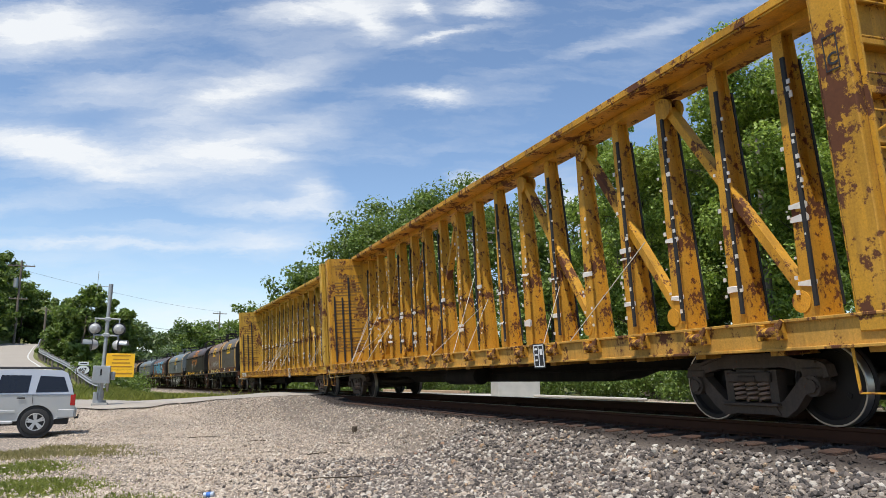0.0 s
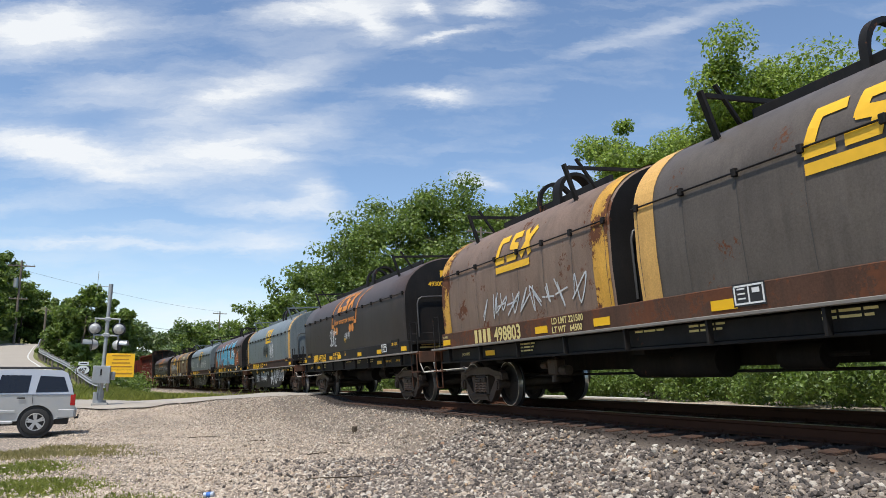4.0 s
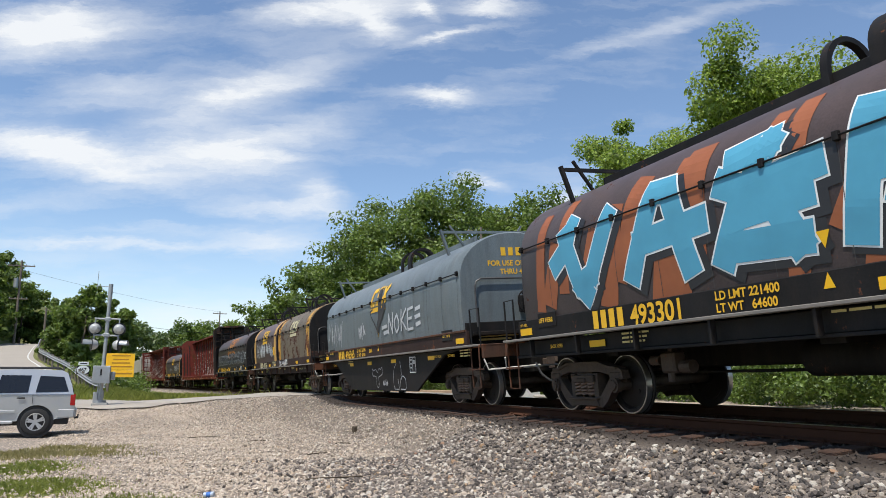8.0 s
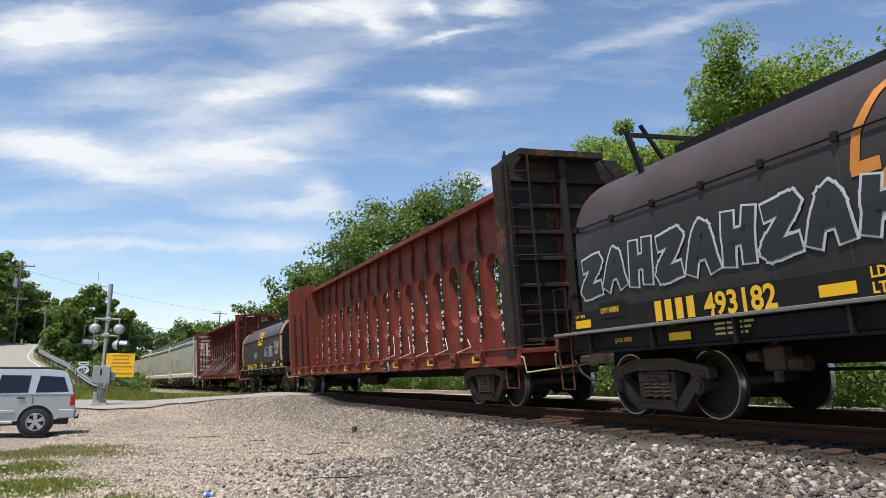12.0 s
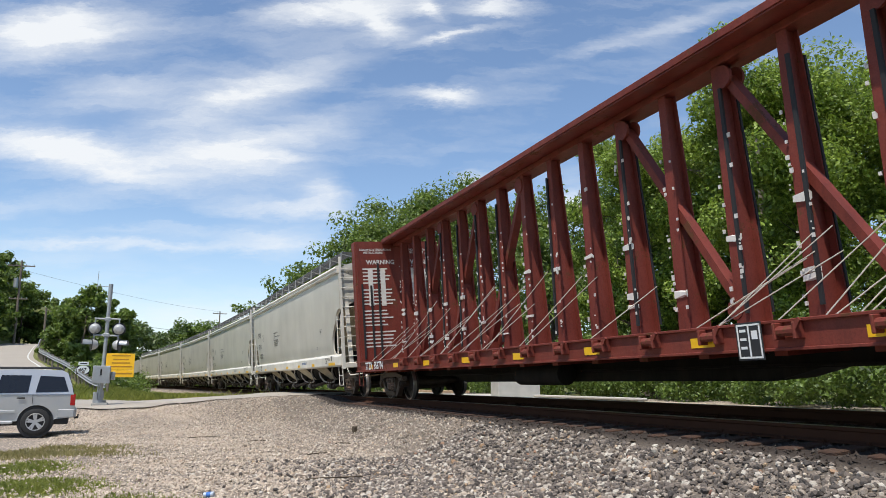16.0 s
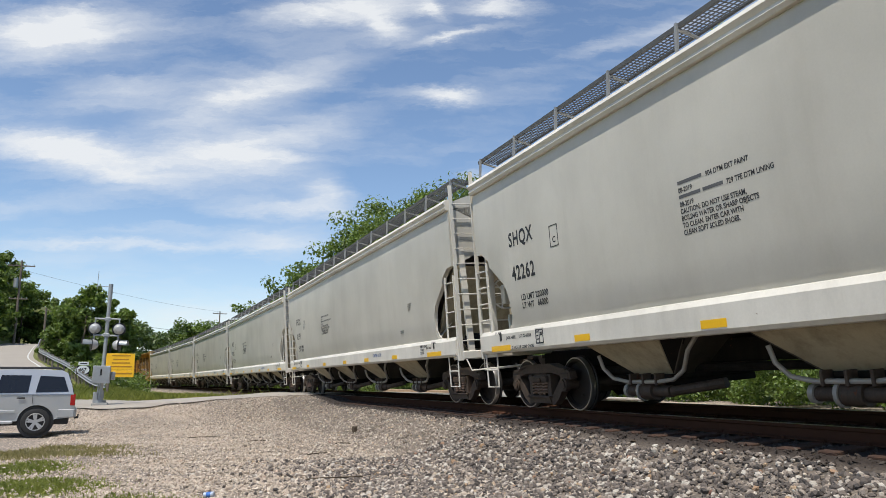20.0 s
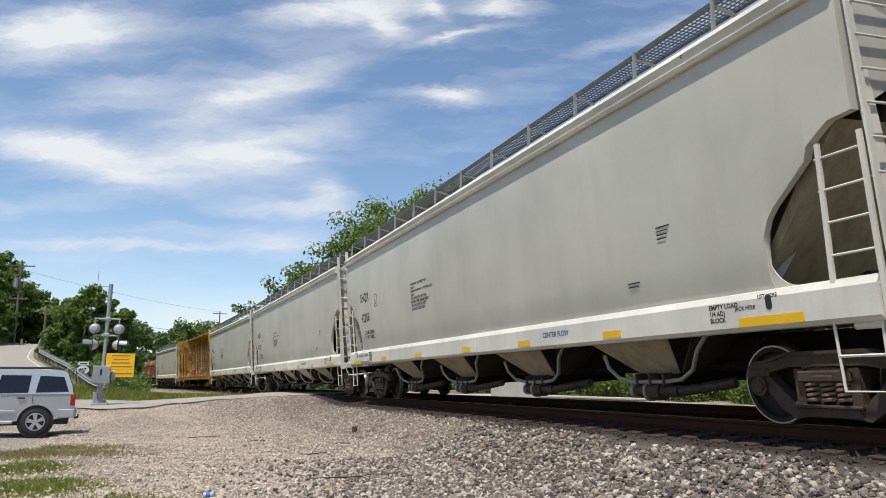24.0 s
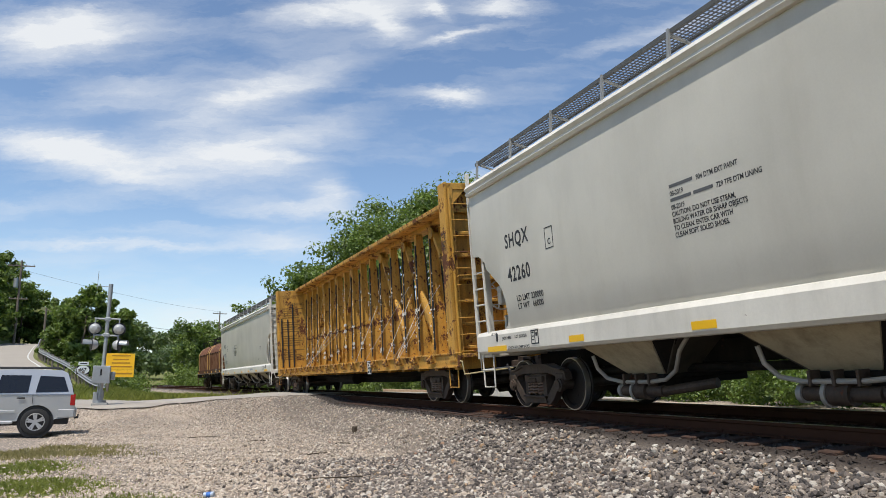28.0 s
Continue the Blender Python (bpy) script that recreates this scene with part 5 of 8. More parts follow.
    sq = Bld().box(xo - 0.26, xo - 0.10, -1.478, -1.474, 3.55, 3.565).box(xo - 0.26, xo - 0.10, -1.478, -1.474, 3.90, 3.915).box(xo - 0.26, xo - 0.248, -1.478, -1.474, 3.55, 3.915).box(xo - 0.112, xo - 0.10, -1.478, -1.474, 3.55, 3.915)
    part("plate_mark", sq, m_white if warn is m_label else m_ink, car)
    lettering("C", m_white if warn is m_label else m_ink, car, xo - 0.235, -1.476, 3.61, 0.17)
    if reflect:
        reflectors(car, [-9.5 + 2.4 * i for i in range(9)], -1.449, 1.0, 0.40, 0.12)
    brake_wheel(car, H - 0.05, 0.15, 2.35, mat, 1, 0.30)
    add_couplers(car, H)
    add_trucks(car, 8.82)
    return car


def window_car(label, seed=4):
    """Older lumber car: a solid ribbed centre wall pierced by tall rounded windows, dark ends."""
    rnd = random.Random(seed)
    car = tagged(new("centerbeam_flat_car"), label, "railcar", "cars of the freight train")
    H = 11.05
    dk = Bld().box(-H, H, -1.36, 1.36, 1.05, 1.14, 0.01)
    for i in range(19):
        x = -H + 0.4 + i * (2 * H - 0.8) / 18
        dk.box(x - 0.09, x + 0.09, -1.33, 1.33, 0.80, 1.05)
    part("deck", dk, m_red_b, car)
    for sy in (-1, 1):
        sill = Bld().box(-H, H, sy * 1.41 - 0.035, sy * 1.41 + 0.035, 0.84, 1.16, 0.01)
        sill.box(-H, H, sy * 1.41 - 0.075, sy * 1.41 + 0.06, 0.835, 0.87, 0.006).box(-H, H, sy * 1.41 - 0.07, sy * 1.41 + 0.06, 1.14, 1.175, 0.006)
        part("side_sill", sill, m_red_b, car)
    part("center_sill", Bld().box(-H + 0.1, H - 0.1, -0.36, 0.36, 0.6, 1.05, 0.02), m_under, car)
    dark = paint("sooty brown end paint", (0.026, 0.019, 0.016), 0.4, 0.4, 0.8)
    bulkhead(car, H - 0.1, 1, dark, True, top=5.06)
    bulkhead(car, -H + 0.1, -1, m_red_b, True, top=4.95)
    # wall in bays; bays with a window get a frame of pieces round an oval
    pitch, zb, zt = 1.18, 1.14, 4.68

    def yy(z):
        return -(0.13 - 0.05 * (z - zb) / (zt - zb))

    for k in range(-9, 9):
        x0, x1 = k * pitch, (k + 1) * pitch
        w = Bld()
        open_bay = -6 <= k <= 6
        if open_bay:
            cx, rx, z0, z1 = (x0 + x1) / 2, 0.34, 1.9, 3.5
            n = 24
            inner = []
            for i in range(n):
                t = 2 * math.pi * i / n
                c, s = math.cos(t), math.sin(t)
                inner.append((cx + rx * c, (z1 - rx + rx * s) if s >= 0 else (z0 + rx + rx * s)))
            outer = []
            for i in range(n):
                t = 2 * math.pi * i / n
                c, s = math.cos(t), math.sin(t)
                m = max(abs(c), abs(s))
                outer.append((cx + pitch / 2 * c / m, (zb + zt) / 2 + (zt - zb) / 2 * s / m))
            for sy in (1, -1):
                vs = [(p[0], sy * yy(p[1]), p[1]) for p in outer] + [(p[0], sy * yy(p[1]), p[1]) for p in inner]
                w.add(vs, [(i, (i + 1) % n, n + (i + 1) % n, n + i) for i in range(n)])
            vs = [(p[0], yy(p[1]), p[1]) for p in inner] + [(p[0], -yy(p[1]), p[1]) for p in inner]
            w.add(vs, [(i, (i + 1) % n, n + (i + 1) % n, n + i) for i in range(n)])
        else:
            w.hexa([(x0, yy(zb), zb), (x1, yy(zb), zb), (x1, -yy(zb), zb), (x0, -yy(zb), zb), (x0, yy(zt), zt), (x1, yy(zt), zt), (x1, -yy(zt), zt), (x0, -yy(zt), zt)])
        o = part("wall_panel", w, m_red_b, car)
        for sy in (-1, 1):
            r = Bld()
            a, b = yy(zb) * -sy, yy(zt) * -sy
            r.hexa([(x0 - 0.035, a, zb), (x0 + 0.035, a, zb), (x0 + 0.035, a + sy * 0.13, zb), (x0 - 0.035, a + sy * 0.13, zb), (x0 - 0.035, b, zt), (x0 + 0.035, b, zt), (x0 + 0.035, b + sy * 0.07, zt), (x0 - 0.035, b + sy * 0.07, zt)])
            part("rib", r, m_red_b, o)
            if sy < 0:
                st = Bld().hexa([(x0 - 0.045, a - 0.15, zb + 0.3), (x0 + 0.045, a - 0.15, zb + 0.3), (x0 + 0.045, a - 0.13, zb + 0.3), (x0 - 0.045, a - 0.13, zb + 0.3), (x0 - 0.045, b - 0.10, 4.2), (x0 + 0.045, b - 0.10, 4.2), (x0 + 0.045, b - 0.075, 4.2), (x0 - 0.045, b - 0.075, 4.2)])
                part("rubber_edge", st, m_rubber, o)
                sc = Bld()
                for _ in range(16):
                    z = rnd.choice((rnd.uniform(1.3, 2.4), rnd.uniform(1.3, 3.4)))
                    y = yy(z) - 0.165 + 0.02 * (z - 1.2)
                    s = rnd.uniform(0.03, 0.07)
                    x = x0 + rnd.uniform(-0.05, 0.04)
                    sc.box(x, x + s * 1.5, y - 0.006, y + 0.006, z, z + s)
                tagged(part("plastic_scraps", sc, m_label, o), kind="stuff")
    tc = Bld().box(-H + 0.5, H - 0.5, -0.42, 0.42, 4.70, 4.745, 0.005)
    for sy in (-1, 1):
        tc.box(-H + 0.5, H - 0.5, sy * 0.42 - 0.02, sy * 0.42 + 0.02, 4.62, 4.75, 0.006)
    part("top_chord", tc, m_red_b, car)
    side_winches(car, H - 0.9, 1.45, 1.05, m_red_b, 16)
    reflectors(car, [-9 + 2.6 * i for i in range(8)], -1.449, 1.0, 0.40, 0.16)
    data_panel(car, 3.2, -1.46, 0.98, 0.5, 0.3)
    lettering("LOADING &\n INSTRUCTIONS", m_white, car, 9.25, yy(4.2) - 0.03, 4.3, 0.17)
    for x in (H - 0.35, -H + 0.35):
        stirrup(car, x, -1.42, m_red_b, 0.5)
    for r in range(5):
        part("tie_down_cable", Bld().pipe([(2 + r * 1.4, -1.4, 1.1), (1.6 + r * 1.4, -0.62, 1.3), (1.2 + r * 1.4, -0.5, 1.9 - 0.1 * r)], 0.011, 6), m_strap, car, "loose pale strap")
    brake_wheel(car, H - 0.02, 0.5, 2.5, m_black, 1)
    part("air_reservoir", Bld().tube((-1.2, -0.7, 0.6), (0.5, -0.7, 0.6), 0.2, 14), m_under, car)
    add_couplers(car, H)
    add_trucks(car, 8.75)
    return car


# ---- covered hoppers ----
def hopper_profile():
    """Half outline of the rounded body from the eave down, camera side first."""
    return [(-1.36, 4.56), (-1.50, 4.50), (-1.53, 4.36), (-1.585, 4.30), (-1.60, 4.1), (-1.61, 3.4), (-1.61, 2.6), (-1.585, 2.05), (-1.54, 1.62), (-1.50, 1.50)]


GRATE = None


def grating_mesh(L):
    """Running board of crossed bars."""
    b = Bld()
    n = int(L / 0.075)
    for i in range(n + 1):
        x = -L / 2 + L * i / n
        b.box(x - 0.004, x + 0.004, -0.2, 0.2, -0.007, 0.007)
    for y in np.linspace(-0.2, 0.2, 7):
        b.box(-L / 2, L / 2, y - 0.004, y + 0.004, -0.008, 0.008)
    b.box(-L / 2, L / 2, -0.212, -0.20, -0.03, 0.03).box(-L / 2, L / 2, 0.20, 0.212, -0.03, 0.03)
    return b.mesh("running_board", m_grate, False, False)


def hopper_car(label, number):
    global GRATE
    car = tagged(new("covered_hopper_car"), label, "railcar", "pale grey covered hoppers")
    E, cut = 9.28, 8.02
    side = hopper_profile()
    roof = [(-1.0, 4.68), (-0.5, 4.76), (0, 4.78), (0.5, 4.76), (1.0, 4.68)]
    far = [(-y, z) for y, z in reversed(side)]
    ring = side[::-1] + roof + far
    body = Bld()
    n = len(ring)
    xs = [-cut, cut]
    vs = [(x, y, z) for x in xs for y, z in ring]
    body.add(vs, [(i, (i + 1) % n, n + (i + 1) % n, n + i) for i in range(n)])
    # end bays: the side sheet sweeps in above the slope sheet
    for k in (-1, 1):
        loops = []
        for x, zc in [(cut, 1.5), (8.03, 1.95), (8.06, 2.12), (8.12, 2.25), (8.22, 2.36), (8.70, 2.74), (8.74, 2.86), (8.90, 2.97), (9.02, 3.04), (E, 3.06)]:
            loops.append([(k * x, y, max(z, zc)) for y, z in ring])
        for a, b in zip(loops, loops[1:]):
            body.add(a + b, [(i, (i + 1), n + (i + 1), n + i) for i in range(n - 1)])
        body.add(loops[-1], [tuple(range(n))])
    bo = part("body", body, m_hopper, car)
    for k in (-1, 1):
        s = Bld().hexa([(k * 7.2, -1.35, 1.1), (k * 7.2, 1.35, 1.1), (k * 7.35, 1.35, 1.1), (k * 7.35, -1.35, 1.1), (k * 8.8, -1.40, 3.1), (k * 8.8, 1.40, 3.1), (k * 8.95, 1.40, 3.1), (k * 8.95, -1.40, 3.1)])
        part("slope_sheet", s, m_hopper_dark, car)
        part("bay_post", Bld().beam((k * 9.05, 0.0, 1.15), (k * 9.05, 0.0, 3.1), 0.10, 0.22, (0, 1, 0)), m_hopper_dark, car)
        part("air_cylinder", Bld().tube((k * 8.85, -1.15, 1.42), (k * 8.85, -0.45, 1.42), 0.17, 14).tube((k * 8.85, -1.25, 1.42), (k * 8.85, -1.15, 1.42), 0.06, 8), m_under, car)
        part("corner_bracket", Bld().box(min(k * 9.22, k * 9.30), max(k * 9.22, k * 9.30), -1.0, -0.72, 1.2, 1.85, 0.01), m_hopper_sill, car)
        part("bay_rail", Bld().pipe([(k * 9.3, -1.5, 2.42), (k * 9.3, 1.5, 2.42)], 0.014, 6), m_hopper_sill, car)
        for sy in (-1, 1):
            cf = [(8.03, 2.1)] + [(8.33 - 0.30 * math.cos(t), 1.86 - 0.34 * math.sin(t)) for t in np.linspace(0.0, 1.5, 8)] + [(8.4, 1.50), (8.02, 1.50)]
            vs = [(k * x, sy * (1.50 + 0.085 * (z - 1.5) / 0.55), z) for x, z in cf] + [(k * x, sy * (1.48 + 0.085 * (z - 1.5) / 0.55), z) for x, z in cf]
            m = len(cf)
            part("bay_corner", Bld().add(vs, [(i, (i + 1) % m, m + (i + 1) % m, m + i) for i in range(m)] + [tuple(range(m)), tuple(range(m, 2 * m))[::-1]]), m_hopper, car)
    ea = Bld()
    for sy in (-1, 1):
        ea.prism([(sy * 1.48, 4.57), (sy * 1.64, 4.55), (sy * 1.70, 4.47), (sy * 1.655, 4.41), (sy * 1.675, 4.36), (sy * 1.64, 4.31), (sy * 1.50, 4.30)], -E, E)
        part("eave_rail", ea, m_hopper_sill, car)
        ea = Bld()
    for sy in (-1, 1):
        sl = Bld().prism([(sy * 1.50, 1.52), (sy * 1.60, 1.50), (sy * 1.645, 1.43), (sy * 1.645, 1.14), (sy * 1.60, 1.09), (sy * 1.48, 1.08)], -E, E)
        part("side_sill", sl, m_hopper_sill, car)
    # end platforms, posts and ladders
    for k in (-1, 1):
        part("end_sill", Bld().box(min(k * 8.9, k * 9.42), max(k * 8.9, k * 9.42), -1.55, 1.55, 1.02, 1.2, 0.02), m_hopper_sill, car)
        for sy in (-1, 1):
            part("corner_post", Bld().beam((k * 9.36, sy * 1.30, 1.15), (k * 9.2, sy * 1.38, 4.4), 0.14, 0.07, (1, 0, 0)), m_hopper_sill, car)
            ld = Bld()
            for i in range(10):
                z = 1.42 + i * 0.335
                ld.tube((k * 9.40, sy * 1.55, z), (k * 9.40, sy * 0.80, z), 0.014, 6)
            ld.beam((k * 9.40, sy * 1.56, 1.0), (k * 9.38, sy * 1.56, 4.85), 0.08, 0.03, (1, 0, 0))
            ld.beam((k * 9.40, sy * 0.79, 1.2), (k * 9.38, sy * 0.79, 4.85), 0.07, 0.03, (1, 0, 0))
            part("end_ladder", ld, m_hopper_sill, car)
            sd = Bld()
            for i in range(5):
                z = 1.42 + i * 0.32
                sd.tube((k * 9.32, sy * 1.60, z), (k * 8.80, sy * 1.60, z), 0.013, 6)
            sd.beam((k * 8.80, sy * 1.60, 1.3), (k * 8.86, sy * 1.60, 2.85), 0.05, 0.03, (0, 1, 0))
            sd.beam((k * 9.32, sy * 1.60, 1.0), (k * 9.32, sy * 1.60, 2.85), 0.05, 0.03, (0, 1, 0))
            part("side_ladder", sd, m_hopper_sill, car)
            stirrup(car, k * 8.98, sy * 1.58, m_hopper_sill, 0.50, 0.45, 1.1)
            part("step_rung", Bld().tube((k * 8.98 - 0.24, sy * 1.58, 0.78), (k * 8.98 + 0.24, sy * 1.58, 0.78), 0.016, 6), m_hopper_sill, car)
        part("uncoupling_lever", Bld().pipe([(k * 9.5, -1.5, 1.02), (k * 9.62, -1.45, 0.78), (k * 9.62, -0.2, 0.82)], 0.016, 6), m_hopper_sill, car)
    # running boards with brackets
    if GRATE is None:
        GRATE = grating_mesh(2 * E)
    for sy in (-1, 1):
        shared("running_board", GRATE, car, pose(0, sy * 1.17, 5.02, sy * 4))
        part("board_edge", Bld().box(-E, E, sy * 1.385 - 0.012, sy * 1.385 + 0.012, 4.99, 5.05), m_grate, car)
        for i in range(13):
            x = -E + 0.15 + i * (2 * E - 0.3) / 12
            part("board_bracket", Bld().beam((x, sy * 1.46, 4.54), (x, sy * 1.405, 5.06), 0.04, 0.04, (1, 0, 0)).beam((x, sy * 1.40, 4.99), (x, sy * 0.55, 4.74), 0.03, 0.04, (1, 0, 0)), m_galv, car)
    part("roof_hatch", Bld().box(-8.6, 8.6, -0.26, 0.26, 4.76, 4.9, 0.03), m_hopper_sill, car)
    # four chutes with outlet gates; the sheets between them are coloured dark for the shade there
    for cx in (-5.1, -1.7, 1.7, 5.1):
        for sy in (-1, 1):
            c = Bld().hexa([(cx - 0.42, sy * 0.80, 0.60), (cx + 0.42, sy * 0.80, 0.60), (cx + 0.42, sy * 0.77, 0.60), (cx - 0.42, sy * 0.77, 0.60), (cx - 0.95, sy * 1.42, 1.16), (cx + 0.95, sy * 1.42, 1.16), (cx + 0.95, sy * 1.39, 1.16), (cx - 0.95, sy * 1.39, 1.16)])
            part("chute", c, m_hopper_dark, car)
        for k in (-1, 1):
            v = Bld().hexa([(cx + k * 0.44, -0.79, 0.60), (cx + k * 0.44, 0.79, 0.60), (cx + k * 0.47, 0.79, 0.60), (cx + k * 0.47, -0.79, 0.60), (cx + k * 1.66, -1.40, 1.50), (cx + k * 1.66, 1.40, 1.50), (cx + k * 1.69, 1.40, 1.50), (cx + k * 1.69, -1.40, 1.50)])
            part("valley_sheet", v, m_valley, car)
            # near-black steel stands in for the shaded flank of the chute
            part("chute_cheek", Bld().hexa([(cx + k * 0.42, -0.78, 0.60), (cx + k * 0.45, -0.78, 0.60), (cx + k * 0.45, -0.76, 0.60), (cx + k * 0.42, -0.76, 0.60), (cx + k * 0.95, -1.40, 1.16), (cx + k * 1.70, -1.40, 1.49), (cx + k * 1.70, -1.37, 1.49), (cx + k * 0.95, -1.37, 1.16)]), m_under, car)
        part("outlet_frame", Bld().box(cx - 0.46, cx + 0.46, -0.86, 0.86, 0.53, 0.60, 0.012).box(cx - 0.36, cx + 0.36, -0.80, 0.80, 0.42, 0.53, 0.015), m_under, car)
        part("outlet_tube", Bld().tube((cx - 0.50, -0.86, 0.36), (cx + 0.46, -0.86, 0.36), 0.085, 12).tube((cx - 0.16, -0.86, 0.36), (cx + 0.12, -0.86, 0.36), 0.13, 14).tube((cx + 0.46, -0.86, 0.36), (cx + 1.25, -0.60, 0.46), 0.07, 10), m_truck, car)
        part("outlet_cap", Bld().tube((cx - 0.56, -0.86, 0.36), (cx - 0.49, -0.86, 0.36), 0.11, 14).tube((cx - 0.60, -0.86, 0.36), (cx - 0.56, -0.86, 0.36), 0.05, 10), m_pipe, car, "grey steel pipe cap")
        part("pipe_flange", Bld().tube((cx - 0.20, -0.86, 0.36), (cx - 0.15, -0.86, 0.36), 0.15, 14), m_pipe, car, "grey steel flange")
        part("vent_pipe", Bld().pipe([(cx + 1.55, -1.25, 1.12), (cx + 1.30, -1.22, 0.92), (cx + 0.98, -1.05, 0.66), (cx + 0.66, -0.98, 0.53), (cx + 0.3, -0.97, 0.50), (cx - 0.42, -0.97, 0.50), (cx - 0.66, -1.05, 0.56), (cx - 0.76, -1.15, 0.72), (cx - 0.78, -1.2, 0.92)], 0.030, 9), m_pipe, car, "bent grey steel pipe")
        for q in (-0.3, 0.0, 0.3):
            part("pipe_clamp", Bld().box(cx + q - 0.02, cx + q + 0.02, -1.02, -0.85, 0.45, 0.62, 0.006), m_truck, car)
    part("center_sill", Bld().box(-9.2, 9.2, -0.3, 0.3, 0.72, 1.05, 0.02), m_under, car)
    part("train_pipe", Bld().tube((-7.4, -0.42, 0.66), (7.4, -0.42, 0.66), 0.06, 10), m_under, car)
    # lettering on the camera's side
    y = -1.613
    slim = Matrix.Diagonal((0.84, 1, 1, 1))
    lettering("SHQX", m_ink, car, 0, 0, 0, 0.36, m=pose(-7.80, y, 2.98, 90, 0, 0) @ slim, spacing=1.15)
    lettering(number, m_ink, car, 0, 0, 0, 0.36, m=pose(-7.78, -1.602, 2.36, 92.6, 0, 0) @ slim, spacing=1.15)
    lettering("LD LMT 220000\nLT WT   66000", m_ink, car, 0, 0, 0, 0.145, m=pose(-7.55, -1.582, 1.98, 95.5, 0, 0))
    y = -1.6125
    for zz, words in ((2.945, (0.43,)), (2.769, (0.38, 0.33))):
        x = -3.15
        for w in words:
            part("stencil_word", Bld().box(x, x + w, y - 0.001, y, zz, zz + 0.042), m_wornink, car)
            x += w + 0.04
    for txt, x, yy, zz, tilt in (("904 DTM EXT PAINT", -2.66, y, 2.93, 90), ("08-2019\n\n08-2019", -3.15, y, 2.842, 90), ("729 TFE DTM LINING", -2.35, y, 2.754, 90),
                                 ("CAUTION: DO NOT USE STEAM,\nBOILING WATER OR SHARP OBJECTS\nTO CLEAN. ENTER CAR WITH\nCLEAN SOFT SOLED SHOES.", -3.15, y, 2.578, 92.6)):
        lettering(txt, m_ink, car, 0, 0, 0, 0.088, m=pose(x, yy, zz, tilt, 0, 0) @ slim)
    bx = Bld().box(-0.13, 0.13, 0, 0.003, -0.18, -0.165).box(-0.13, 0.13, 0, 0.003, 0.165, 0.18).box(-0.13, -0.115, 0, 0.003, -0.18, 0.18).box(0.115, 0.13, 0, 0.003, -0.18, 0.18)
    o = part("stencil_box", bx, m_ink, car)
    o.location = (-6.2, y - 0.002, 2.90)
    lettering("C", m_ink, car, -6.25, y - 0.001, 2.79, 0.14)
    bar = Bld()
    for i in range(4):
        bar.box(6.35, 6.35 + 0.26 - 0.03 * i, -1.612, -1.609, 2.50 - i * 0.05, 2.515 - i * 0.05)
    for i in range(2):
        bar.box(5.6, 5.85 - 0.03 * i, -1.574, -1.568, 1.86 - i * 0.05, 1.875 - i * 0.05)
    part("small_stencil", bar, m_ink, car)
    lettering("CENTER FLOW", m_blueletter, car, 3.27, -1.648, 1.27, 0.118)
    reflectors(car, [-5.6, -2.8, 0.1, 2.6, 5.2], -1.648, 1.21, 0.42, 0.10)
    reflectors(car, [-8.41], -1.648, 1.17, 0.80, 0.1)
    reflectors(car, [8.03], -1.648, 1.19, 0.86, 0.1)
    data_panel(car, -6.90, -1.65, 1.31, 0.26, 0.24, m_hopper_sill)
    lettering("LIFT HERE", m_ink, car, -8.62, -1.648, 1.43, 0.06)
    lettering("JACK HERE", m_ink, car, -8.15, -1.648, 1.325, 0.075)
    lettering("LOT 22-5026B", m_ink, car, -7.65, -1.648, 1.33, 0.075)
    lettering("2 INCH HF COMP SHOES", m_ink, car, -7.95, -1.648, 1.14, 0.075)
    part("jacking_eye", Bld().plate([(-8.38 + 0.04 * math.cos(t), 1.36 + (0.08 if math.sin(t) > 0 else 0.0) - 0.02 + 0.04 * math.sin(t)) for t in np.linspace(0, 2 * math.pi, 16, endpoint=False)], -1.652, -1.640), m_ink, car)
    lettering("LIFT HERE", m_ink, car, 7.90, -1.648, 1.425, 0.06)
    lettering("JACK HERE", m_ink, car, 7.56, -1.648, 1.325, 0.06)
    lettering("EMPTY LOAD\n1/4 ADJ\nBLOCK", m_ink, car, 7.16, -1.648, 1.365, 0.075)
    hole = Bld().plate([(8.04 + 0.04 * math.cos(t), 1.36 + (0.08 if math.sin(t) > 0 else 0.0) - 0.02 + 0.04 * math.sin(t)) for t in np.linspace(0, 2 * math.pi, 16, endpoint=False)], -1.652, -1.640)
    part("jacking_eye", hole, m_ink, car)
    brake_wheel(car, -9.30, -1.02, 2.28, m_hopper_sill, -1, 0.30)
    add_couplers(car, 9.35)
    add_trucks(car, 8.1)
    return car


# ---- coil cars ----
def hood_profile(hw=1.44, z0=1.62, z1=3.84, knee=2.75, n=22):
    """Outline of a rounded hood from the camera's side over the top; with its running length."""
    pts = [(-hw, z0), (-hw - 0.02, (z0 + knee) / 2), (-hw, knee)]
    for i in range(1, n):
        t = math.pi * i / n
        pts.append((-hw * math.cos(t), knee + (z1 - knee) * math.sin(t) ** 0.92))
    pts += [(hw, knee), (hw + 0.02, (z0 + knee) / 2), (hw, z0)]
    return pts


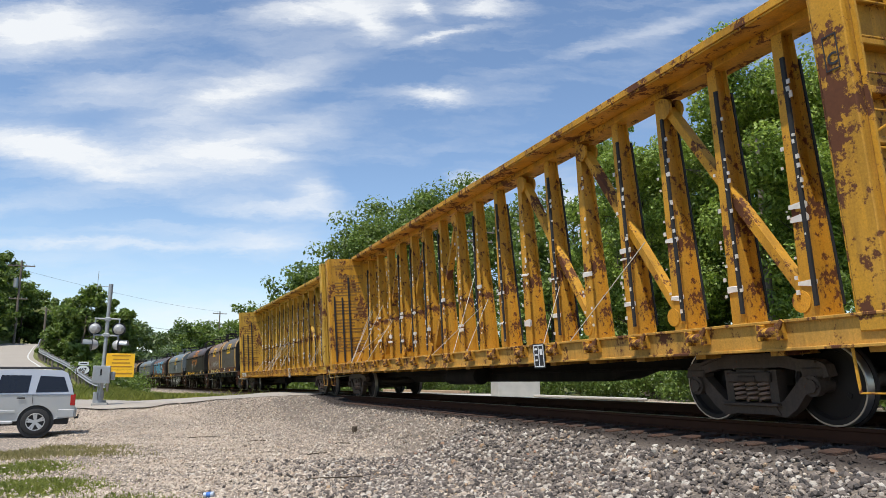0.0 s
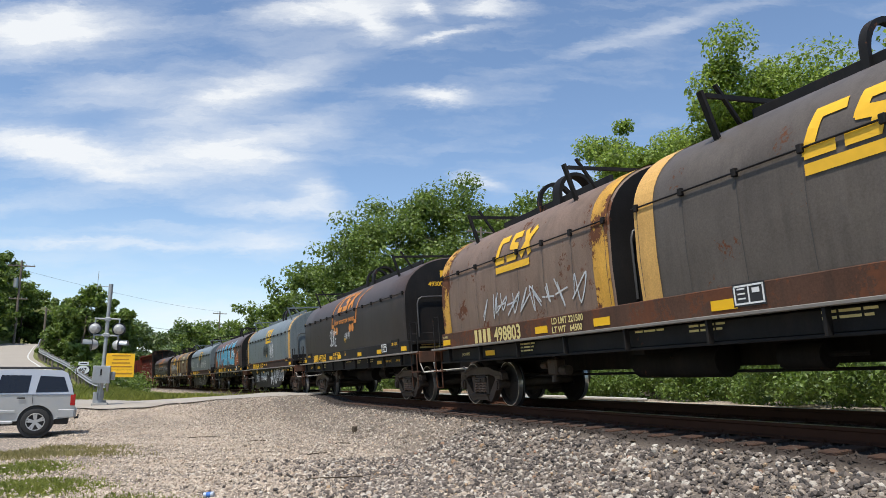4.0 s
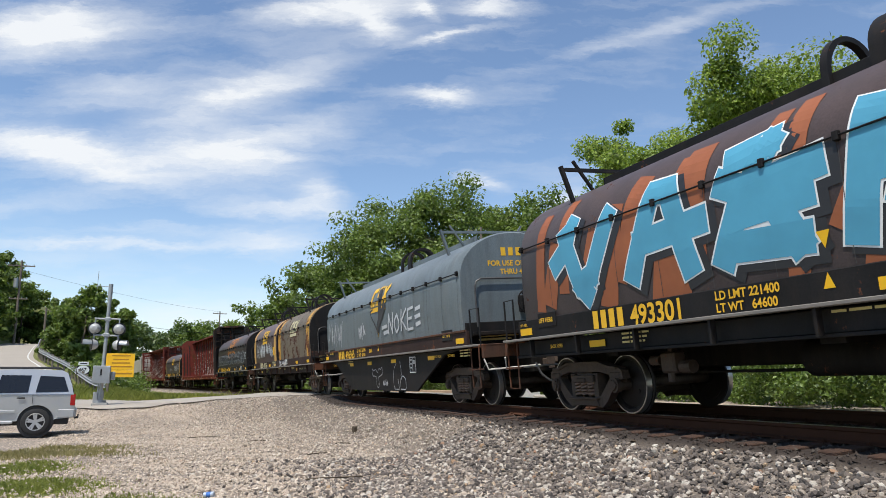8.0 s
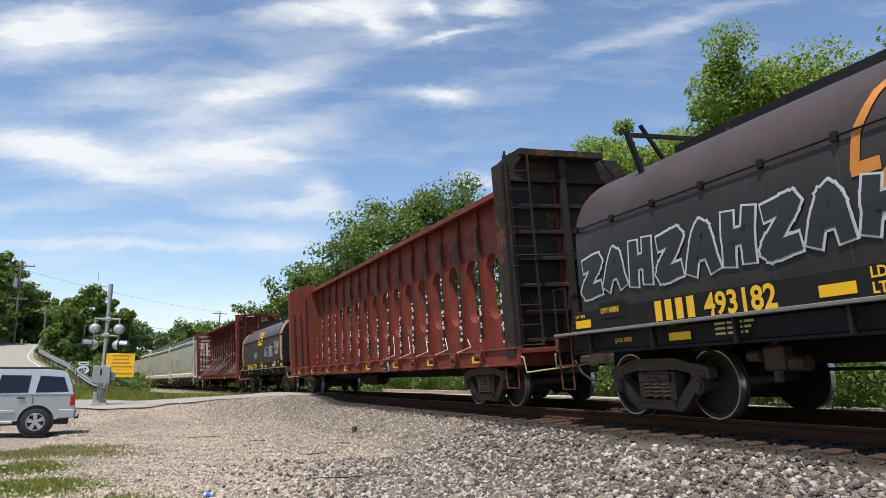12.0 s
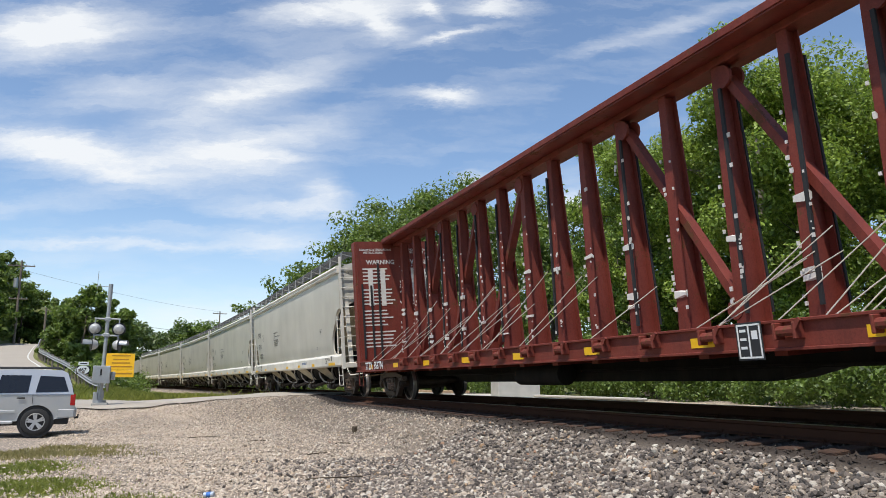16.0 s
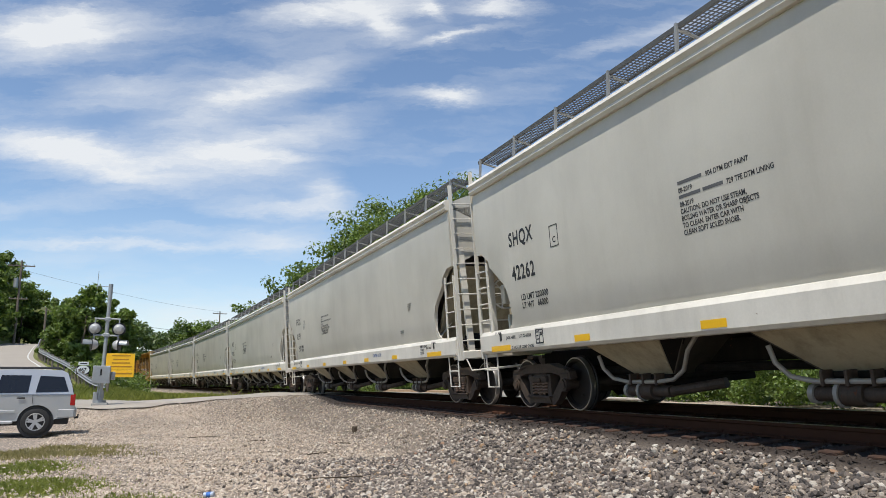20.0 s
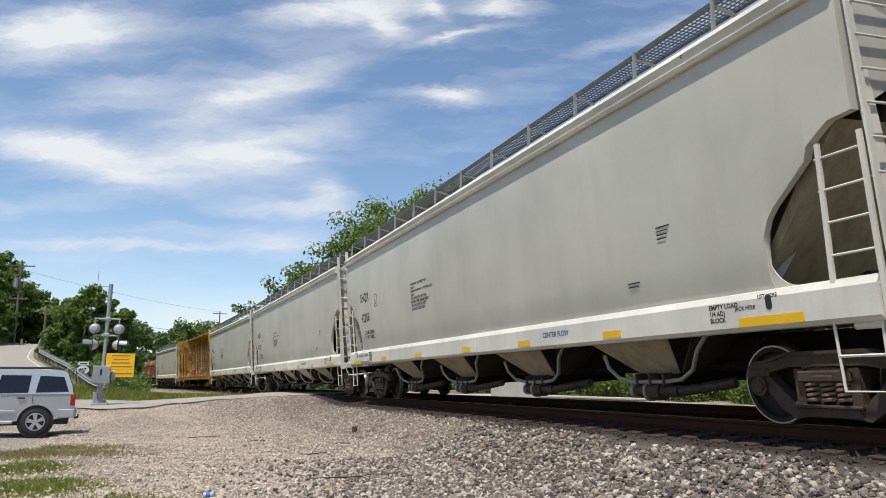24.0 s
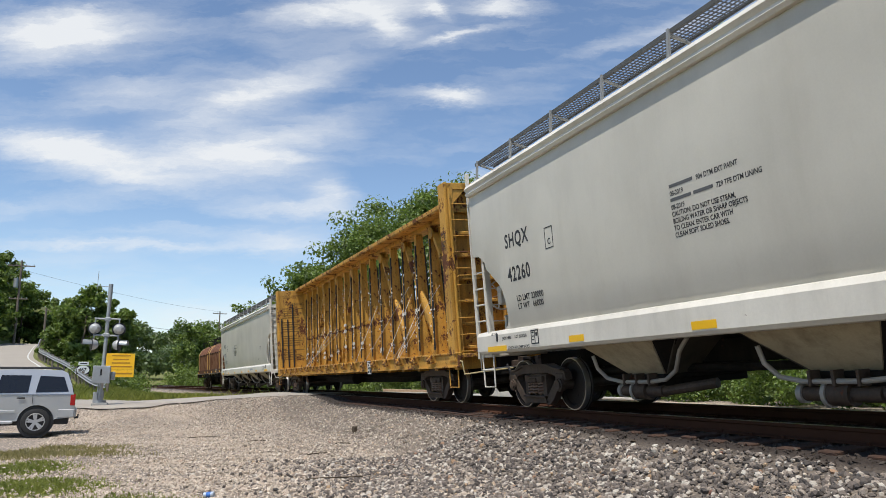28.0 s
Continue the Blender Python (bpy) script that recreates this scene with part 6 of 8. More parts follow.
class Skin:
    """Lays flat shapes on the hood: x along the car, v metres up the curved side from its foot."""

    def __init__(self, prof, lift=0.014):
        self.p = [Vector((0, y, z)) for y, z in prof]
        self.d = [0.0]
        for a, b in zip(self.p, self.p[1:]):
            self.d.append(self.d[-1] + (b - a).length)
        self.lift = lift

    def at(self, x, v, lift):
        v = min(max(v, 0.0), self.d[-1] - 1e-4)
        k = max(i for i in range(len(self.d) - 1) if self.d[i] <= v)
        f = (v - self.d[k]) / (self.d[k + 1] - self.d[k])
        q = self.p[k].lerp(self.p[k + 1], f)
        t = (self.p[k + 1] - self.p[k]).normalized()
        nrm = Vector((0, -t.z, t.y))
        q = q + nrm * lift
        return (x, q.y, q.z)

    def stroke(self, b, pts, w, lift=None, step=0.07):
        """A painted stroke of width w through points (x, v)."""
        lift = self.lift if lift is None else lift
        line = [Vector(p) for p in pts]
        base = lift
        for n, (a, c) in enumerate(zip(line, line[1:])):
            lift = base + 0.0004 * (n % 4)
            d = c - a
            ln = d.length
            if ln < 1e-5:
                continue
            d = d / ln
            nrm = Vector((-d.y, d.x)) * w / 2
            a2, c2 = a - d * w * 0.35, c + d * w * 0.35
            k = max(1, int((c2 - a2).length / step))
            vs = []
            for i in range(k + 1):
                q = a2.lerp(c2, i / k)
                for e in (q - nrm, q - nrm * 0.33, q + nrm * 0.33, q + nrm):
                    vs.append(self.at(e.x, e.y, lift))
            fs = []
            for i in range(k):
                for j in range(3):
                    fs.append((i * 4 + j, i * 4 + j + 1, i * 4 + j + 5, i * 4 + j + 4))
            b.add(vs, fs)
        return b

    def disc(self, b, x, v, r, n=16):
        vs = [self.at(x, v, self.lift)] + [self.at(x + r * math.cos(2 * math.pi * i / n), v + r * math.sin(2 * math.pi * i / n), self.lift) for i in range(n)]
        b.add(vs, [(0, 1 + i, 1 + (i + 1) % n) for i in range(n)])
        return b

    def patch(self, b, x0, x1, v0, v1, lift=None, slant=0.0, step=0.06):
        lift = self.lift if lift is None else lift
        nu, nv = max(1, int((x1 - x0) / step)), max(1, int((v1 - v0) / step))
        vs = []
        for j in range(nv + 1):
            v = v0 + (v1 - v0) * j / nv
            for i in range(nu + 1):
                vs.append(self.at(x0 + (x1 - x0) * i / nu + slant * (v - v0), v, lift))
        b.add(vs, [(j * (nu + 1) + i, j * (nu + 1) + i + 1, (j + 1) * (nu + 1) + i + 1, (j + 1) * (nu + 1) + i) for j in range(nv) for i in range(nu)])
        return b


def flat_mesh(b, name, mat, parent, label=""):
    me = b.mesh(name, mat, False, False)
    ob = new(name, me)
    ob.parent = parent
    return tagged(ob, label)


def emblem(sk, car, x, v, k, mat, bar=True):
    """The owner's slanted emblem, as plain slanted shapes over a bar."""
    b = Bld()
    for i in range(3):
        x0 = x + i * 0.62 * k
        sk.stroke(b, [(x0 + 0.50 * k, v + 0.62 * k), (x0 + 0.16 * k, v + 0.62 * k), (x0 + 0.02 * k, v + 0.12 * k), (x0 + 0.36 * k, v + 0.12 * k)] if i == 0 else
                  [(x0 + 0.52 * k, v + 0.62 * k), (x0 + 0.2 * k, v + 0.62 * k), (x0 + 0.14 * k, v + 0.38 * k), (x0 + 0.4 * k, v + 0.34 * k), (x0 + 0.33 * k, v + 0.12 * k), (x0 - 0.02 * k, v + 0.12 * k)] if i == 1 else
                  [(x0 + 0.02 * k, v + 0.12 * k), (x0 + 0.56 * k, v + 0.62 * k)], 0.17 * k)
        if i == 2:
            sk.stroke(b, [(x0 + 0.18 * k, v + 0.62 * k), (x0 + 0.38 * k, v + 0.12 * k)], 0.17 * k, sk.lift + 0.001)
    if bar:
        sk.patch(b, x - 0.05 * k, x + 1.62 * k, v - 0.17 * k, v - 0.02 * k)
    flat_mesh(b, "emblem", mat, car)


def scrawl(sk, parent, x, v, w, h, n, mat, seed, width=0.05, lift=0.011, slant=0.15, name="graffiti"):
    """A sprayed tag: a run of looped, angular letter-like strokes."""
    rnd = random.Random(seed)
    b = Bld()
    cw = w / n
    for i in range(n):
        x0 = x + i * cw
        k = rnd.randint(4, 6)
        pts = []
        for j in range(k):
            up = j % 2
            pts.append((x0 + cw * rnd.uniform(-0.15, 1.1) + slant * h * up, v + (h * rnd.uniform(0.72, 1.05) if up else h * rnd.uniform(-0.05, 0.3)), 0.0))
        line = [(p[0], p[1]) for p in smooth_line(pts, 5)]
        sk.stroke(b, line, width, lift)
        if rnd.random() < 0.45:
            sk.stroke(b, [(x0 + cw * 0.05, v + h * 0.45), (x0 + cw * 0.9, v + h * rnd.uniform(0.4, 0.62))], width, lift)
    return flat_mesh(b, name, mat, parent)


STROKES = {
    "A": [[(0, 0), (0.5, 1), (1, 0)], [(0.22, 0.4), (0.8, 0.42)]], "B": [[(0.1, 0), (0.15, 1), (0.85, 0.8), (0.2, 0.52), (0.95, 0.3), (0.1, 0)]],
    "D": [[(0.1, 0), (0.1, 1), (0.9, 0.7), (0.9, 0.3), (0.1, 0)]], "E": [[(0.95, 1), (0.1, 0.95), (0.05, 0), (0.95, 0.02)], [(0.1, 0.5), (0.75, 0.52)]],
    "G": [[(0.95, 0.85), (0.5, 1), (0.05, 0.5), (0.4, 0), (0.95, 0.2), (0.95, 0.5), (0.55, 0.48)]], "H": [[(0.1, 0), (0.1, 1)], [(0.9, 0), (0.9, 1)], [(0.1, 0.5), (0.9, 0.52)]],
    "K": [[(0.1, 0), (0.15, 1)], [(0.95, 1), (0.2, 0.5), (1, 0)]], "N": [[(0.05, 0), (0.1, 1), (0.9, 0), (0.95, 1)]], "O": [[(0.5, 1), (0.05, 0.6), (0.4, 0), (0.95, 0.4), (0.5, 1)]],
    "P": [[(0.15, 0), (0.1, 1), (0.95, 0.8), (0.15, 0.45)]], "R": [[(0.1, 0), (0.1, 1), (0.9, 0.78), (0.15, 0.48), (0.95, 0)]], "S": [[(0.95, 0.9), (0.3, 1), (0.1, 0.65), (0.9, 0.4), (0.7, 0.02), (0.05, 0.1)]],
    "T": [[(0, 0.95), (1, 1)], [(0.5, 1), (0.45, 0)]], "U": [[(0.05, 1), (0.1, 0.15), (0.5, 0), (0.9, 0.2), (0.95, 1)]], "W": [[(0, 1), (0.25, 0), (0.5, 0.7), (0.75, 0), (1, 1)]],
    "Y": [[(0, 1), (0.5, 0.5), (1, 1)], [(0.5, 0.5), (0.45, 0)]], "Z": [[(0.05, 0.95), (0.95, 1), (0.05, 0.02), (1, 0.05)]]}


def tag(sk, parent, txt, x, v, w, h, mat, seed, width=0.05, lift=0.016, core=None, gap=0.2, fill=0.7):
    """Sprayed letters drawn stroke by stroke; a core colour on top makes them outlined and swollen."""
    rnd = random.Random(seed)
    outer, inner = Bld(), Bld()
    cw = w / len(txt)
    for i, ch in enumerate(txt):
        dv, k = rnd.uniform(-0.06, 0.06) * h, rnd.uniform(0.88, 1.1)
        for st in STROKES[ch]:
            pts = []
            for a, b in zip(st, st[1:]):
                for q in (0.0, 0.33, 0.66):
                    pts.append((a[0] + (b[0] - a[0]) * q, a[1] + (b[1] - a[1]) * q))
            pts.append(st[-1])
            if (core or ch in "BDGOPRSU") and len(st) > 2:
                pts = [(p[0], p[1]) for p in smooth_line([(*p, 0.0) for p in st], 5)]
            pts = [(x + i * cw + p[0] * cw * (1 - gap) + 0.12 * h * p[1] + rnd.uniform(-0.012, 0.012), v + dv + p[1] * h * k) for p in pts]
            sk.stroke(outer, pts, width, lift)
            if core:
                sk.stroke(inner, pts, width * fill, lift + 0.005)
    flat_mesh(outer, "graffiti", mat, parent)
    if core:
        flat_mesh(inner, "graffiti_core", core, parent)


def hood(car, x0, x1, mat, prof, band=None, band_w=0.42, end_mat=None, rods=2.86, brackets=True):
    """One lift-off hood: skin with ends, stiffening rod with clamps, ridge rail and lifting brackets."""
    b = Bld()
    n = len(prof)
    xs = [x0, x0 + 0.05] + list(np.linspace(x0, x1, 9)[1:-1]) + [x1 - 0.05, x1]
    vs = []
    for x in xs:
        k = 0.985 if x in (x0, x1) else 1.0
        for y, z in prof:
            vs.append((x, y * k, 1.6 + (z - 1.6) * k))
    fs = [(i * n + j, i * n + j + 1, (i + 1) * n + j + 1, (i + 1) * n + j) for i in range(len(xs) - 1) for j in range(n - 1)]
    b.add(vs, fs)
    h = part("hood", b, mat, car)
    for x in (x0, x1):
        e = Bld()
        sgn = 1 if x == x1 else -1
        pr = [(y * 0.985, 1.6 + (z - 1.6) * 0.985) for y, z in prof]
        e.prism(pr, min(x - sgn * 0.03, x + sgn * 0.004), max(x - sgn * 0.03, x + sgn * 0.004))
        eo = part("hood_end", e, end_mat or m_black, h)
        rail = Bld().pipe([(x + sgn * 0.06, -1.1, 1.7), (x + sgn * 0.06, -1.1, 2.58), (x + sgn * 0.06, -1.06, 2.70), (x + sgn * 0.06, -0.95, 2.76), (x + sgn * 0.06, 0.95, 2.76), (x + sgn * 0.06, 1.06, 2.70), (x + sgn * 0.06, 1.1, 2.58), (x + sgn * 0.06, 1.1, 1.7)], 0.020, 7)
        part("end_handrail", rail, m_rail_grey, h)
    sk = Skin(prof)
    if band:
        for a in (x0 + 0.03, x1 - 0.03 - band_w):
            q = Bld()
            sk.patch(q, a, a + band_w, 0.0, sk.d[-1], 0.009, 0.0, 0.06)
            flat_mesh(q, "end_band", band, h, "bright band painted round the end")
    v_rod = 1.28
    rod = Bld()
    for side in (0, 1):
        vv = v_rod if side == 0 else sk.d[-1] - v_rod
        rod.tube(sk.at(x0, vv, 0.03), sk.at(x1, vv, 0.03), 0.012, 6)
        k = max(2, int((x1 - x0) / 0.95))
        for i in range(k + 1):
            x = x0 + 0.1 + (x1 - x0 - 0.2) * i / k
            c = Vector(sk.at(x, vv, 0.025))
            rod.box(c.x - 0.035, c.x + 0.035, c.y - 0.03, c.y + 0.03, c.z - 0.05, c.z + 0.05, 0.008)
    part("stiffening_rod", rod, m_black, h)
    seam = Bld()
    for i in range(k + 1):
        x = x0 + 0.1 + (x1 - x0 - 0.2) * i / k
        sk.patch(seam, x - 0.005, x + 0.005, 0.02, v_rod, 0.012)
    tagged(flat_mesh(seam, "panel_seam", m_seam, h), kind="stuff")
    if brackets:
        z1 = max(z for _, z in prof)
        fit = mat if mat is m_greyhood else m_black
        for sy in (-1, 1):
            part("ridge_rail", Bld().box(x0 + 1.3, x1 - 1.3, sy * 0.32 - 0.035, sy * 0.32 + 0.035, z1 - 0.05, z1 + 0.13, 0.006), fit, h)
        zf = min(prof, key=lambda p: abs(p[0] + 1.02))[1]
        for x in (x0 + 1.35, x1 - 1.35):
            bar = part("stacking_bracket", Bld().beam((x, -1.16, z1 + 0.24), (x, 1.16, z1 + 0.24), 0.05, 0.06), fit, h, "steel stacking bracket across the hood")
            for sy in (-1, 1):
                part("bracket_leg", Bld().beam((x, sy * 1.02, zf - 0.05), (x - 0.02, sy * 1.22, z1 + 0.30), 0.05, 0.085, (1, 0, 0)), fit, bar)
                part("bracket_strut", Bld().beam((x, sy * 0.62, z1 - 0.12), (x, sy * 0.98, z1 + 0.40), 0.04, 0.055, (1, 0, 0)), fit, bar)
                part("foot_plate", Bld().box(x - 0.11, x + 0.11, sy * 1.02 - 0.07, sy * 1.02 + 0.07, zf - 0.07, zf + 0.01, 0.01), fit, bar)
        # stacking loops at the middle
        xm = (x0 + x1) / 2
        for dx in (-0.35, 0.35):
            lp, arc = Bld(), []
            for t in np.linspace(0, math.pi, 15):
                arc.append((math.cos(t), 0.20 + 0.42 * math.sin(t)))
            arc = [(1.0, -0.06)] + arc + [(-1.0, -0.06)]
            wd, vs = (0.05 if dx < 0 else 0.13), []
            for c, zz in arc:
                for r, e in ((0.42, 0.0), (0.355, -0.065)):
                    vs += [(xm + dx - wd, c * r, z1 + zz + (e if zz > 0 else 0)), (xm + dx + wd, c * r, z1 + zz + (e if zz > 0 else 0))]
            fs = []
            for i in range(len(arc) - 1):
                k = i * 4
                fs += [(k, k + 1, k + 5, k + 4), (k + 2, k + 6, k + 7, k + 3), (k, k + 4, k + 6, k + 2), (k + 1, k + 3, k + 7, k + 5)]
            part("lifting_loop", lp.add(vs, fs), m_black, h)
    return h, sk


def coil_deck(car, H, mat, deep=False, sill_mat=None, z_top=1.62):
    """Under-frame of a coil car."""
    s = sill_mat or mat
    for sy in (-1, 1):
        b = Bld().box(-H + 0.7, H - 0.7, sy * 1.44 - 0.04, sy * 1.44 + 0.04, 1.30, z_top, 0.01)
        part("side_sill", b, s, car)
        part("sill_flange", Bld().box(-H + 0.2, H - 0.2, sy * 1.46 - 0.12, sy * 1.46 + 0.12, 1.265, 1.31, 0.008), m_edge, car, "dusty pale grey edge of the side sill")
        if deep:
            d = Bld().plate([(-H + 1.1, 1.25), (H - 1.1, 1.25), (H - 2.1, 1.16), (H - 4.1, 0.30), (-H + 4.1, 0.30), (-H + 2.1, 1.16)], sy * 1.40 - 0.03, sy * 1.40 + 0.03)
            part("fishbelly_sill", d, mat, car)
        else:
            d = Bld().box(-H + 0.5, H - 0.5, sy * 1.38 - 0.03, sy * 1.38 + 0.03, 1.0, 1.25, 0.01).box(-H + 0.5, H - 0.5, sy * 1.38 - 0.10, sy * 1.38 + 0.05, 0.96, 1.0, 0.006)
            part("lower_sill", d, mat, car)
            for i in range(9):
                x = -H + 1.2 + i * (2 * H - 2.4) / 8
                part("sill_stiffener", Bld().plate([(x - 0.02, 0.98), (x + 0.02, 0.98), (x + 0.02, 1.3), (x - 0.02, 1.3)], sy * 1.49 - 0.06, sy * 1.49 + 0.02), mat, car)
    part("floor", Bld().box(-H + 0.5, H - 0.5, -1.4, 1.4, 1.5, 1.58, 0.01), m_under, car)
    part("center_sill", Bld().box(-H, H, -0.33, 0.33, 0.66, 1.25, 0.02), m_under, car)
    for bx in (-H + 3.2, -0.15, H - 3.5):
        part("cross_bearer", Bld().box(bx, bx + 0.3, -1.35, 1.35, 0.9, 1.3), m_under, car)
    for k in (-1, 1):
        part("end_platform", Bld().box(min(k * (H - 0.75), k * H), max(k * (H - 0.75), k * H), -1.45, 1.45, 1.24, 1.30, 0.008).box(min(k * (H - 0.08), k * H), max(k * (H - 0.08), k * H), -1.45, 1.45, 1.02, 1.3, 0.01), m_brownsill, car)
        for sy in (-1, 1):
            hr = Bld().pipe([(k * (H - 0.1), sy * 1.44, 1.25), (k * (H - 0.1), sy * 1.44, 2.05), (k * (H - 0.5), sy * 1.46, 2.05), (k * (H - 0.5), sy * 1.46, 1.25)], 0.018, 6)
            part("grab_rail", hr, m_black, car)
            stirrup(car, k * (H - 0.35), sy * 1.47, m_brownsill, 0.4, 0.42, 1.25)
            part("step", Bld().box(min(k * (H - 0.6), k * (H - 0.12)), max(k * (H - 0.6), k * (H - 0.12)), sy * 1.40, sy * 1.40 + 0.12 * sy, 0.78, 0.81), m_brownsill, car)
        part("uncoupling_lever", Bld().pipe([(k * (H + 0.02), -1.45, 1.0), (k * (H + 0.10), -1.4, 0.78), (k * (H + 0.10), -0.2, 0.80)], 0.018, 6), m_strap, car, "pale uncoupling lever")
    part("brake_valve", Bld().box(-3.15, -2.85, -1.02, -0.80, 0.62, 0.92, 0.03).tube((-2.82, -0.9, 0.70), (-2.6, -0.9, 0.70), 0.09, 10).tube((-3.2, -0.95, 0.80), (-3.4, -0.95, 0.80), 0.07, 10).box(-3.05, -2.95, -0.95, -0.85, 0.9, 1.1).tube((-2.95, -1.0, 0.62), (-2.95, -1.0, 0.50), 0.05, 8), m_truck, car)
    part("brake_cylinder", Bld().tube((2.0, -0.75, 0.78), (2.6, -0.75, 0.78), 0.16, 12).tube((2.6, -0.75, 0.78), (3.1, -0.75, 0.78), 0.03, 6), m_under, car)
    part("air_reservoir", Bld().tube((-0.9, -0.6, 0.75), (0.9, -0.6, 0.75), 0.22, 14), m_under, car)
    part("brake_rod", Bld().tube((-H + 2, -0.45, 0.6), (H - 2, -0.45, 0.6), 0.022, 6), m_under, car)


def car_marks(car, x, z, number, mat, size=0.30, y=-1.488):
    """Owner's mark as four plain blocks, then the number."""
    b = Bld()
    w = size * 0.36
    for i in range(4):
        b.box(x + i * (w + 0.075), x + i * (w + 0.075) + w, y - 0.002, y, z, z + size * 0.72)
        b.f.pop()
    part("owner_mark", b, mat, car)
    lettering(number, mat, car, x + 4 * (w + 0.075) + 0.1, y - 0.002, z, size)


def slogan(sk, hood_ob, x):
    """Slogan, bracket and dots under the big emblem."""
    lettering("How tomorrow moves", m_orangeletter, hood_ob, x - 0.38, -1.478, 2.55, 0.27)
    b = Bld()
    sk.stroke(b, [(x + 0.03, 2.0), (x - 0.28, 1.86), (x - 0.55, 1.6), (x - 0.74, 1.25), (x - 0.80, 0.92)], 0.10)
    sk.stroke(b, [(x - 0.80, 0.90), (x - 0.58, 0.90)], 0.13)
    sk.stroke(b, [(x + 3.1, 2.0), (x + 2.80, 1.86), (x + 2.55, 1.6), (x + 2.40, 1.25), (x + 2.34, 0.92)], 0.10)
    sk.stroke(b, [(x + 2.14, 0.90), (x + 2.34, 0.90)], 0.13)
    for dx in (-0.44, -0.11, 1.61, 1.93):
        sk.disc(b, x + dx, 0.71, 0.14)
    flat_mesh(b, "slogan_border", m_orangeletter, hood_ob)


def coil_car(label, number, hoods, hood_mats, band=None, deep=False, half=5.2, H=7.15, body=None, sill=None, end_mats=None, marks_mat=None, band_w=0.42, emblem_mat=None, marks_x=None, weights=("221500", "64500"), ld_dx=3.15, emblem_x=None):
    car = tagged(new("coil_steel_car"), label, "railcar", "cars of the freight train")
    body = body or m_black
    coil_deck(car, H, body, deep, sill)
    prof = hood_profile()
    skins = []
    for i, (x0, x1) in enumerate(hoods):
        hd, sk = hood(car, x0, x1, hood_mats[i], prof, band[i] if band else None, band_w, (end_mats or [m_black] * 9)[i])
        skins.append((hd, sk))
        if emblem_mat and i < 9:
            em = emblem_mat[i] if isinstance(emblem_mat, list) else emblem_mat
            big = emblem_mat is m_orangeletter
            emblem(sk, hd, emblem_x[i] if emblem_x else (x0 + x1) / 2 - (0.75 if big else 0.4), 1.30 if big else 1.12, 1.10 if big else 0.85 if len(hoods) == 1 else 0.82, em, not big)
            if big:
                slogan(sk, hd, emblem_x[i] if emblem_x else (x0 + x1) / 2 - 0.75)
    mm = marks_mat or m_gold
    mx = marks_x if marks_x is not None else -H + 2.3
    if number:
        car_marks(car, mx, 1.325, number, mm, 0.37)
        lettering("LD LMT " + weights[0] + "\nLT WT   " + weights[1], mm, car, mx + ld_dx, -1.490, 1.485, 0.145)
        lettering("RETAINING VALVE", mm, car, H - 3.0, -1.43 if not deep else -1.435, 1.10, 0.085)
        lettering("JACK HERE", mm, car, -H + 1.7, -1.43 if not deep else -1.435, 1.10, 0.08)
        lettering("LIFT HERE", mm, car, -H + 0.78, -1.487, 1.52, 0.06)
        lettering("JACK HERE", mm, car, H - 1.9, -1.43 if not deep else -1.435, 1.10, 0.08)
    fine = Bld()
    yy = -1.432 if not deep else -1.437
    for sx, rows_ in ((-3.4, 2), (H - 1.2, 3)) if deep else ((-3.4, 3), (1.2, 2), (H - 4.6, 2), (0.1, 1)):
        for r in range(rows_):
            for w0, w1 in ((0.0, 0.17), (0.2, 0.44), (0.47, 0.62 - 0.05 * r)):
                fine.box(sx + w0, sx + w1, yy - 0.002, yy, 1.20 - r * 0.06, 1.228 - r * 0.06)
    part("small_stencil", fine, m_goldfade, car)
    for sx in (-3.2, -1.15, 1.15, 4.0) if deep else (-H + 2.9, H - 3.6):
        part("reflector", Bld().box(sx, sx + 0.42, yy - 0.004, yy, 1.06, 1.16), m_reflector, car)
    reflectors(car, [-H + 0.98, H - 1.05] if deep else [-H + 0.98] + ([mx + 2.78] if ld_dx > 3 else []) + [-0.6 if ld_dx > 3 else 0.9, 1.9, H - 3.2, H - 1.05], -1.486, 1.42, 0.42, 0.12)
    if deep:
        data_panel(car, 2.9, -1.440, 0.98, 0.46, 0.40)
        for sy in (-1, 1):
            part("sill_lip", Bld().box(-H + 0.75, H - 0.75, sy * 1.475 - 0.03, sy * 1.475 + 0.03, 1.60, 1.645, 0.006), m_brownsill, car, "rusted brown lip under the hood")
    else:
        data_panel(car, 4.45 if H < 7.5 else 2.3, -1.49, 1.50, 0.44, 0.22)
    if number and H < 7.5:
        for e in (-1, 1):
            pl = part("lift_plate", Bld().box(e * 5.4 - 0.30, e * 5.4 + 0.30, -1.492, -1.47, 1.46, 1.70, 0.006), body, car)
            lettering("LIFT HERE", mm, pl, e * 5.4 - 0.26, -1.494, 1.54, 0.105)
        warn = Bld().add([(0.10, -1.486, 1.44), (0.24, -1.486, 1.44), (0.17, -1.486, 1.60)], [(0, 1, 2)])
        sk = skins[0][1]
        warn.add([sk.at(0.17, 0.22, 0.014), sk.at(0.25, 0.40, 0.014), sk.at(0.09, 0.40, 0.014)], [(0, 1, 2)])
        flat_mesh(warn, "alignment_mark", m_reflector, car, "yellow alignment triangles")
    x1 = hoods[-1][1]
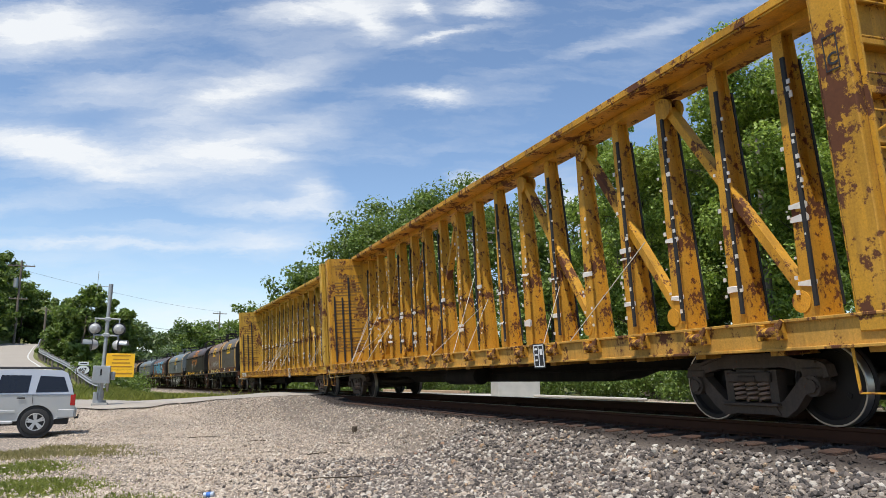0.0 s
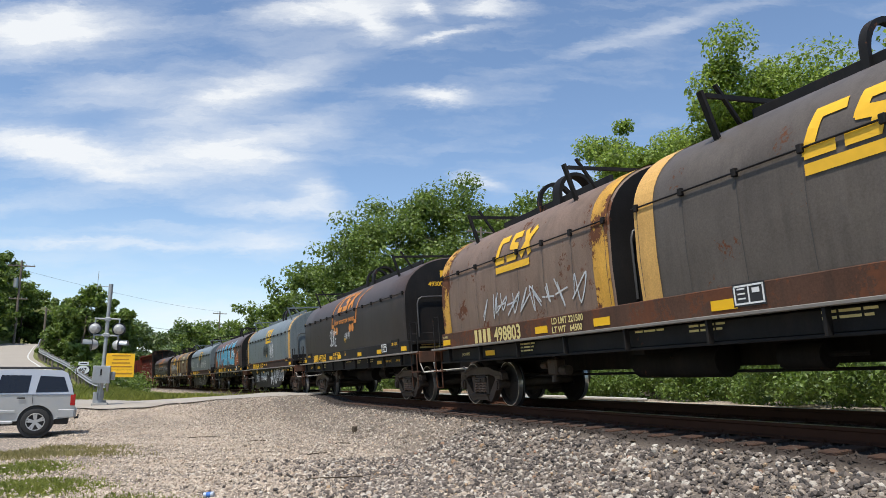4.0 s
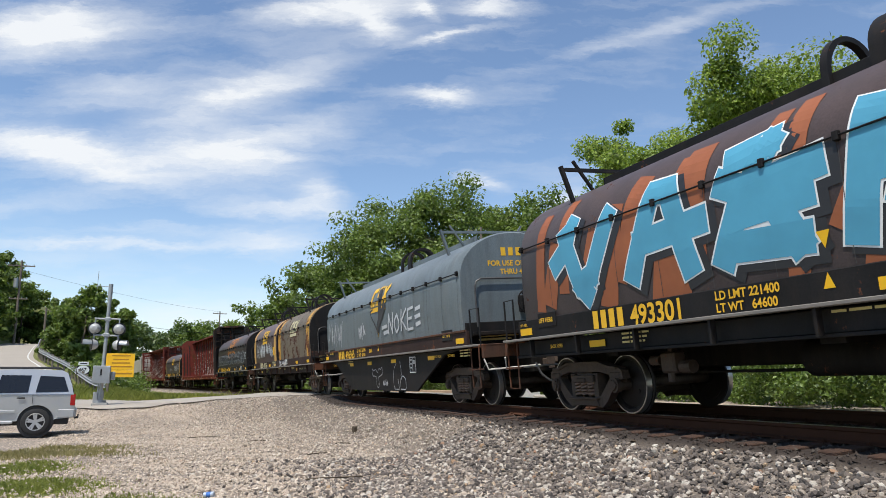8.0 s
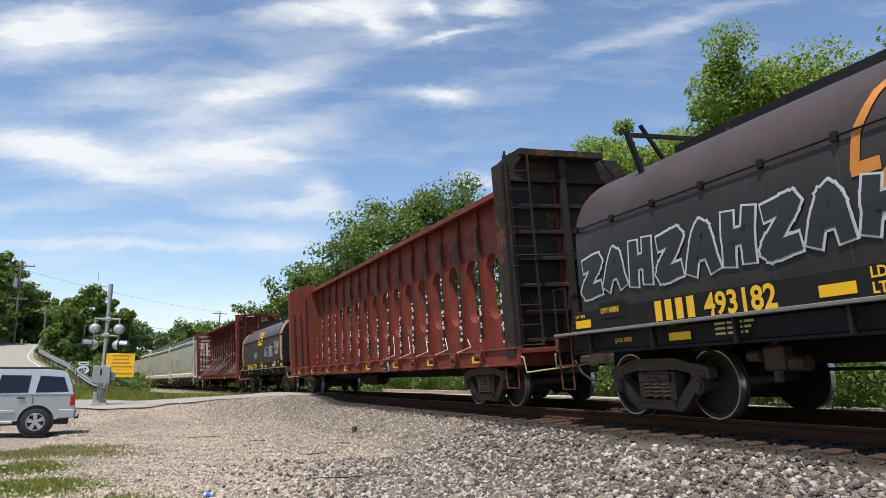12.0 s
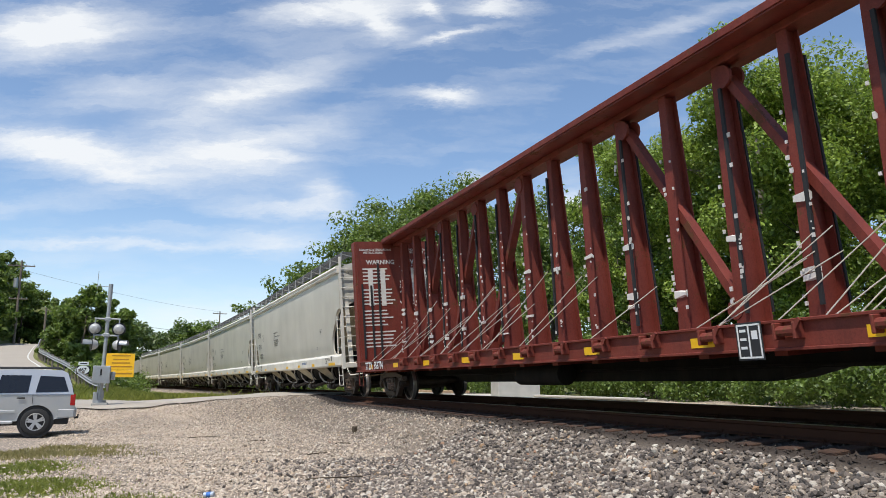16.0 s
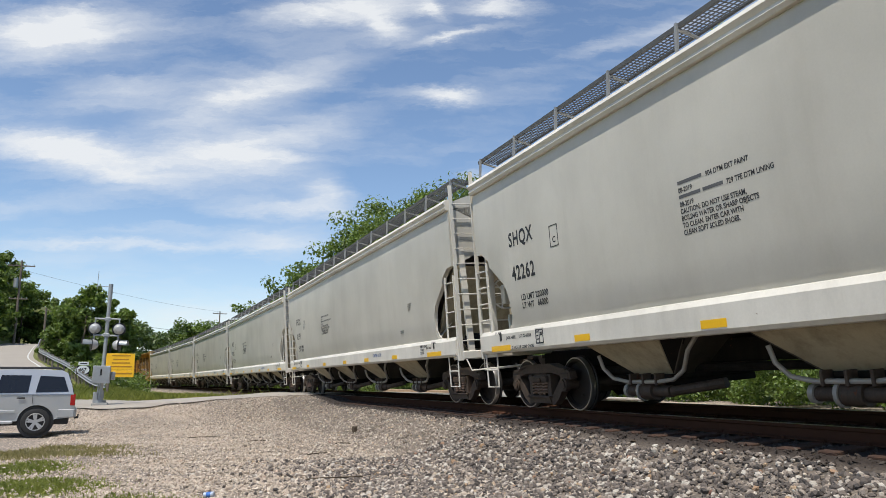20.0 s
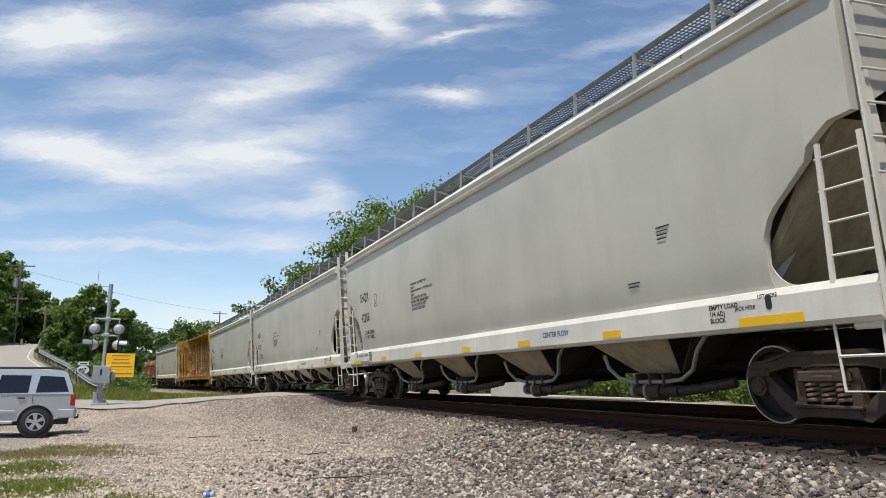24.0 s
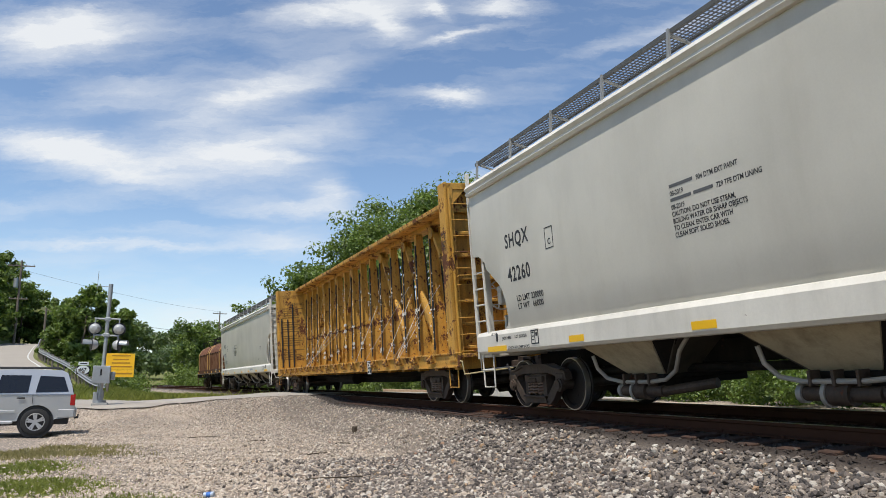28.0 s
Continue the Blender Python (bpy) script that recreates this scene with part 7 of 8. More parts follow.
    if number:
        plate = part("end_plate", Bld().box(x1 + 0.03, x1 + 0.06, -1.40, 1.40, 1.30, 1.80, 0.008), body, car)
        lettering(number, mm, plate, 0, 0, 0, 0.17, m=pose(x1 + 0.063, 0.62, 1.66, 90, 0, 90))
        for y0, rows_ in ((-1.1, 3), (0.12, 4)):
            for r in range(rows_):
                part("stencil_line", Bld().box(x1 + 0.06, x1 + 0.063, y0 + 0.04 * (r % 2), y0 + (0.85, 0.98, 0.80, 0.62)[r], 1.545 - r * 0.075, 1.59 - r * 0.075), m_goldfade, plate)
    brake_wheel(car, x1 + 0.30, 0.1, 2.2, m_black, 1)
    add_couplers(car, H)
    add_trucks(car, half)
    return car, skins


# ---- beside the crossing ----
def flat_poly(b, pts, yfun, thick):
    """An xz polygon whose y follows its height, given a thickness."""
    n = len(pts)
    vs = [(x, yfun(z), z) for x, z in pts] + [(x, yfun(z) + thick, z) for x, z in pts]
    b.add(vs, [(i, (i + 1) % n, n + (i + 1) % n, n + i) for i in range(n)] + [tuple(range(n))[::-1], tuple(range(n, 2 * n))])
    return b


def sport_utility():
    """Silver family four-by-four, nose to the left of the yard, parked on the gravel."""
    car = tagged(new("suv"), "silver four-door sport utility car parked on gravel", "car")
    a = Mat("silver car paint")
    a.put("Base Color", a.mix(a.noise(3, 4), (0.43, 0.435, 0.44), (0.49, 0.495, 0.50)))
    a.put("Metallic", 0.42)
    a.put("Roughness", 0.32)
    a.put("Coat Weight", 0.5)
    silver = a.m
    glass = plain("tinted car glass", (0.012, 0.013, 0.016), 0.08, 0.0, 0.1, 3, 0)
    trim = plain("black plastic trim", (0.02, 0.02, 0.021), 0.6)
    red = plain("red tail lamp lens", (0.35, 0.012, 0.012), 0.2)
    tyre = plain("tyre rubber", (0.022, 0.022, 0.022), 0.8)
    alloy = plain("alloy wheel", (0.55, 0.55, 0.56), 0.35, 0.8)

    def arch(cx, r, n=12):
        return [(cx + r * math.cos(t), 0.37 + r * math.sin(t)) for t in np.linspace(math.pi - 0.08, 0.08, n)]

    # nose towards +x here
    low = [(-1.15, 0.46), (-0.46, 0.44)] + arch(0, 0.455) + [(0.48, 0.40), (2.46, 0.40)] + arch(2.94, 0.455) + [(3.45, 0.42), (3.86, 0.46), (3.92, 0.74), (3.80, 0.98), (2.35, 1.13), (-1.12, 1.12), (-1.20, 0.98), (-1.22, 0.72)]
    shell = Bld()
    n = len(low)
    rows = []
    for y, k in ((-0.935, 0.975), (-0.955, 1.0), (0.955, 1.0), (0.935, 0.975)):
        rows.append([(1.35 + (x - 1.35) * (0.992 if k < 1 else 1.0), y if z > 0.5 else y * 0.985, 0.75 + (z - 0.75) * k) for x, z in low])
    shell.add(sum(rows, []), [(r * n + i, r * n + (i + 1) % n, (r + 1) * n + (i + 1) % n, (r + 1) * n + i) for r in range(3) for i in range(n)] + [tuple(range(n))[::-1], tuple(range(3 * n, 4 * n))])
    part("body", shell, silver, car)

    def tumble(z):
        return 0.945 - 0.20 * max(0, (z - 1.10)) / 0.68

    cab = [(-1.13, 1.10), (-1.02, 1.40), (-0.84, 1.70), (-0.62, 1.785), (0.4, 1.815), (1.2, 1.79), (1.52, 1.72), (2.42, 1.10)]
    g = Bld()
    m = len(cab)
    g.add([(x, -tumble(z), z) for x, z in cab] + [(x, tumble(z), z) for x, z in cab], [(i, (i + 1) % m, m + (i + 1) % m, m + i) for i in range(m)] + [tuple(range(m))[::-1], tuple(range(m, 2 * m))])
    cabin = part("cabin", g, silver, car)
    for pts in ([(-0.93, 1.19), (-0.70, 1.60), (-0.02, 1.63), (0.06, 1.17)], [(0.24, 1.17), (0.20, 1.64), (0.92, 1.65), (1.02, 1.16)], [(1.14, 1.16), (1.06, 1.65), (1.44, 1.62), (2.12, 1.15)]):
        for sy in (-1, 1):
            w = Bld()
            flat_poly(w, pts, lambda z, s=sy: s * (tumble(z) + 0.002), sy * 0.008)
            part("side_window", w, glass, cabin, "dark tinted window")
    part("rear_window", Bld().hexa([(-1.125, -0.74, 1.18), (-1.125, 0.74, 1.18), (-1.09, 0.74, 1.18), (-1.09, -0.74, 1.18), (-0.90, -0.66, 1.66), (-0.90, 0.66, 1.66), (-0.86, 0.66, 1.66), (-0.86, -0.66, 1.66)]), glass, cabin)
    part("windscreen", Bld().hexa([(1.60, -0.70, 1.70), (1.60, 0.70, 1.70), (1.55, 0.70, 1.68), (1.55, -0.70, 1.68), (2.40, -0.82, 1.14), (2.40, 0.82, 1.14), (2.34, 0.82, 1.12), (2.34, -0.82, 1.12)]), glass, cabin)
    for sy in (-1, 1):
        rk = Bld().pipe([(-0.62, sy * 0.62, 1.80), (-0.5, sy * 0.62, 1.86), (1.1, sy * 0.62, 1.86), (1.25, sy * 0.62, 1.80)], 0.022, 7)
        part("roof_rail", rk, trim, car)
        part("tail_lamp", Bld().box(-1.215, -1.02, sy * 0.865 - 0.10, sy * 0.865 + 0.10, 0.80, 1.10, 0.02), red, car, "red tail lamp")
        part("door_handle", Bld().box(0.30, 0.50, sy * 0.962 - 0.012, sy * 0.962 + 0.012, 1.00, 1.045, 0.008), trim, car)
        part("rub_strip", Bld().box(0.52, 2.44, sy * 0.96 - 0.012, sy * 0.96 + 0.012, 0.62, 0.70, 0.008), silver, car)
        for dx, dz in ((0.11, 0.85), (1.06, 0.45)):
            part("door_seam", Bld().box(dx, dx + 0.012, sy * 0.9575 - 0.002, sy * 0.9575 + 0.002, dz, 1.12), trim, car)
        part("running_board", Bld().box(0.55, 2.42, sy * 0.93 - 0.08, sy * 0.93 + 0.06, 0.33, 0.40, 0.015), silver, car)
        part("mirror", Bld().box(1.95, 2.1, sy * 1.03 - 0.09, sy * 1.03 + 0.09, 1.12, 1.28, 0.03), silver, car)
    part("rear_bumper", Bld().box(-1.30, -1.10, -0.93, 0.93, 0.47, 0.72, 0.04).box(-1.2, -0.55, -0.952, -0.90, 0.47, 0.70, 0.02).box(-1.2, -0.55, 0.90, 0.952, 0.47, 0.70, 0.02), silver, car)
    part("tow_hitch", Bld().box(-1.40, -1.2, -0.06, 0.06, 0.40, 0.47, 0.01).tube((-1.37, 0, 0.46), (-1.37, 0, 0.53), 0.028, 8), trim, car)
    part("front_bumper", Bld().box(3.80, 3.98, -0.92, 0.92, 0.42, 0.70, 0.05), silver, car)
    part("underbody", Bld().box(-1.0, 3.7, -0.80, 0.80, 0.28, 0.48, 0.03), trim, car)
    for wx in (0, 2.94):
        part("wheel_well", Bld().tube((wx, -0.90, 0.37), (wx, 0.90, 0.37), 0.45, 18), trim, car)
    ty, rm = Bld(), Bld()
    prof = [(-0.12, 0.235), (-0.125, 0.30), (-0.105, 0.355), (-0.07, 0.37), (0.07, 0.37), (0.105, 0.355), (0.12, 0.30), (0.12, 0.235)]
    k = 28
    vs = [(math.cos(2 * math.pi * i / k) * r, y, math.sin(2 * math.pi * i / k) * r) for i in range(k) for y, r in prof]
    q = len(prof)
    ty.add(vs, [(i * q + j, i * q + (j + 1) % q, ((i + 1) % k) * q + (j + 1) % q, ((i + 1) % k) * q + j) for i in range(k) for j in range(q)])
    for i in range(5):
        for e in (-0.16, 0.16):
            t = i * 1.2566 + 0.4
            rm.beam((math.cos(t + e * 0.9) * 0.06, -0.105, math.sin(t + e * 0.9) * 0.06), (math.cos(t + e) * 0.225, -0.11, math.sin(t + e) * 0.225), 0.05, 0.03, (0, 1, 0))
    rm.tube((0, -0.118, 0), (0, -0.08, 0), 0.065, 14)
    ring = [(math.cos(t) * 0.228, -0.112, math.sin(t) * 0.228) for t in np.linspace(0, 2 * math.pi, 25)]
    rm.pipe(ring, 0.014, 6)
    tm, rmm = ty.mesh("tyre", tyre), rm.mesh("rim", alloy)
    disc = Bld().tube((0, -0.06, 0), (0, -0.02, 0), 0.22, 18).mesh("brake_disc", trim)
    for x in (0, 2.94):
        for sy in (-1, 1):
            w = shared("wheel", tm, car, pose(x, sy * 0.845, 0.37, 0, 0, 0 if sy < 0 else 180))
            shared("rim", rmm, w)
            shared("brake_disc", disc, w)
    # the nose points to -x: turn half round
    # short rear overhang
    for ob in car.children_recursive:
        if ob.name.split(".")[0] in ("wheel", "rim", "brake_disc"):
            continue
        for v in ob.data.vertices:
            if v.co.x < -0.46:
                v.co.x = -0.46 + (v.co.x + 0.46) * 0.65
    car.matrix_basis = pose(-3.08, 22.6, max(float(v) for v in terrain(np.array([-3.0, -3.0, -5.9, -5.9]), np.array([21.8, 23.4, 21.5, 23.2]))), 0, 0, 185.5) @ Matrix.Scale(0.94, 4)
    return car


sport_utility()

m_alu = plain("weathered aluminium", (0.36, 0.37, 0.37), 0.5, 0.55, 0.2, 4)
m_wood_pole = plain("grey pole wood", (0.17, 0.14, 0.11), 0.9, 0, 0.3, 5)


def ground_z(x, y):
    return float(terrain(np.array([float(x)]), np.array([float(y)]))[0])


def crossing_signal():
    """Flashing-light mast at the level crossing, seen from its back."""
    x, y = -2.0, 28.9
    z = ground_z(x, y)
    s = tagged(new("crossing_signal"), "grey railway crossing signal mast with round lamps", "signal")
    s.matrix_basis = pose(x, y, z, 0, 0.7, 0)
    part("foundation", Bld().box(-0.26, 0.26, -0.26, 0.26, -0.3, 0.12, 0.02), plain("cast concrete", (0.33, 0.32, 0.30), 0.9), s)
    part("base_casting", Bld().tube((0, 0, 0.10), (0, 0, 0.20), 0.20, 14).tube((0, 0, 0.2), (0, 0, 0.55), 0.11, 12).box(-0.24, -0.08, -0.1, 0.1, 0.12, 0.5, 0.02), m_alu, s)
    part("mast", Bld().tube((0, 0, 0.3), (0.0, 0, 4.36), 0.065, 12).tube((0.0, 0, 3.82), (0.0, 0, 4.4), 0.078, 12), m_alu, s)
    part("control_box", Bld().box(-0.30, 0.27, -0.42, -0.06, 0.80, 1.42, 0.02), m_alu, s)
    part("box_latch", Bld().box(-0.05, 0.0, -0.44, -0.42, 1.08, 1.30, 0.006), m_black, s)
    part("junction_box", Bld().box(0.27, 0.42, -0.2, 0.1, 0.92, 1.22, 0.03), m_alu, s)
    hood = plain("lamp housing grey", (0.30, 0.31, 0.31), 0.4, 0.5)
    lens = plain("lamp back dome", (0.42, 0.42, 0.41), 0.5, 0.3)
    black = plain("lamp background black", (0.02, 0.02, 0.02), 0.6)
    for zc, ang, kind in ((2.84, 0, 0), (2.26, 104, 1)):
        arm = part("cross_arm", Bld().tube((-0.43, 0, zc + (0.28 if kind == 0 else 0.26)), (0.43, 0, zc + (0.28 if kind == 0 else 0.26)), 0.032, 8).box(-0.1, 0.1, -0.09, 0.09, zc + 0.2, zc + 0.34, 0.02).tube((-0.40, 0, zc + 0.28), (-0.40, 0, zc + 0.12), 0.026, 8).tube((0.40, 0, zc + 0.28), (0.40, 0, zc + 0.12), 0.026, 8), m_alu, s)
        for k in (-1, 1):
            lamp = Bld()
            n = 18
            pr = [(0.0, -0.17), (0.09, -0.155), (0.15, -0.10), (0.185, 0.0), (0.19, 0.06), (0.0, 0.06)]
            vs = [(math.cos(2 * math.pi * i / n) * r, d, math.sin(2 * math.pi * i / n) * r) for i in range(n) for r, d in pr]
            q = len(pr)
            lamp.add(vs, [(i * q + j, i * q + j + 1, ((i + 1) % n) * q + j + 1, ((i + 1) % n) * q + j) for i in range(n) for j in range(q - 1)])
            o = part("lamp", lamp, lens, arm)
            at = pose(k * 0.40, 0, zc - 0.08, 0, 0, -k * ang)
            o.matrix_local = at
            bk = Bld().tube((0, 0.06, 0), (0, 0.075, 0), 0.24, 24)
            ob = part("backing_disc", bk, black, arm)
            ob.matrix_local = at
            vis = Bld()
            vs = []
            for i in range(11):
                t = math.pi * i / 10
                vs += [(math.cos(t) * 0.17, 0.07, math.sin(t) * 0.17), (math.cos(t) * 0.17, 0.36, math.sin(t) * 0.17 + 0.0)]
            vis.add(vs, [(2 * i, 2 * i + 1, 2 * i + 3, 2 * i + 2) for i in range(10)])
            ov = part("visor", vis, hood, arm)
            ov.matrix_local = at
    part("whip_aerial", Bld().tube((-0.02, 0, 4.3), (-0.45, 0, 4.32), 0.014, 6).tube((-0.45, 0, 4.2), (-0.45, 0, 4.85), 0.010, 6), m_alu, s)
    part("cable_conduit", Bld().pipe([(-0.1, -0.07, 0.4), (-0.1, -0.07, 1.0)], 0.022, 6), m_alu, s)


crossing_signal()


def road_signs():
    yellow = plain("yellow sign face", (0.86, 0.47, 0.012), 0.45, 0, 0.06, 3, 0)
    for_bars = plain("faded sign lettering", (0.42, 0.20, 0.01), 0.6, 0, 0.1, 8, 0)
    x, y = -1.60, 34.6
    s = tagged(new("road_sign"), "yellow rectangular warning sign on a thin post", "sign")
    s.location = (x, y, ground_z(x, y))
    part("post", Bld().beam((0.36, 0.03, -0.2), (0.36, 0.03, 2.2), 0.05, 0.05), m_alu, s)
    part("post", Bld().beam((-0.62, 0.03, -0.2), (-0.62, 0.03, 2.2), 0.05, 0.05), m_alu, s)
    z0 = 1.10
    part("sign_panel", Bld().box(-0.68, 0.46, -0.012, 0.0, z0 + 0.32, z0 + 1.02, 0.004), yellow, s)
    part("sign_panel", Bld().box(-0.68, 0.46, -0.014, 0.0, z0, z0 + 0.30, 0.004), yellow, s)
    for i, (l, r) in enumerate(((-0.46, 0.30), (-0.40, 0.22), (-0.44, 0.28), (-0.50, 0.36))):
        part("sign_line", Bld().box(l, r, -0.018, -0.013, z0 + 0.90 - i * 0.155, z0 + 0.945 - i * 0.155), for_bars, s)
    part("sign_line", Bld().box(-0.52, 0.40, -0.020, -0.015, z0 + 0.12, z0 + 0.19), for_bars, s)
    x, y = -4.28, 47.0
    s = tagged(new("route_sign"), "small white route shield sign on a post", "sign")
    s.location = (x, y, 0.68)
    white = plain("white sign face", (0.68, 0.69, 0.68), 0.5, 0, 0.08, 5, 0)
    part("post", Bld().beam((0, 0.03, -0.9), (0, 0.03, 1.9), 0.05, 0.05), m_alu, s)
    part("sign_panel", Bld().box(-0.27, 0.27, -0.012, 0, 1.78, 1.98, 0.004), white, s)
    pts = [(0.33 * math.cos(t), 1.52 + 0.24 * math.sin(t)) for t in np.linspace(0, 2 * math.pi, 20, endpoint=False)]
    part("backing", Bld().plate([(-0.34, 1.26), (0.34, 1.26), (0.34, 1.75), (-0.34, 1.75)], -0.010, 0), m_ink, s, "black square sign backing")
    part("shield", Bld().plate([(x_, z_) for x_, z_ in pts], -0.016, -0.009), white, s)
    part("sign_lines", Bld().box(-0.18, 0.18, -0.016, -0.012, 1.85, 1.91), m_ink, s)
    lettering("467", m_ink, s, -0.24, -0.02, 1.43, 0.28)


road_signs()


def guard_rail():
    """W-beam barrier along the outer edge of the climbing road."""
    g = tagged(new("guard_rail"), "galvanised steel guard rail curving along the uphill road", "barrier")
    line = [p for p in ROAD_LINE if p[0] < -6.2 and 39.5 < p[1] < 96]
    pts = []
    for i, p in enumerate(line):
        d = line[min(i + 1, len(line) - 1)][:2] - line[max(i - 1, 0)][:2]
        d = d / np.hypot(*d)
        nrm = np.array([d[1], -d[0]])
        pts.append(Vector((*(p[:2] + nrm * (np.interp(p[1], [h[0] for h in HALF_WIDTH], [h[1] for h in HALF_WIDTH]) + 0.25)), p[2])))
    prof = [(0.0, 0.40), (0.05, 0.44), (0.05, 0.50), (0.0, 0.55), (0.05, 0.60), (0.05, 0.66), (0.0, 0.70)]
    vs, fs = [], []
    for i, p in enumerate(pts):
        d = (pts[min(i + 1, len(pts) - 1)] - pts[max(i - 1, 0)]).normalized()
        nrm = Vector((d.y, -d.x, 0))
        for o, z in prof:
            vs.append(p + nrm * o + Vector((0, 0, z + 0.1)))
        for o, z in reversed(prof):
            vs.append(p + nrm * (o - 0.012) + Vector((0, 0, z + 0.1)))
    m = 2 * len(prof)
    for i in range(len(pts) - 1):
        for k in range(m):
            fs.append((i * m + k, i * m + (k + 1) % m, (i + 1) * m + (k + 1) % m, (i + 1) * m + k))
    part("beam", Bld().add(vs, fs), m_alu, g)
    for p in pts[::3]:
        z = ground_z(p.x + 0.1, p.y)
        part("post", Bld().box(p.x + 0.06, p.x + 0.18, p.y - 0.07, p.y + 0.07, z - 0.3, p.z + 0.82, 0.01), m_wood_pole, g)


guard_rail()


def utility_pole(x, y, h, arms, label="weathered wooden utility pole with cross-arm", lean=0.0):
    p = tagged(new("utility_pole"), label, "utility pole")
    p.location = (x, y, ground_z(x, y))
    part("pole", Bld().tube((0, 0, -0.5), (lean, 0, h), 0.15, 10, 0.10), m_wood_pole, p)
    for z, w in arms:
        part("cross_arm", Bld().box(-w, w, -0.06, 0.06, z - 0.06, z + 0.06, 0.01), m_wood_pole, p)
        for k in (-0.9, -0.35, 0.35, 0.9):
            part("insulator", Bld().tube((k * w, 0, z + 0.05), (k * w, 0, z + 0.19), 0.045, 8), m_alu, p)
    return p


def wire(a, b, sag, r=0.012):
    pts = []
    a, b = Vector(a), Vector(b)
    for i in range(17):
        t = i / 16
        q = a.lerp(b, t)
        q.z -= sag * 4 * t * (1 - t)
        pts.append(q)
    w = Bld().pipe(pts, r, 5)
    ob = w.done("overhead_wire", m_rubber)
    return tagged(ob, "dark overhead wire strung between poles", "wire", "overhead wires")


z1 = ground_z(-14.9, 88.0)
utility_pole(-14.9, 88.0, 14.6 - z1, [(14.0 - z1, 1.3), (10.4 - z1, 0.9)])
part("transformer", Bld().tube((-0.35, -0.1, 11.6 - z1), (-0.35, -0.1, 12.6 - z1), 0.24, 12), m_alu, bpy.data.objects["utility_pole"])
utility_pole(-12.2, 88.5, 9.6 - ground_z(-12.2, 88.5), [])
utility_pole(23.5, 52.0, 13.4, [(13.0, 1.2), (12.2, 1.0)], "wooden utility pole among the trees")
utility_pole(20.6, 20.0, 9.9, [(9.6, 0.9)], "pale wooden pole standing among the trees")
utility_pole(9.2, 136.0, 13.6, [(13.2, 1.2)], "wooden utility pole beyond the far trees")
wire((-14.9, 88.0, 13.6), (9.2, 136.0, 14.2), 0.5, 0.012)
wire((-12.2, 88.5, 9.3), (9.2, 136.0, 10.2), 0.4, 0.025)


# ---- beyond the track ----
def far_side():
    conc = plain("weathered concrete", (0.42, 0.41, 0.38), 0.9, 0, 0.22, 2.5, 0.5)
    lot = plain("pale dusty pavement", (0.47, 0.44, 0.39), 0.9, 0, 0.2, 1.2, 0.4)
    vs, fs = [], []
    ss = np.linspace(21, 52, 46)
    for i, s in enumerate(ss):
        for o in (-3.4, -4.5, -5.6, -6.7):
            c, th = line_at(s)
            xx, yy = c.x - o * math.cos(th), c.y - o * math.sin(th)
            vs.append((xx, yy, ground_z(xx, yy) + 0.03))
    for i in range(len(ss) - 1):
        for k in range(3):
            fs.append((i * 4 + k, i * 4 + k + 1, (i + 1) * 4 + k + 1, (i + 1) * 4 + k))
    me = bpy.data.meshes.new("pavement")
    me.from_pydata(vs, [], fs)
    me.materials.append(lot)
    tagged(new("pavement", me), "pale dusty lane on the far side of the track", "pavement", kind="structure")
    # a block of concrete, a low wall and stacked rails
    x, y = 12.75, 25.2
    blk = tagged(new("concrete_block"), "weathered grey concrete abutment block", "block")
    blk.location = (x, y, ground_z(x, y))
    blk.rotation_euler.z = radians(-6)
    part("block", Bld().box(-0.85, 0.85, -0.45, 0.45, -0.2, 1.02, 0.03), conc, blk)
    low = tagged(new("low_wall"), "low concrete wall stepping down from the block", "wall")
    low.location = (13.0, 20.9, ground_z(13.0, 20.9))
    low.rotation_euler.z = radians(-92)
    part("wall", Bld().box(-3.2, 3.4, -0.12, 0.12, -0.3, 0.14, 0.02), conc, low)
    part("coping", Bld().box(-3.25, 3.45, -0.17, 0.17, 0.14, 0.21, 0.015), lot, low)
    rails = tagged(new("stacked_rails"), "long rusty rails stacked on the far shoulder", "rails")
    rails.location = (13.2, 37.5, ground_z(13.2, 37.5))
    rails.rotation_euler.z = radians(93)
    for i in range(3):
        part("rail", Bld().box(-6, 6 - i * 0.6, -0.05 + 0.22 * i, 0.05 + 0.22 * i - 0.02, 0.02, 0.17, 0.015), plain("pale rusted steel", (0.36, 0.25, 0.16), 0.85, 0, 0.3), rails)
    fence = tagged(new("low_guard_rail"), "pale guard rail beyond the track", "barrier")
    for i in range(6):
        xx, yy = 15.6 + i * 0.15, 29.0 + i * 2.0
        z = ground_z(xx, yy)
        part("post", Bld().box(xx - 0.06, xx + 0.06, yy - 0.06, yy + 0.06, z - 0.2, z + 0.62, 0.01), m_wood_pole, fence)
    part("beam", Bld().beam((15.55, 28.4, ground_z(15.6, 29) + 0.5), (16.4, 39.6, ground_z(16.4, 39) + 0.5), 0.05, 0.26), plain("yellowed galvanised beam", (0.46, 0.42, 0.30), 0.6, 0.2), fence)


far_side()


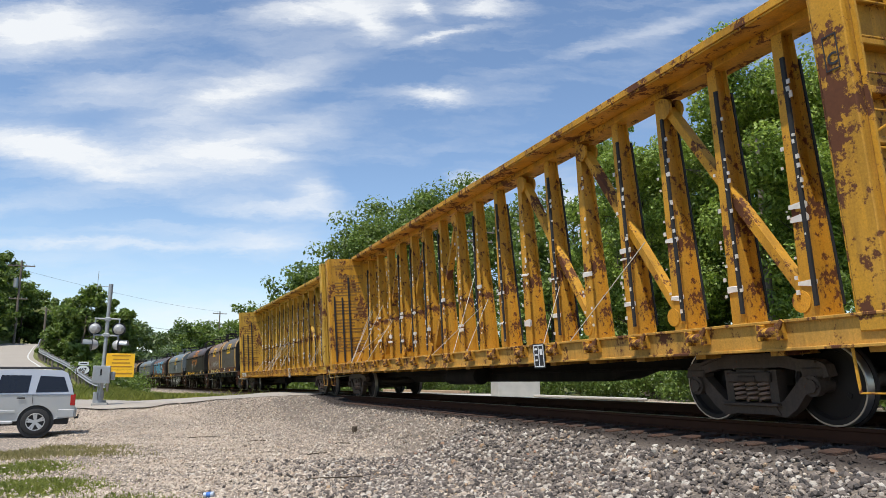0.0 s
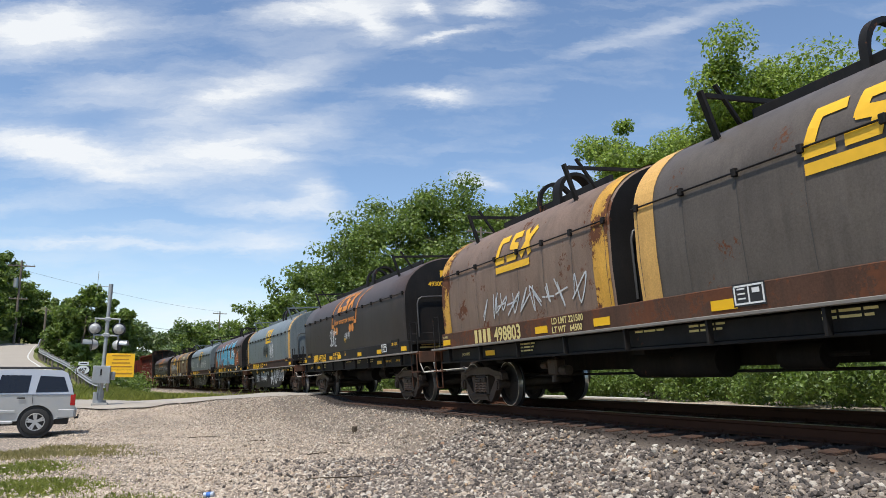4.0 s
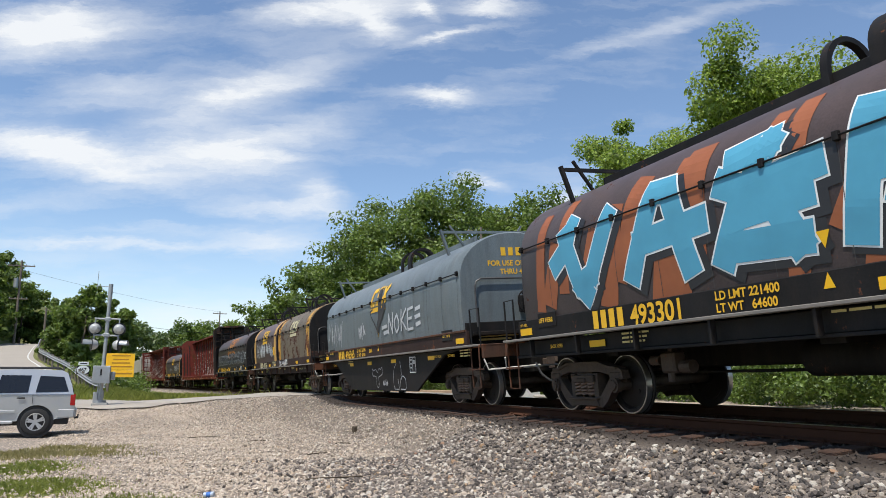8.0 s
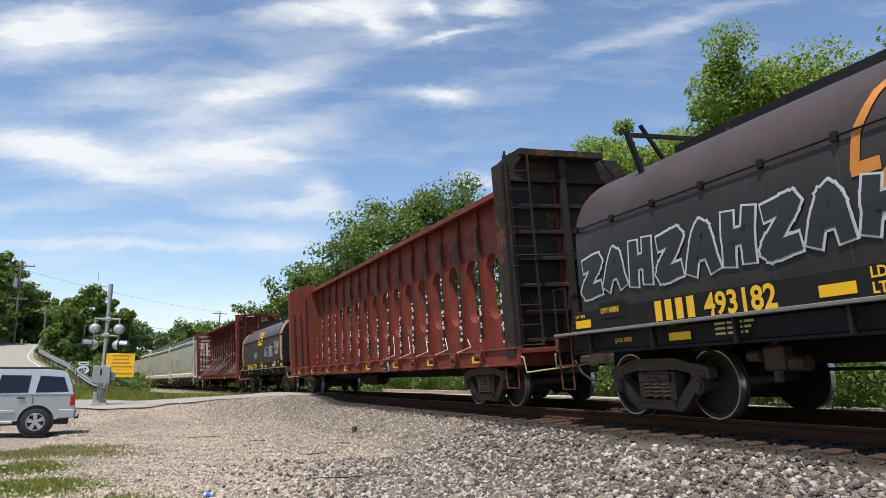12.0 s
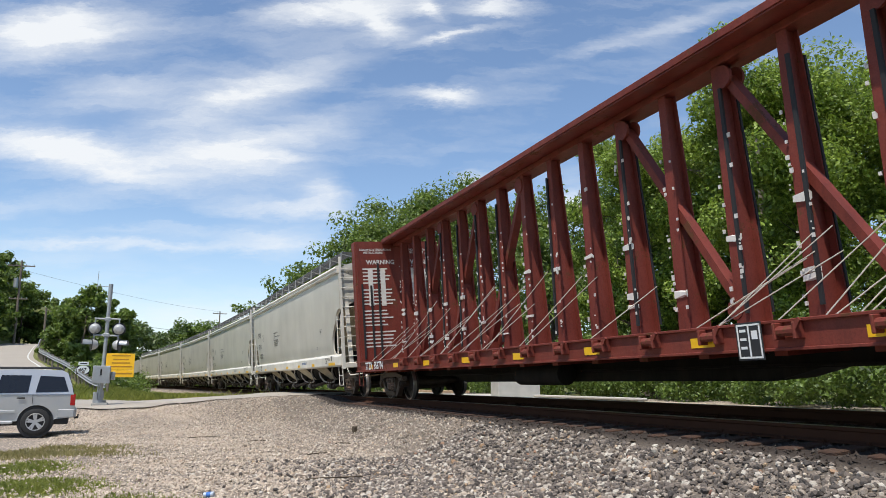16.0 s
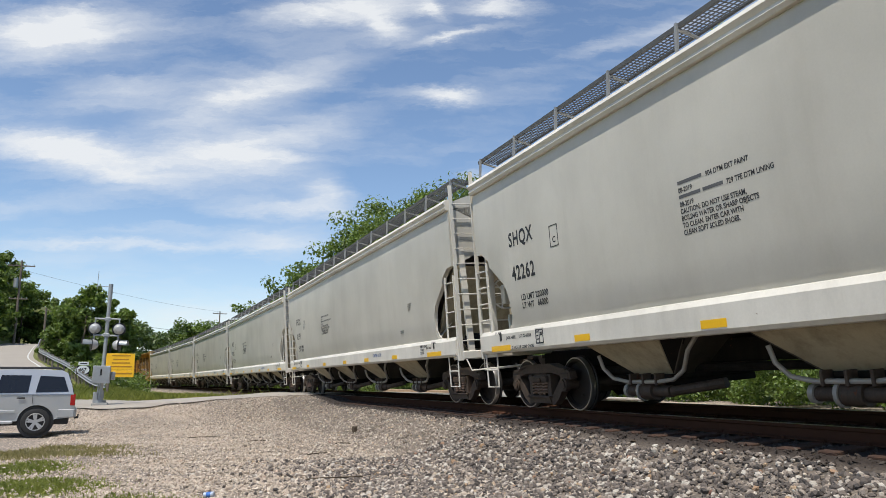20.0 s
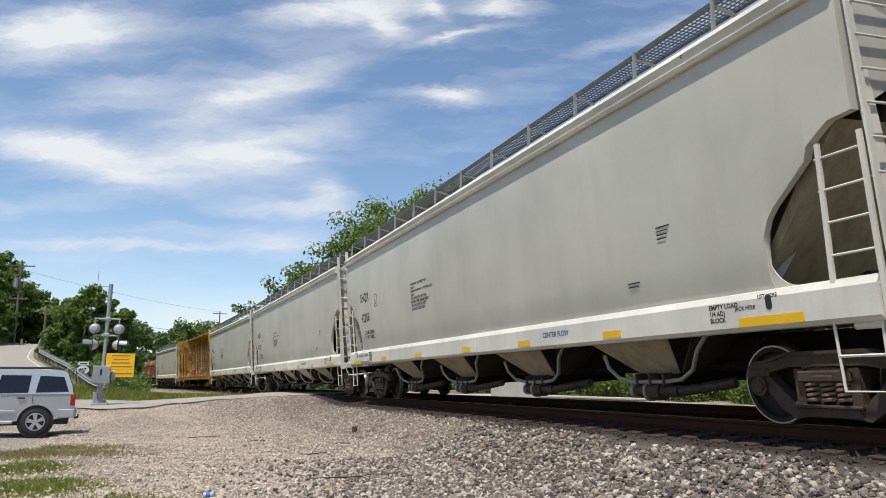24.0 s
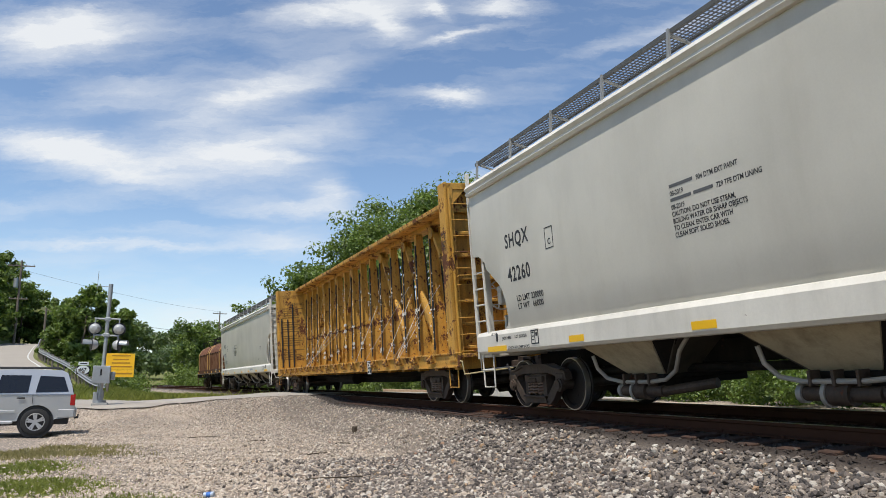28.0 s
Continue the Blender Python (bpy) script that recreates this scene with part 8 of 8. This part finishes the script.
# ---- small things in the yard ----
def litter():
    can = tagged(new("crushed_can"), "crushed blue and white drink can on the gravel", "can")
    x, y = 0.62, 9.35
    can.matrix_basis = pose(x, y, ground_z(x, y) + 0.04, 84, 10, 60)
    part("can", Bld().tube((0, 0, -0.06), (0, 0, 0.06), 0.034, 12).tube((0, 0, 0.06), (0, 0, 0.068), 0.034, 12, 0.027), plain("white and blue tin", (0.5, 0.55, 0.62), 0.35, 0.5), can)
    part("label_band", Bld().tube((0, 0, -0.025), (0, 0, 0.03), 0.0355, 12), plain("blue can print", (0.04, 0.14, 0.42), 0.4), can)
    rg = np.random.default_rng(2)
    twig = plain("dry twig", (0.10, 0.075, 0.05), 0.9)
    for i, (x, y, l, a) in enumerate(((2.35, 10.4, 0.9, 4), (2.9, 14.2, 0.5, 30), (1.1, 19.5, 0.8, 8), (3.9, 16.2, 0.4, -20), (2.2, 17.5, 0.5, 12))):
        t = tagged(new("dry_stick"), "dry dark stick lying on the gravel", "stick", "sticks on the gravel")
        t.matrix_basis = pose(x, y, ground_z(x, y) + 0.025, 0, 0, a)
        part("stem", Bld().pipe([(-l / 2, 0, 0), (-l / 6, 0.02, 0.01), (l / 5, -0.015, 0.005), (l / 2, 0.02, 0)], 0.012, 6), twig, t)
    x, y = 4.55, 17.8
    st = tagged(new("timber_stub"), "short broken timber stub standing in the ballast", "stub")
    st.matrix_basis = pose(x, y, ground_z(x, y), 4, -6, 20)
    part("stub", Bld().box(-0.06, 0.06, -0.05, 0.05, -0.1, 0.16, 0.02), twig, st)


litter()


def grass(name, label, patches, n, hgt, mat, seed):
    """Grass blades: narrow bent triangles standing on the ground."""
    rg = np.random.default_rng(seed)
    P = []
    for x, y, rx, ry, k in patches:
        m = int(n * k)
        P.append(np.stack([x + rg.normal(size=m) * rx * 0.5, y + rg.normal(size=m) * ry * 0.5], 1))
    P = np.concatenate(P)
    z = terrain(P[:, 0], P[:, 1])
    m = len(P)
    h = hgt * (0.4 + 0.9 * rg.random(m))
    a = rg.random(m) * 6.283
    w = 0.006 + 0.006 * rg.random(m)
    lx, ly = rg.normal(size=m) * 0.4 * h, rg.normal(size=m) * 0.4 * h
    dx, dy = np.cos(a) * w, np.sin(a) * w
    V = np.stack([np.stack([P[:, 0] - dx, P[:, 1] - dy, z - 0.01], 1), np.stack([P[:, 0] + dx, P[:, 1] + dy, z - 0.01], 1),
                  np.stack([P[:, 0] + dx * 0.7 + lx * 0.45, P[:, 1] + dy * 0.7 + ly * 0.45, z + h * 0.6], 1), np.stack([P[:, 0] + lx, P[:, 1] + ly, z + h], 1)], 1).reshape(-1, 3)
    k = np.arange(m) * 4
    F = np.stack([k, k + 1, k + 2, k, k + 2, k + 3], 1).reshape(-1, 3)
    me = bpy.data.meshes.new(name)
    me.from_pydata(V.tolist(), [], F.tolist())
    me.materials.append(mat)
    tagged(new(name, me), label, "grass", kind="stuff")


m_grass = leaf_mat("short green grass", (0.10, 0.125, 0.02), (0.30, 0.31, 0.06), 0.3)
m_grass_dry = leaf_mat("dry straw grass", (0.20, 0.16, 0.06), (0.36, 0.29, 0.13), 0.3)
grass("lawn_grass", "short green grass on the yard's edge", [(-1.75, 11.2, 0.9, 0.8, 1.1), (-1.0, 9.0, 1.0, 0.7, 1.2), (-4.6, 10.0, 2.0, 2.5, 0.4), (-2.2, 13.6, 0.8, 0.7, 0.6)], 16000, 0.04, m_grass, 41)
grass("dry_grass", "dry yellow grass in the gravel", [(-1.9, 15.9, 1.2, 0.8, 0.5), (-1.6, 17.2, 1.0, 0.5, 0.12)], 12000, 0.07, m_grass_dry, 42)
grass("verge_grass", "long grass on the verge by the crossing", [(-1.5, 40.5, 3.0, 1.6, 1.0), (1.8, 41.0, 2.4, 2.0, 0.8), (-3.0, 43.5, 2.0, 2.0, 0.6)], 9000, 0.35, m_grass, 43)


# ---- the cars in their order; each with its place along the train and half its truck spacing ----
TRAIN = []


def couple(car, q, half):
    TRAIN.append((car, q, half))
    return car


def build_train():
    couple(lumber_car(m_yellow, m_ochre, "rust-streaked yellow centerbeam lumber car, empty", "", "", True, 1), 15.62, 8.82)
    couple(lumber_car(m_yellow_b, m_yellow, "faded yellow centerbeam lumber car with bare posts", "85260", "TTZX", True, 2, winch_mat=m_ochre), 38.39, 8.82)
    c, sk = coil_car("dark coil car under two hoods with yellow end bands", "498803", [(-6.95, -0.25), (0.35, 7.0)], [m_tanhood, m_darkgrey], [m_bandy, m_band], False, 6.03, 7.75, m_black, m_brownsill, emblem_mat=m_gold, marks_mat=m_goldfade, marks_x=-5.2)
    scrawl(sk[0][1], sk[0][0], -5.0, 0.15, 4.0, 0.45, 9, m_spray, 3, 0.03)
    couple(c, 58.2, 6.03)
    c, sk = coil_car("black coil car with orange slogan on its hood", "493262", [(-6.25, 6.25)], [m_blackbrown], None, False, 5.1, 7.15, m_black, m_black, emblem_mat=m_orangeletter, weights=("221200", "64800"), marks_x=-4.6)
    couple(c, 74.1, 5.1)
    end_marks(sk[0][0], 6.256, '493000 - 493524', '', m_gold)
    tag(sk[0][1], sk[0][0], "SUKE", -1.90, 0.22, 0.95, 0.50, m_spray, 12, 0.05)
    scrawl(sk[0][1], sk[0][0], 0.13, 0.36, 0.65, 0.24, 6, m_spray, 61, 0.016)
    c, sk = coil_car("blue-grey coil car with tan end bands and fishbelly sides", "496341", [(-6.2, 6.2)], [m_greyhood], [m_band], True, 5.2, 7.15, m_black, m_brownblack, [m_greyhood], emblem_mat=m_gold, weights=("225800", "60200"), marks_x=-4.05, ld_dx=2.35, emblem_x=[0.0])
    couple(c, 89.75, 5.2)
    end_marks(sk[0][0], 6.206, 'FOR USE ON 496500', 'THRU 496724', m_gold)
    lettering("286K", m_gold, c, -0.45, -1.490, 1.43, 0.15)
    scrawl(sk[0][1], sk[0][0], -0.72, 0.28, 1.25, 0.62, 6, m_spray_black, 5, 0.05)
    scrawl(sk[0][1], sk[0][0], 1.15, 0.28, 0.85, 0.60, 4, m_spray, 6, 0.055)
    ring = Bld()
    sk[0][1].stroke(ring, [(1.55 + 0.52 * math.cos(t), 0.60 + 0.42 * math.sin(t)) for t in np.linspace(0, 6.2832, 25)], 0.04, 0.012)
    flat_mesh(ring, "graffiti", m_spray, sk[0][0])
    side = Skin([(-1.445, 0.32), (-1.446, 0.8), (-1.447, 1.22), (-1.40, 1.23)])
    tag(side, c, "POKY", -3.15, 0.28, 0.98, 0.38, m_spray, 9, 0.045)
    scrawl(side, c, -1.56, 0.30, 1.65, 0.50, 6, m_spray, 7, 0.05)
    scrawl(side, c, 0.27, 0.62, 0.35, 0.22, 2, m_spray, 8, 0.035)
    scrawl(side, c, 1.08, 0.15, 1.6, 0.70, 5, m_spray, 11, 0.06)
    tag(side, c, "POKW", 3.0, 0.32, 1.6, 0.5, m_spray, 9, 0.05)
    c, sk = coil_car("dark coil car covered with large blue graffiti", "493301", [(-6.25, 6.25)], [m_purple], None, False, 5.1, 7.15, m_black, m_black, weights=("221400", "64600"), marks_x=-4.0, ld_dx=2.6)
    couple(c, 104.75, 5.1)
    mural(sk[0][1], sk[0][0])
    end_marks(sk[0][0], 6.256, '493000 - 493524', '', m_gold)
    c, sk = coil_car("blue-grey coil car with silver graffiti tags", "496365", [(-6.2, 6.2)], [m_greyhood], None, True, 5.2, 7.15, m_black, m_brownblack, [m_greyhood], emblem_mat=m_gold, weights=("225900", "60100"), marks_x=-4.45, ld_dx=2.35, emblem_x=[-0.42])
    couple(c, 120.07, 5.2)
    end_marks(sk[0][0], 6.206, 'FOR USE ON 496500', 'THRU 496724', m_gold)
    lettering("286K", m_gold, c, -0.75, -1.490, 1.43, 0.15)
    scrawl(sk[0][1], sk[0][0], -5.85, 0.15, 1.95, 0.85, 5, m_spray, 15, 0.035)
    scrawl(sk[0][1], sk[0][0], -1.9, 0.28, 0.75, 0.45, 3, m_spray, 16, 0.045)
    tag(sk[0][1], sk[0][0], "NOKE", 1.15, 0.27, 2.15, 0.50, m_spray, 17, 0.07)
    dash = Bld()
    for q, x0, x1 in ((0.46, 0.62, 1.02), (0.30, 0.74, 1.10), (0.75, 3.42, 3.72), (0.55, 3.38, 3.72), (0.36, 3.42, 3.70)):
        sk[0][1].stroke(dash, [(x0, q), (x1, q + 0.03)], 0.10, 0.012)
    flat_mesh(dash, "graffiti", m_spray, sk[0][0])
    blot = Bld()
    sk[0][1].stroke(blot, [(-0.52, 1.02), (-0.42, 0.86), (-0.12, 0.66), (0.10, 0.46), (0.17, 0.30)], 0.05, 0.017)
    sk[0][1].stroke(blot, [(0.20, 0.45), (0.34, 0.66), (0.62, 0.86), (0.86, 1.10)], 0.24, 0.018)
    sk[0][1].stroke(blot, [(0.42, 0.80), (0.46, 1.20), (0.40, 1.55)], 0.30, 0.019)
    sk[0][1].stroke(blot, [(-0.52, 1.02), (-0.28, 1.06), (-0.30, 1.20)], 0.05, 0.0175)
    flat_mesh(blot, "graffiti", plain("charcoal spray paint", (0.035, 0.033, 0.033), 0.6, 0, 0.2, 4, 0), sk[0][0], "charcoal painted figure")
    side = Skin([(-1.445, 0.32), (-1.446, 0.8), (-1.447, 1.22), (-1.40, 1.23)])
    thin = Bld()
    for pts in ([(-0.62, 0.62, 0), (-0.60, 0.42, 0), (-0.40, 0.40, 0), (-0.22, 0.36, 0), (-0.24, 0.16, 0), (-0.12, 0.06, 0), (0.0, 0.16, 0), (-0.02, 0.36, 0), (0.16, 0.40, 0), (0.34, 0.46, 0), (0.34, 0.64, 0), (0.2, 0.58, 0), (0.06, 0.62, 0), (-0.1, 0.5, 0), (-0.28, 0.6, 0), (-0.46, 0.55, 0), (-0.62, 0.62, 0)],
                [(1.62, 0.72, 0), (1.42, 0.55, 0), (1.36, 0.20, 0), (1.55, -0.1, 0), (1.78, 0.02, 0), (1.72, 0.30, 0)], [(1.95, 0.78, 0), (2.02, 0.45, 0), (1.92, 0.25, 0), (1.95, 0.02, 0), (2.15, -0.02, 0), (2.35, 0.05, 0), (2.32, 0.30, 0), (2.10, 0.38, 0), (1.98, 0.28, 0)]):
        side.stroke(thin, [(p[0], max(p[1], 0.03)) for p in smooth_line(pts, 5)], 0.016, 0.012)
    flat_mesh(thin, "graffiti", m_spray, c, "thin pale outline drawings")
    scrawl(side, c, 0.40, 0.12, 0.42, 0.16, 5, m_spray, 19, 0.012)
    c, sk = coil_car("rust-blistered coil car under two banded hoods", "498756", [(-6.95, -0.25), (0.35, 7.0)], [m_pinkhood, m_rustyhood], [m_band, m_bandy], False, 6.03, 7.75, m_brownblack, m_brownblack, emblem_mat=[m_gold, m_creamfade], marks_x=-4.8, marks_mat=m_creamfade, weights=("190900", "72100"), ld_dx=3.5, band_w=0.55, emblem_x=[-4.06, 3.2])
    couple(c, 136.3, 6.03)
    tag(sk[0][1], sk[0][0], "BAD", -5.9, 0.28, 1.0, 0.75, m_spray, 22, 0.045)
    scrawl(sk[0][1], sk[0][0], -4.85, 0.30, 1.5, 0.75, 8, m_spray, 23, 0.045)
    scrawl(sk[0][1], sk[0][0], -3.15, 0.45, 1.2, 0.50, 6, m_spray, 24, 0.04)
    scrawl(sk[0][1], sk[0][0], -1.95, 0.26, 0.85, 0.40, 5, m_spray, 25, 0.04)
    face = Bld()
    sk[0][1].stroke(face, [(-1.82, 0.98), (-1.80, 0.72), (-1.68, 0.62), (-1.56, 0.72), (-1.54, 0.96)], 0.04, 0.012)
    sk[0][1].stroke(face, [(-1.38 + 0.07 * math.cos(t), 0.72 + 0.08 * math.sin(t)) for t in np.linspace(0, 6.2832, 13)], 0.03, 0.012)
    flat_mesh(face, "graffiti", m_spray, sk[0][0])
    notice = Bld()
    sk[0][1].patch(notice, -1.08, -0.72, 0.30, 0.72, 0.012)
    flat_mesh(notice, "notice", m_reflector, sk[0][0], "yellow notice sticker")
    sill = Skin([(-1.482, 1.31), (-1.483, 1.45), (-1.484, 1.62), (-1.44, 1.63)])
    scrawl(sill, c, 0.60, 0.14, 0.5, 0.13, 4, m_spray, 26, 0.028)
    scrawl(sill, c, 0.62, 0.0, 0.55, 0.13, 4, m_spray, 27, 0.028)
    scrawl(sill, c, 1.35, 0.02, 0.9, 0.26, 4, m_spray, 28, 0.045)
    c, sk = coil_car("dark coil car with a row of silver bubble graffiti", "493182", [(-6.25, 6.25)], [m_blackbrown], None, False, 5.1, 7.15, m_black, m_black, emblem_mat=m_orangeletter, emblem_x=[-0.45], marks_x=-4.4)
    couple(c, 152.6, 5.1)
    end_marks(sk[0][0], 6.256, '493000 - 493524', '', m_gold)
    tag(sk[0][1], sk[0][0], "ZAHZAHZAHZAYZAHZAYZ", -6.05, 0.30, 11.5, 0.46, m_spray, 4, 0.25, 0.016, m_spray_black, 0.36, 0.74)
    tag(sk[0][1], sk[0][0], "AHZ", 5.66, 0.42, 0.52, 0.36, m_spray, 35, 0.035)
    sill = Skin([(-1.482, 1.31), (-1.483, 1.45), (-1.484, 1.62), (-1.44, 1.63)])
    scrawl(sill, c, 2.55, 0.05, 0.32, 0.2, 3, m_spray, 36, 0.022)
    couple(window_car("worn red lumber car with oval wall openings"), 172.2, 8.75)
    c, sk = coil_car("dark coil car with tan end bands and sprayed tags", "495665", [(-6.25, 6.25)], [m_purple], [m_band], False, 5.1, 7.15, m_black, m_black, emblem_mat=m_gold, weights=("225200", "60800"), marks_x=-4.1, ld_dx=2.15, emblem_x=[-0.40])
    lettering("286K", m_gold, c, -1.15, -1.490, 1.43, 0.15)
    couple(c, 191.2, 5.1)
    tag(sk[0][1], sk[0][0], "GUS", 1.58, 0.32, 0.72, 0.48, m_spray, 31, 0.05)
    tag(sk[0][1], sk[0][0], "ERNER", 2.62, 0.30, 1.30, 0.52, m_spray, 32, 0.055)
    tag(sk[0][1], sk[0][0], "TRUP", 4.25, 0.34, 1.3, 0.6, m_spray, 33, 0.055)
    scrawl(sk[0][1], sk[0][0], -1.62, 0.24, 0.72, 0.42, 4, m_spray, 34, 0.03)
    frame_box = Bld().box(0.50, 1.10, -1.494, -1.490, 1.37, 1.385).box(0.50, 1.10, -1.494, -1.490, 1.60, 1.615).box(0.50, 0.515, -1.494, -1.490, 1.385, 1.60).box(1.085, 1.10, -1.494, -1.490, 1.385, 1.60).box(0.60, 1.0, -1.494, -1.490, 1.52, 1.565).box(0.56, 1.04, -1.494, -1.490, 1.42, 1.475)
    part("quality_stencil", frame_box, m_gold, c, "yellow framed stencil")
    couple(lumber_car(m_red, m_red, "oxide red centerbeam lumber car with slack cables", "856774", "TTZX", True, 6, True, reflect=True, straps=36, warn=m_label), 210.83, 8.82)
    for i, num in enumerate(("42193", "42262", "42191", "42185", "42208", "42201", "42260")):
        couple(hopper_car("clean pale grey covered hopper car", num), 252.4 + 19.92 * (i - 1), 8.1)
    couple(lumber_car(m_ochre, m_ochre, "brown-yellow centerbeam lumber car with torn wraps", "", "", True, 9), 374.0, 8.82)
    couple(hopper_car("clean pale grey covered hopper car near the rear", "42214"), 395.4, 8.1)
    c, sk = coil_car("orange-rusted coil car, last of the train", "", [(-6.25, -0.3), (0.3, 6.25)], [m_orangerust, m_orangerust], [m_band, m_band], False, 5.1, 7.15, m_under, m_brownsill, [m_orangerust] * 2)
    couple(c, 413.0, 5.1)


def end_marks(hood_ob, x, first, second, mat):
    """Owner's blocks and number range on the front end of a hood."""
    b = Bld()
    for i in range(4):
        b.box(x, x + 0.003, -0.36 + i * 0.19, -0.36 + i * 0.19 + 0.12, 3.28, 3.47)
    part("owner_mark", b, mat, hood_ob)
    lettering(first, mat, hood_ob, 0, 0, 0, 0.17, m=pose(x + 0.003, -0.72, 3.05, 90, 0, 90))
    if second:
        lettering(second, mat, hood_ob, 0, 0, 0, 0.17, m=pose(x + 0.003, -0.42, 2.86, 90, 0, 90))


def mural(sk, hood_ob):
    """Big angular sky-blue letters with white outlines on an orange and black ground."""
    rnd = random.Random(77)
    glyphs = [  # foot, width and strokes of each letter in a unit cell
        (-5.05, 1.9, [[(0.0, 0.42), (0.22, 0.62), (0.30, 0.92)], [(0.16, 0.80), (0.42, 0.10), (0.62, 0.18), (0.88, 0.86)], [(0.42, 0.10), (0.56, -0.06)]]),
        (-3.05, 1.45, [[(0.08, 0.06), (0.42, 0.92)], [(0.42, 0.92), (0.66, 0.90), (0.96, 0.02)], [(0.20, 0.40), (1.12, 0.46)]]),
        (-1.32, 1.5, [[(0.10, 0.02), (0.34, 0.62), (0.10, 0.74)], [(0.20, 0.95), (0.62, 1.0), (0.40, 0.60), (1.05, 0.66)], [(0.30, 0.40), (0.95, 0.44)], [(0.55, 0.62), (0.88, 0.02)], [(0.30, 0.10), (0.92, 0.06)]]),
        (0.42, 1.55, [[(0.12, 0.0), (0.22, 0.96)], [(0.22, 0.56), (0.62, 1.04)], [(0.20, 0.50), (0.62, 0.52), (0.72, 0.04)], [(0.42, 0.30), (0.98, 0.06)]]),
        (2.02, 1.5, [[(0.16, 0.0), (0.26, 0.96)], [(0.22, 0.90), (0.92, 0.98), (0.90, 1.12)], [(0.2, 0.46), (0.78, 0.50)], [(0.14, 0.06), (0.86, 0.02), (0.90, 0.26)]]),
    ]
    back, black, white, blue = Bld(), Bld(), Bld(), Bld()
    v, h = 0.30, 1.22
    for i in range(17):
        q = -5.7 + i * 0.46 + rnd.uniform(-0.2, 0.2)
        sk.stroke(back, [(q, rnd.uniform(0.05, 0.5)), (q + rnd.uniform(0.1, 0.4), rnd.uniform(0.9, 1.9))], rnd.uniform(0.25, 0.5), 0.0060 + 0.00004 * i)
    for i, (x, w, g) in enumerate(glyphs):
        for n, st in enumerate(g):
            pts = [(x + p[0] * w * 0.92 + 0.10 * p[1], v + p[1] * h) for p in st]
            sk.stroke(black, [(p[0] + 0.11, p[1] - 0.07) for p in pts], 0.46, 0.0090 + 0.0003 * n)
            sk.stroke(white, pts, 0.41, 0.0120 + 0.0002 * n)
            sk.stroke(blue, pts, 0.355, 0.0160 + 0.0003 * n)
    blobs = ((3.72, 0.30, 0.28), (3.95, 0.36, 0.32), (4.22, 0.42, 0.26), (4.42, 0.32, 0.24), (3.62, 1.12, 0.22), (3.74, 1.28, 0.20), (3.60, 0.92, 0.16), (4.12, 1.0, 0.12), (4.22, 0.97, 0.09), (4.56, 0.66, 0.24), (4.78, 0.70, 0.26), (4.92, 0.56, 0.18), (4.72, 0.46, 0.20), (5.02, 0.26, 0.14))
    keep = sk.lift
    for j, (x, q, r) in enumerate(blobs):
        sk.lift = 0.0070 + 0.0002 * j
        sk.disc(back, x, q, r, 20)
    sk.lift = keep
    sk.stroke(white, [(2.15, 0.62), (2.5, 0.98), (2.95, 1.06), (3.3, 0.80), (3.7, 0.88)], 0.05, 0.020)
    for st in ([(3.72, 1.0), (3.84, 0.5)], [(3.6, 0.85), (3.62, 0.4)], [(4.35, 0.85), (4.5, 0.45), (4.9, 0.42)], [(4.42, 0.35), (4.7, 0.28), (5.0, 0.4)], [(4.75, 0.95), (5.2, 1.08)], [(4.95, 0.85), (5.2, 0.78)], [(4.3, 0.7), (4.6, 0.85)]):
        sk.stroke(white, st, 0.024, 0.013)
    flat_mesh(back, "graffiti_ground", m_spray_orange, hood_ob, "burnt orange painted ground")
    flat_mesh(black, "graffiti_shadow", m_spray_black, hood_ob, "black painted shadow")
    flat_mesh(white, "graffiti_outline", m_white, hood_ob, "white painted outline")
    flat_mesh(blue, "graffiti_letters", m_spray_blue, hood_ob, "sky-blue painted letters")


build_train()


# ---- what moves ----
def motions():
    for car, q, half in TRAIN:
        rows = []
        for i in range(57):
            t = i * 0.5
            rows.append((t, car_pose(q - half - SPEED * t, q + half - SPEED * t)))
        walk(car, rows)
    place = {car: q for car, q, _ in TRAIN}
    for car, ws, x in SPINNING:
        q = place[car] - x
        t0, t1 = max(0.0, (q - 34) / SPEED), min(28.0, (q + 1.5) / SPEED)
        rows, ang = [], 0.0
        if t1 > 0 and t0 < 28:
            f0, f1 = int(t0 * FPS), int(t1 * FPS)
            for f in range(f0, f1 + 1):
                rows.append((f / FPS, Matrix.Translation((x, 0, WHEEL_R)) @ Matrix.Rotation(ang, 4, "Y")))
                ang += SPEED / FPS / WHEEL_R
        if not rows or rows[0][0] > 0:
            rows.insert(0, (0.0, rows[0][1] if rows else Matrix.Translation((x, 0, WHEEL_R))))
        if rows[-1][0] < 28:
            rows.append((28.0, rows[-1][1]))
        walk(ws, rows)
    # the clouds drift slowly to the right
    turn = Matrix.Rotation(-YAW, 4, "Z")
    base = Matrix.Translation(EYE)
    walk(clouds, [(0.0, base @ turn), (28.0, base @ Matrix.Rotation(radians(-1.3), 4, "Z") @ turn)])


motions()
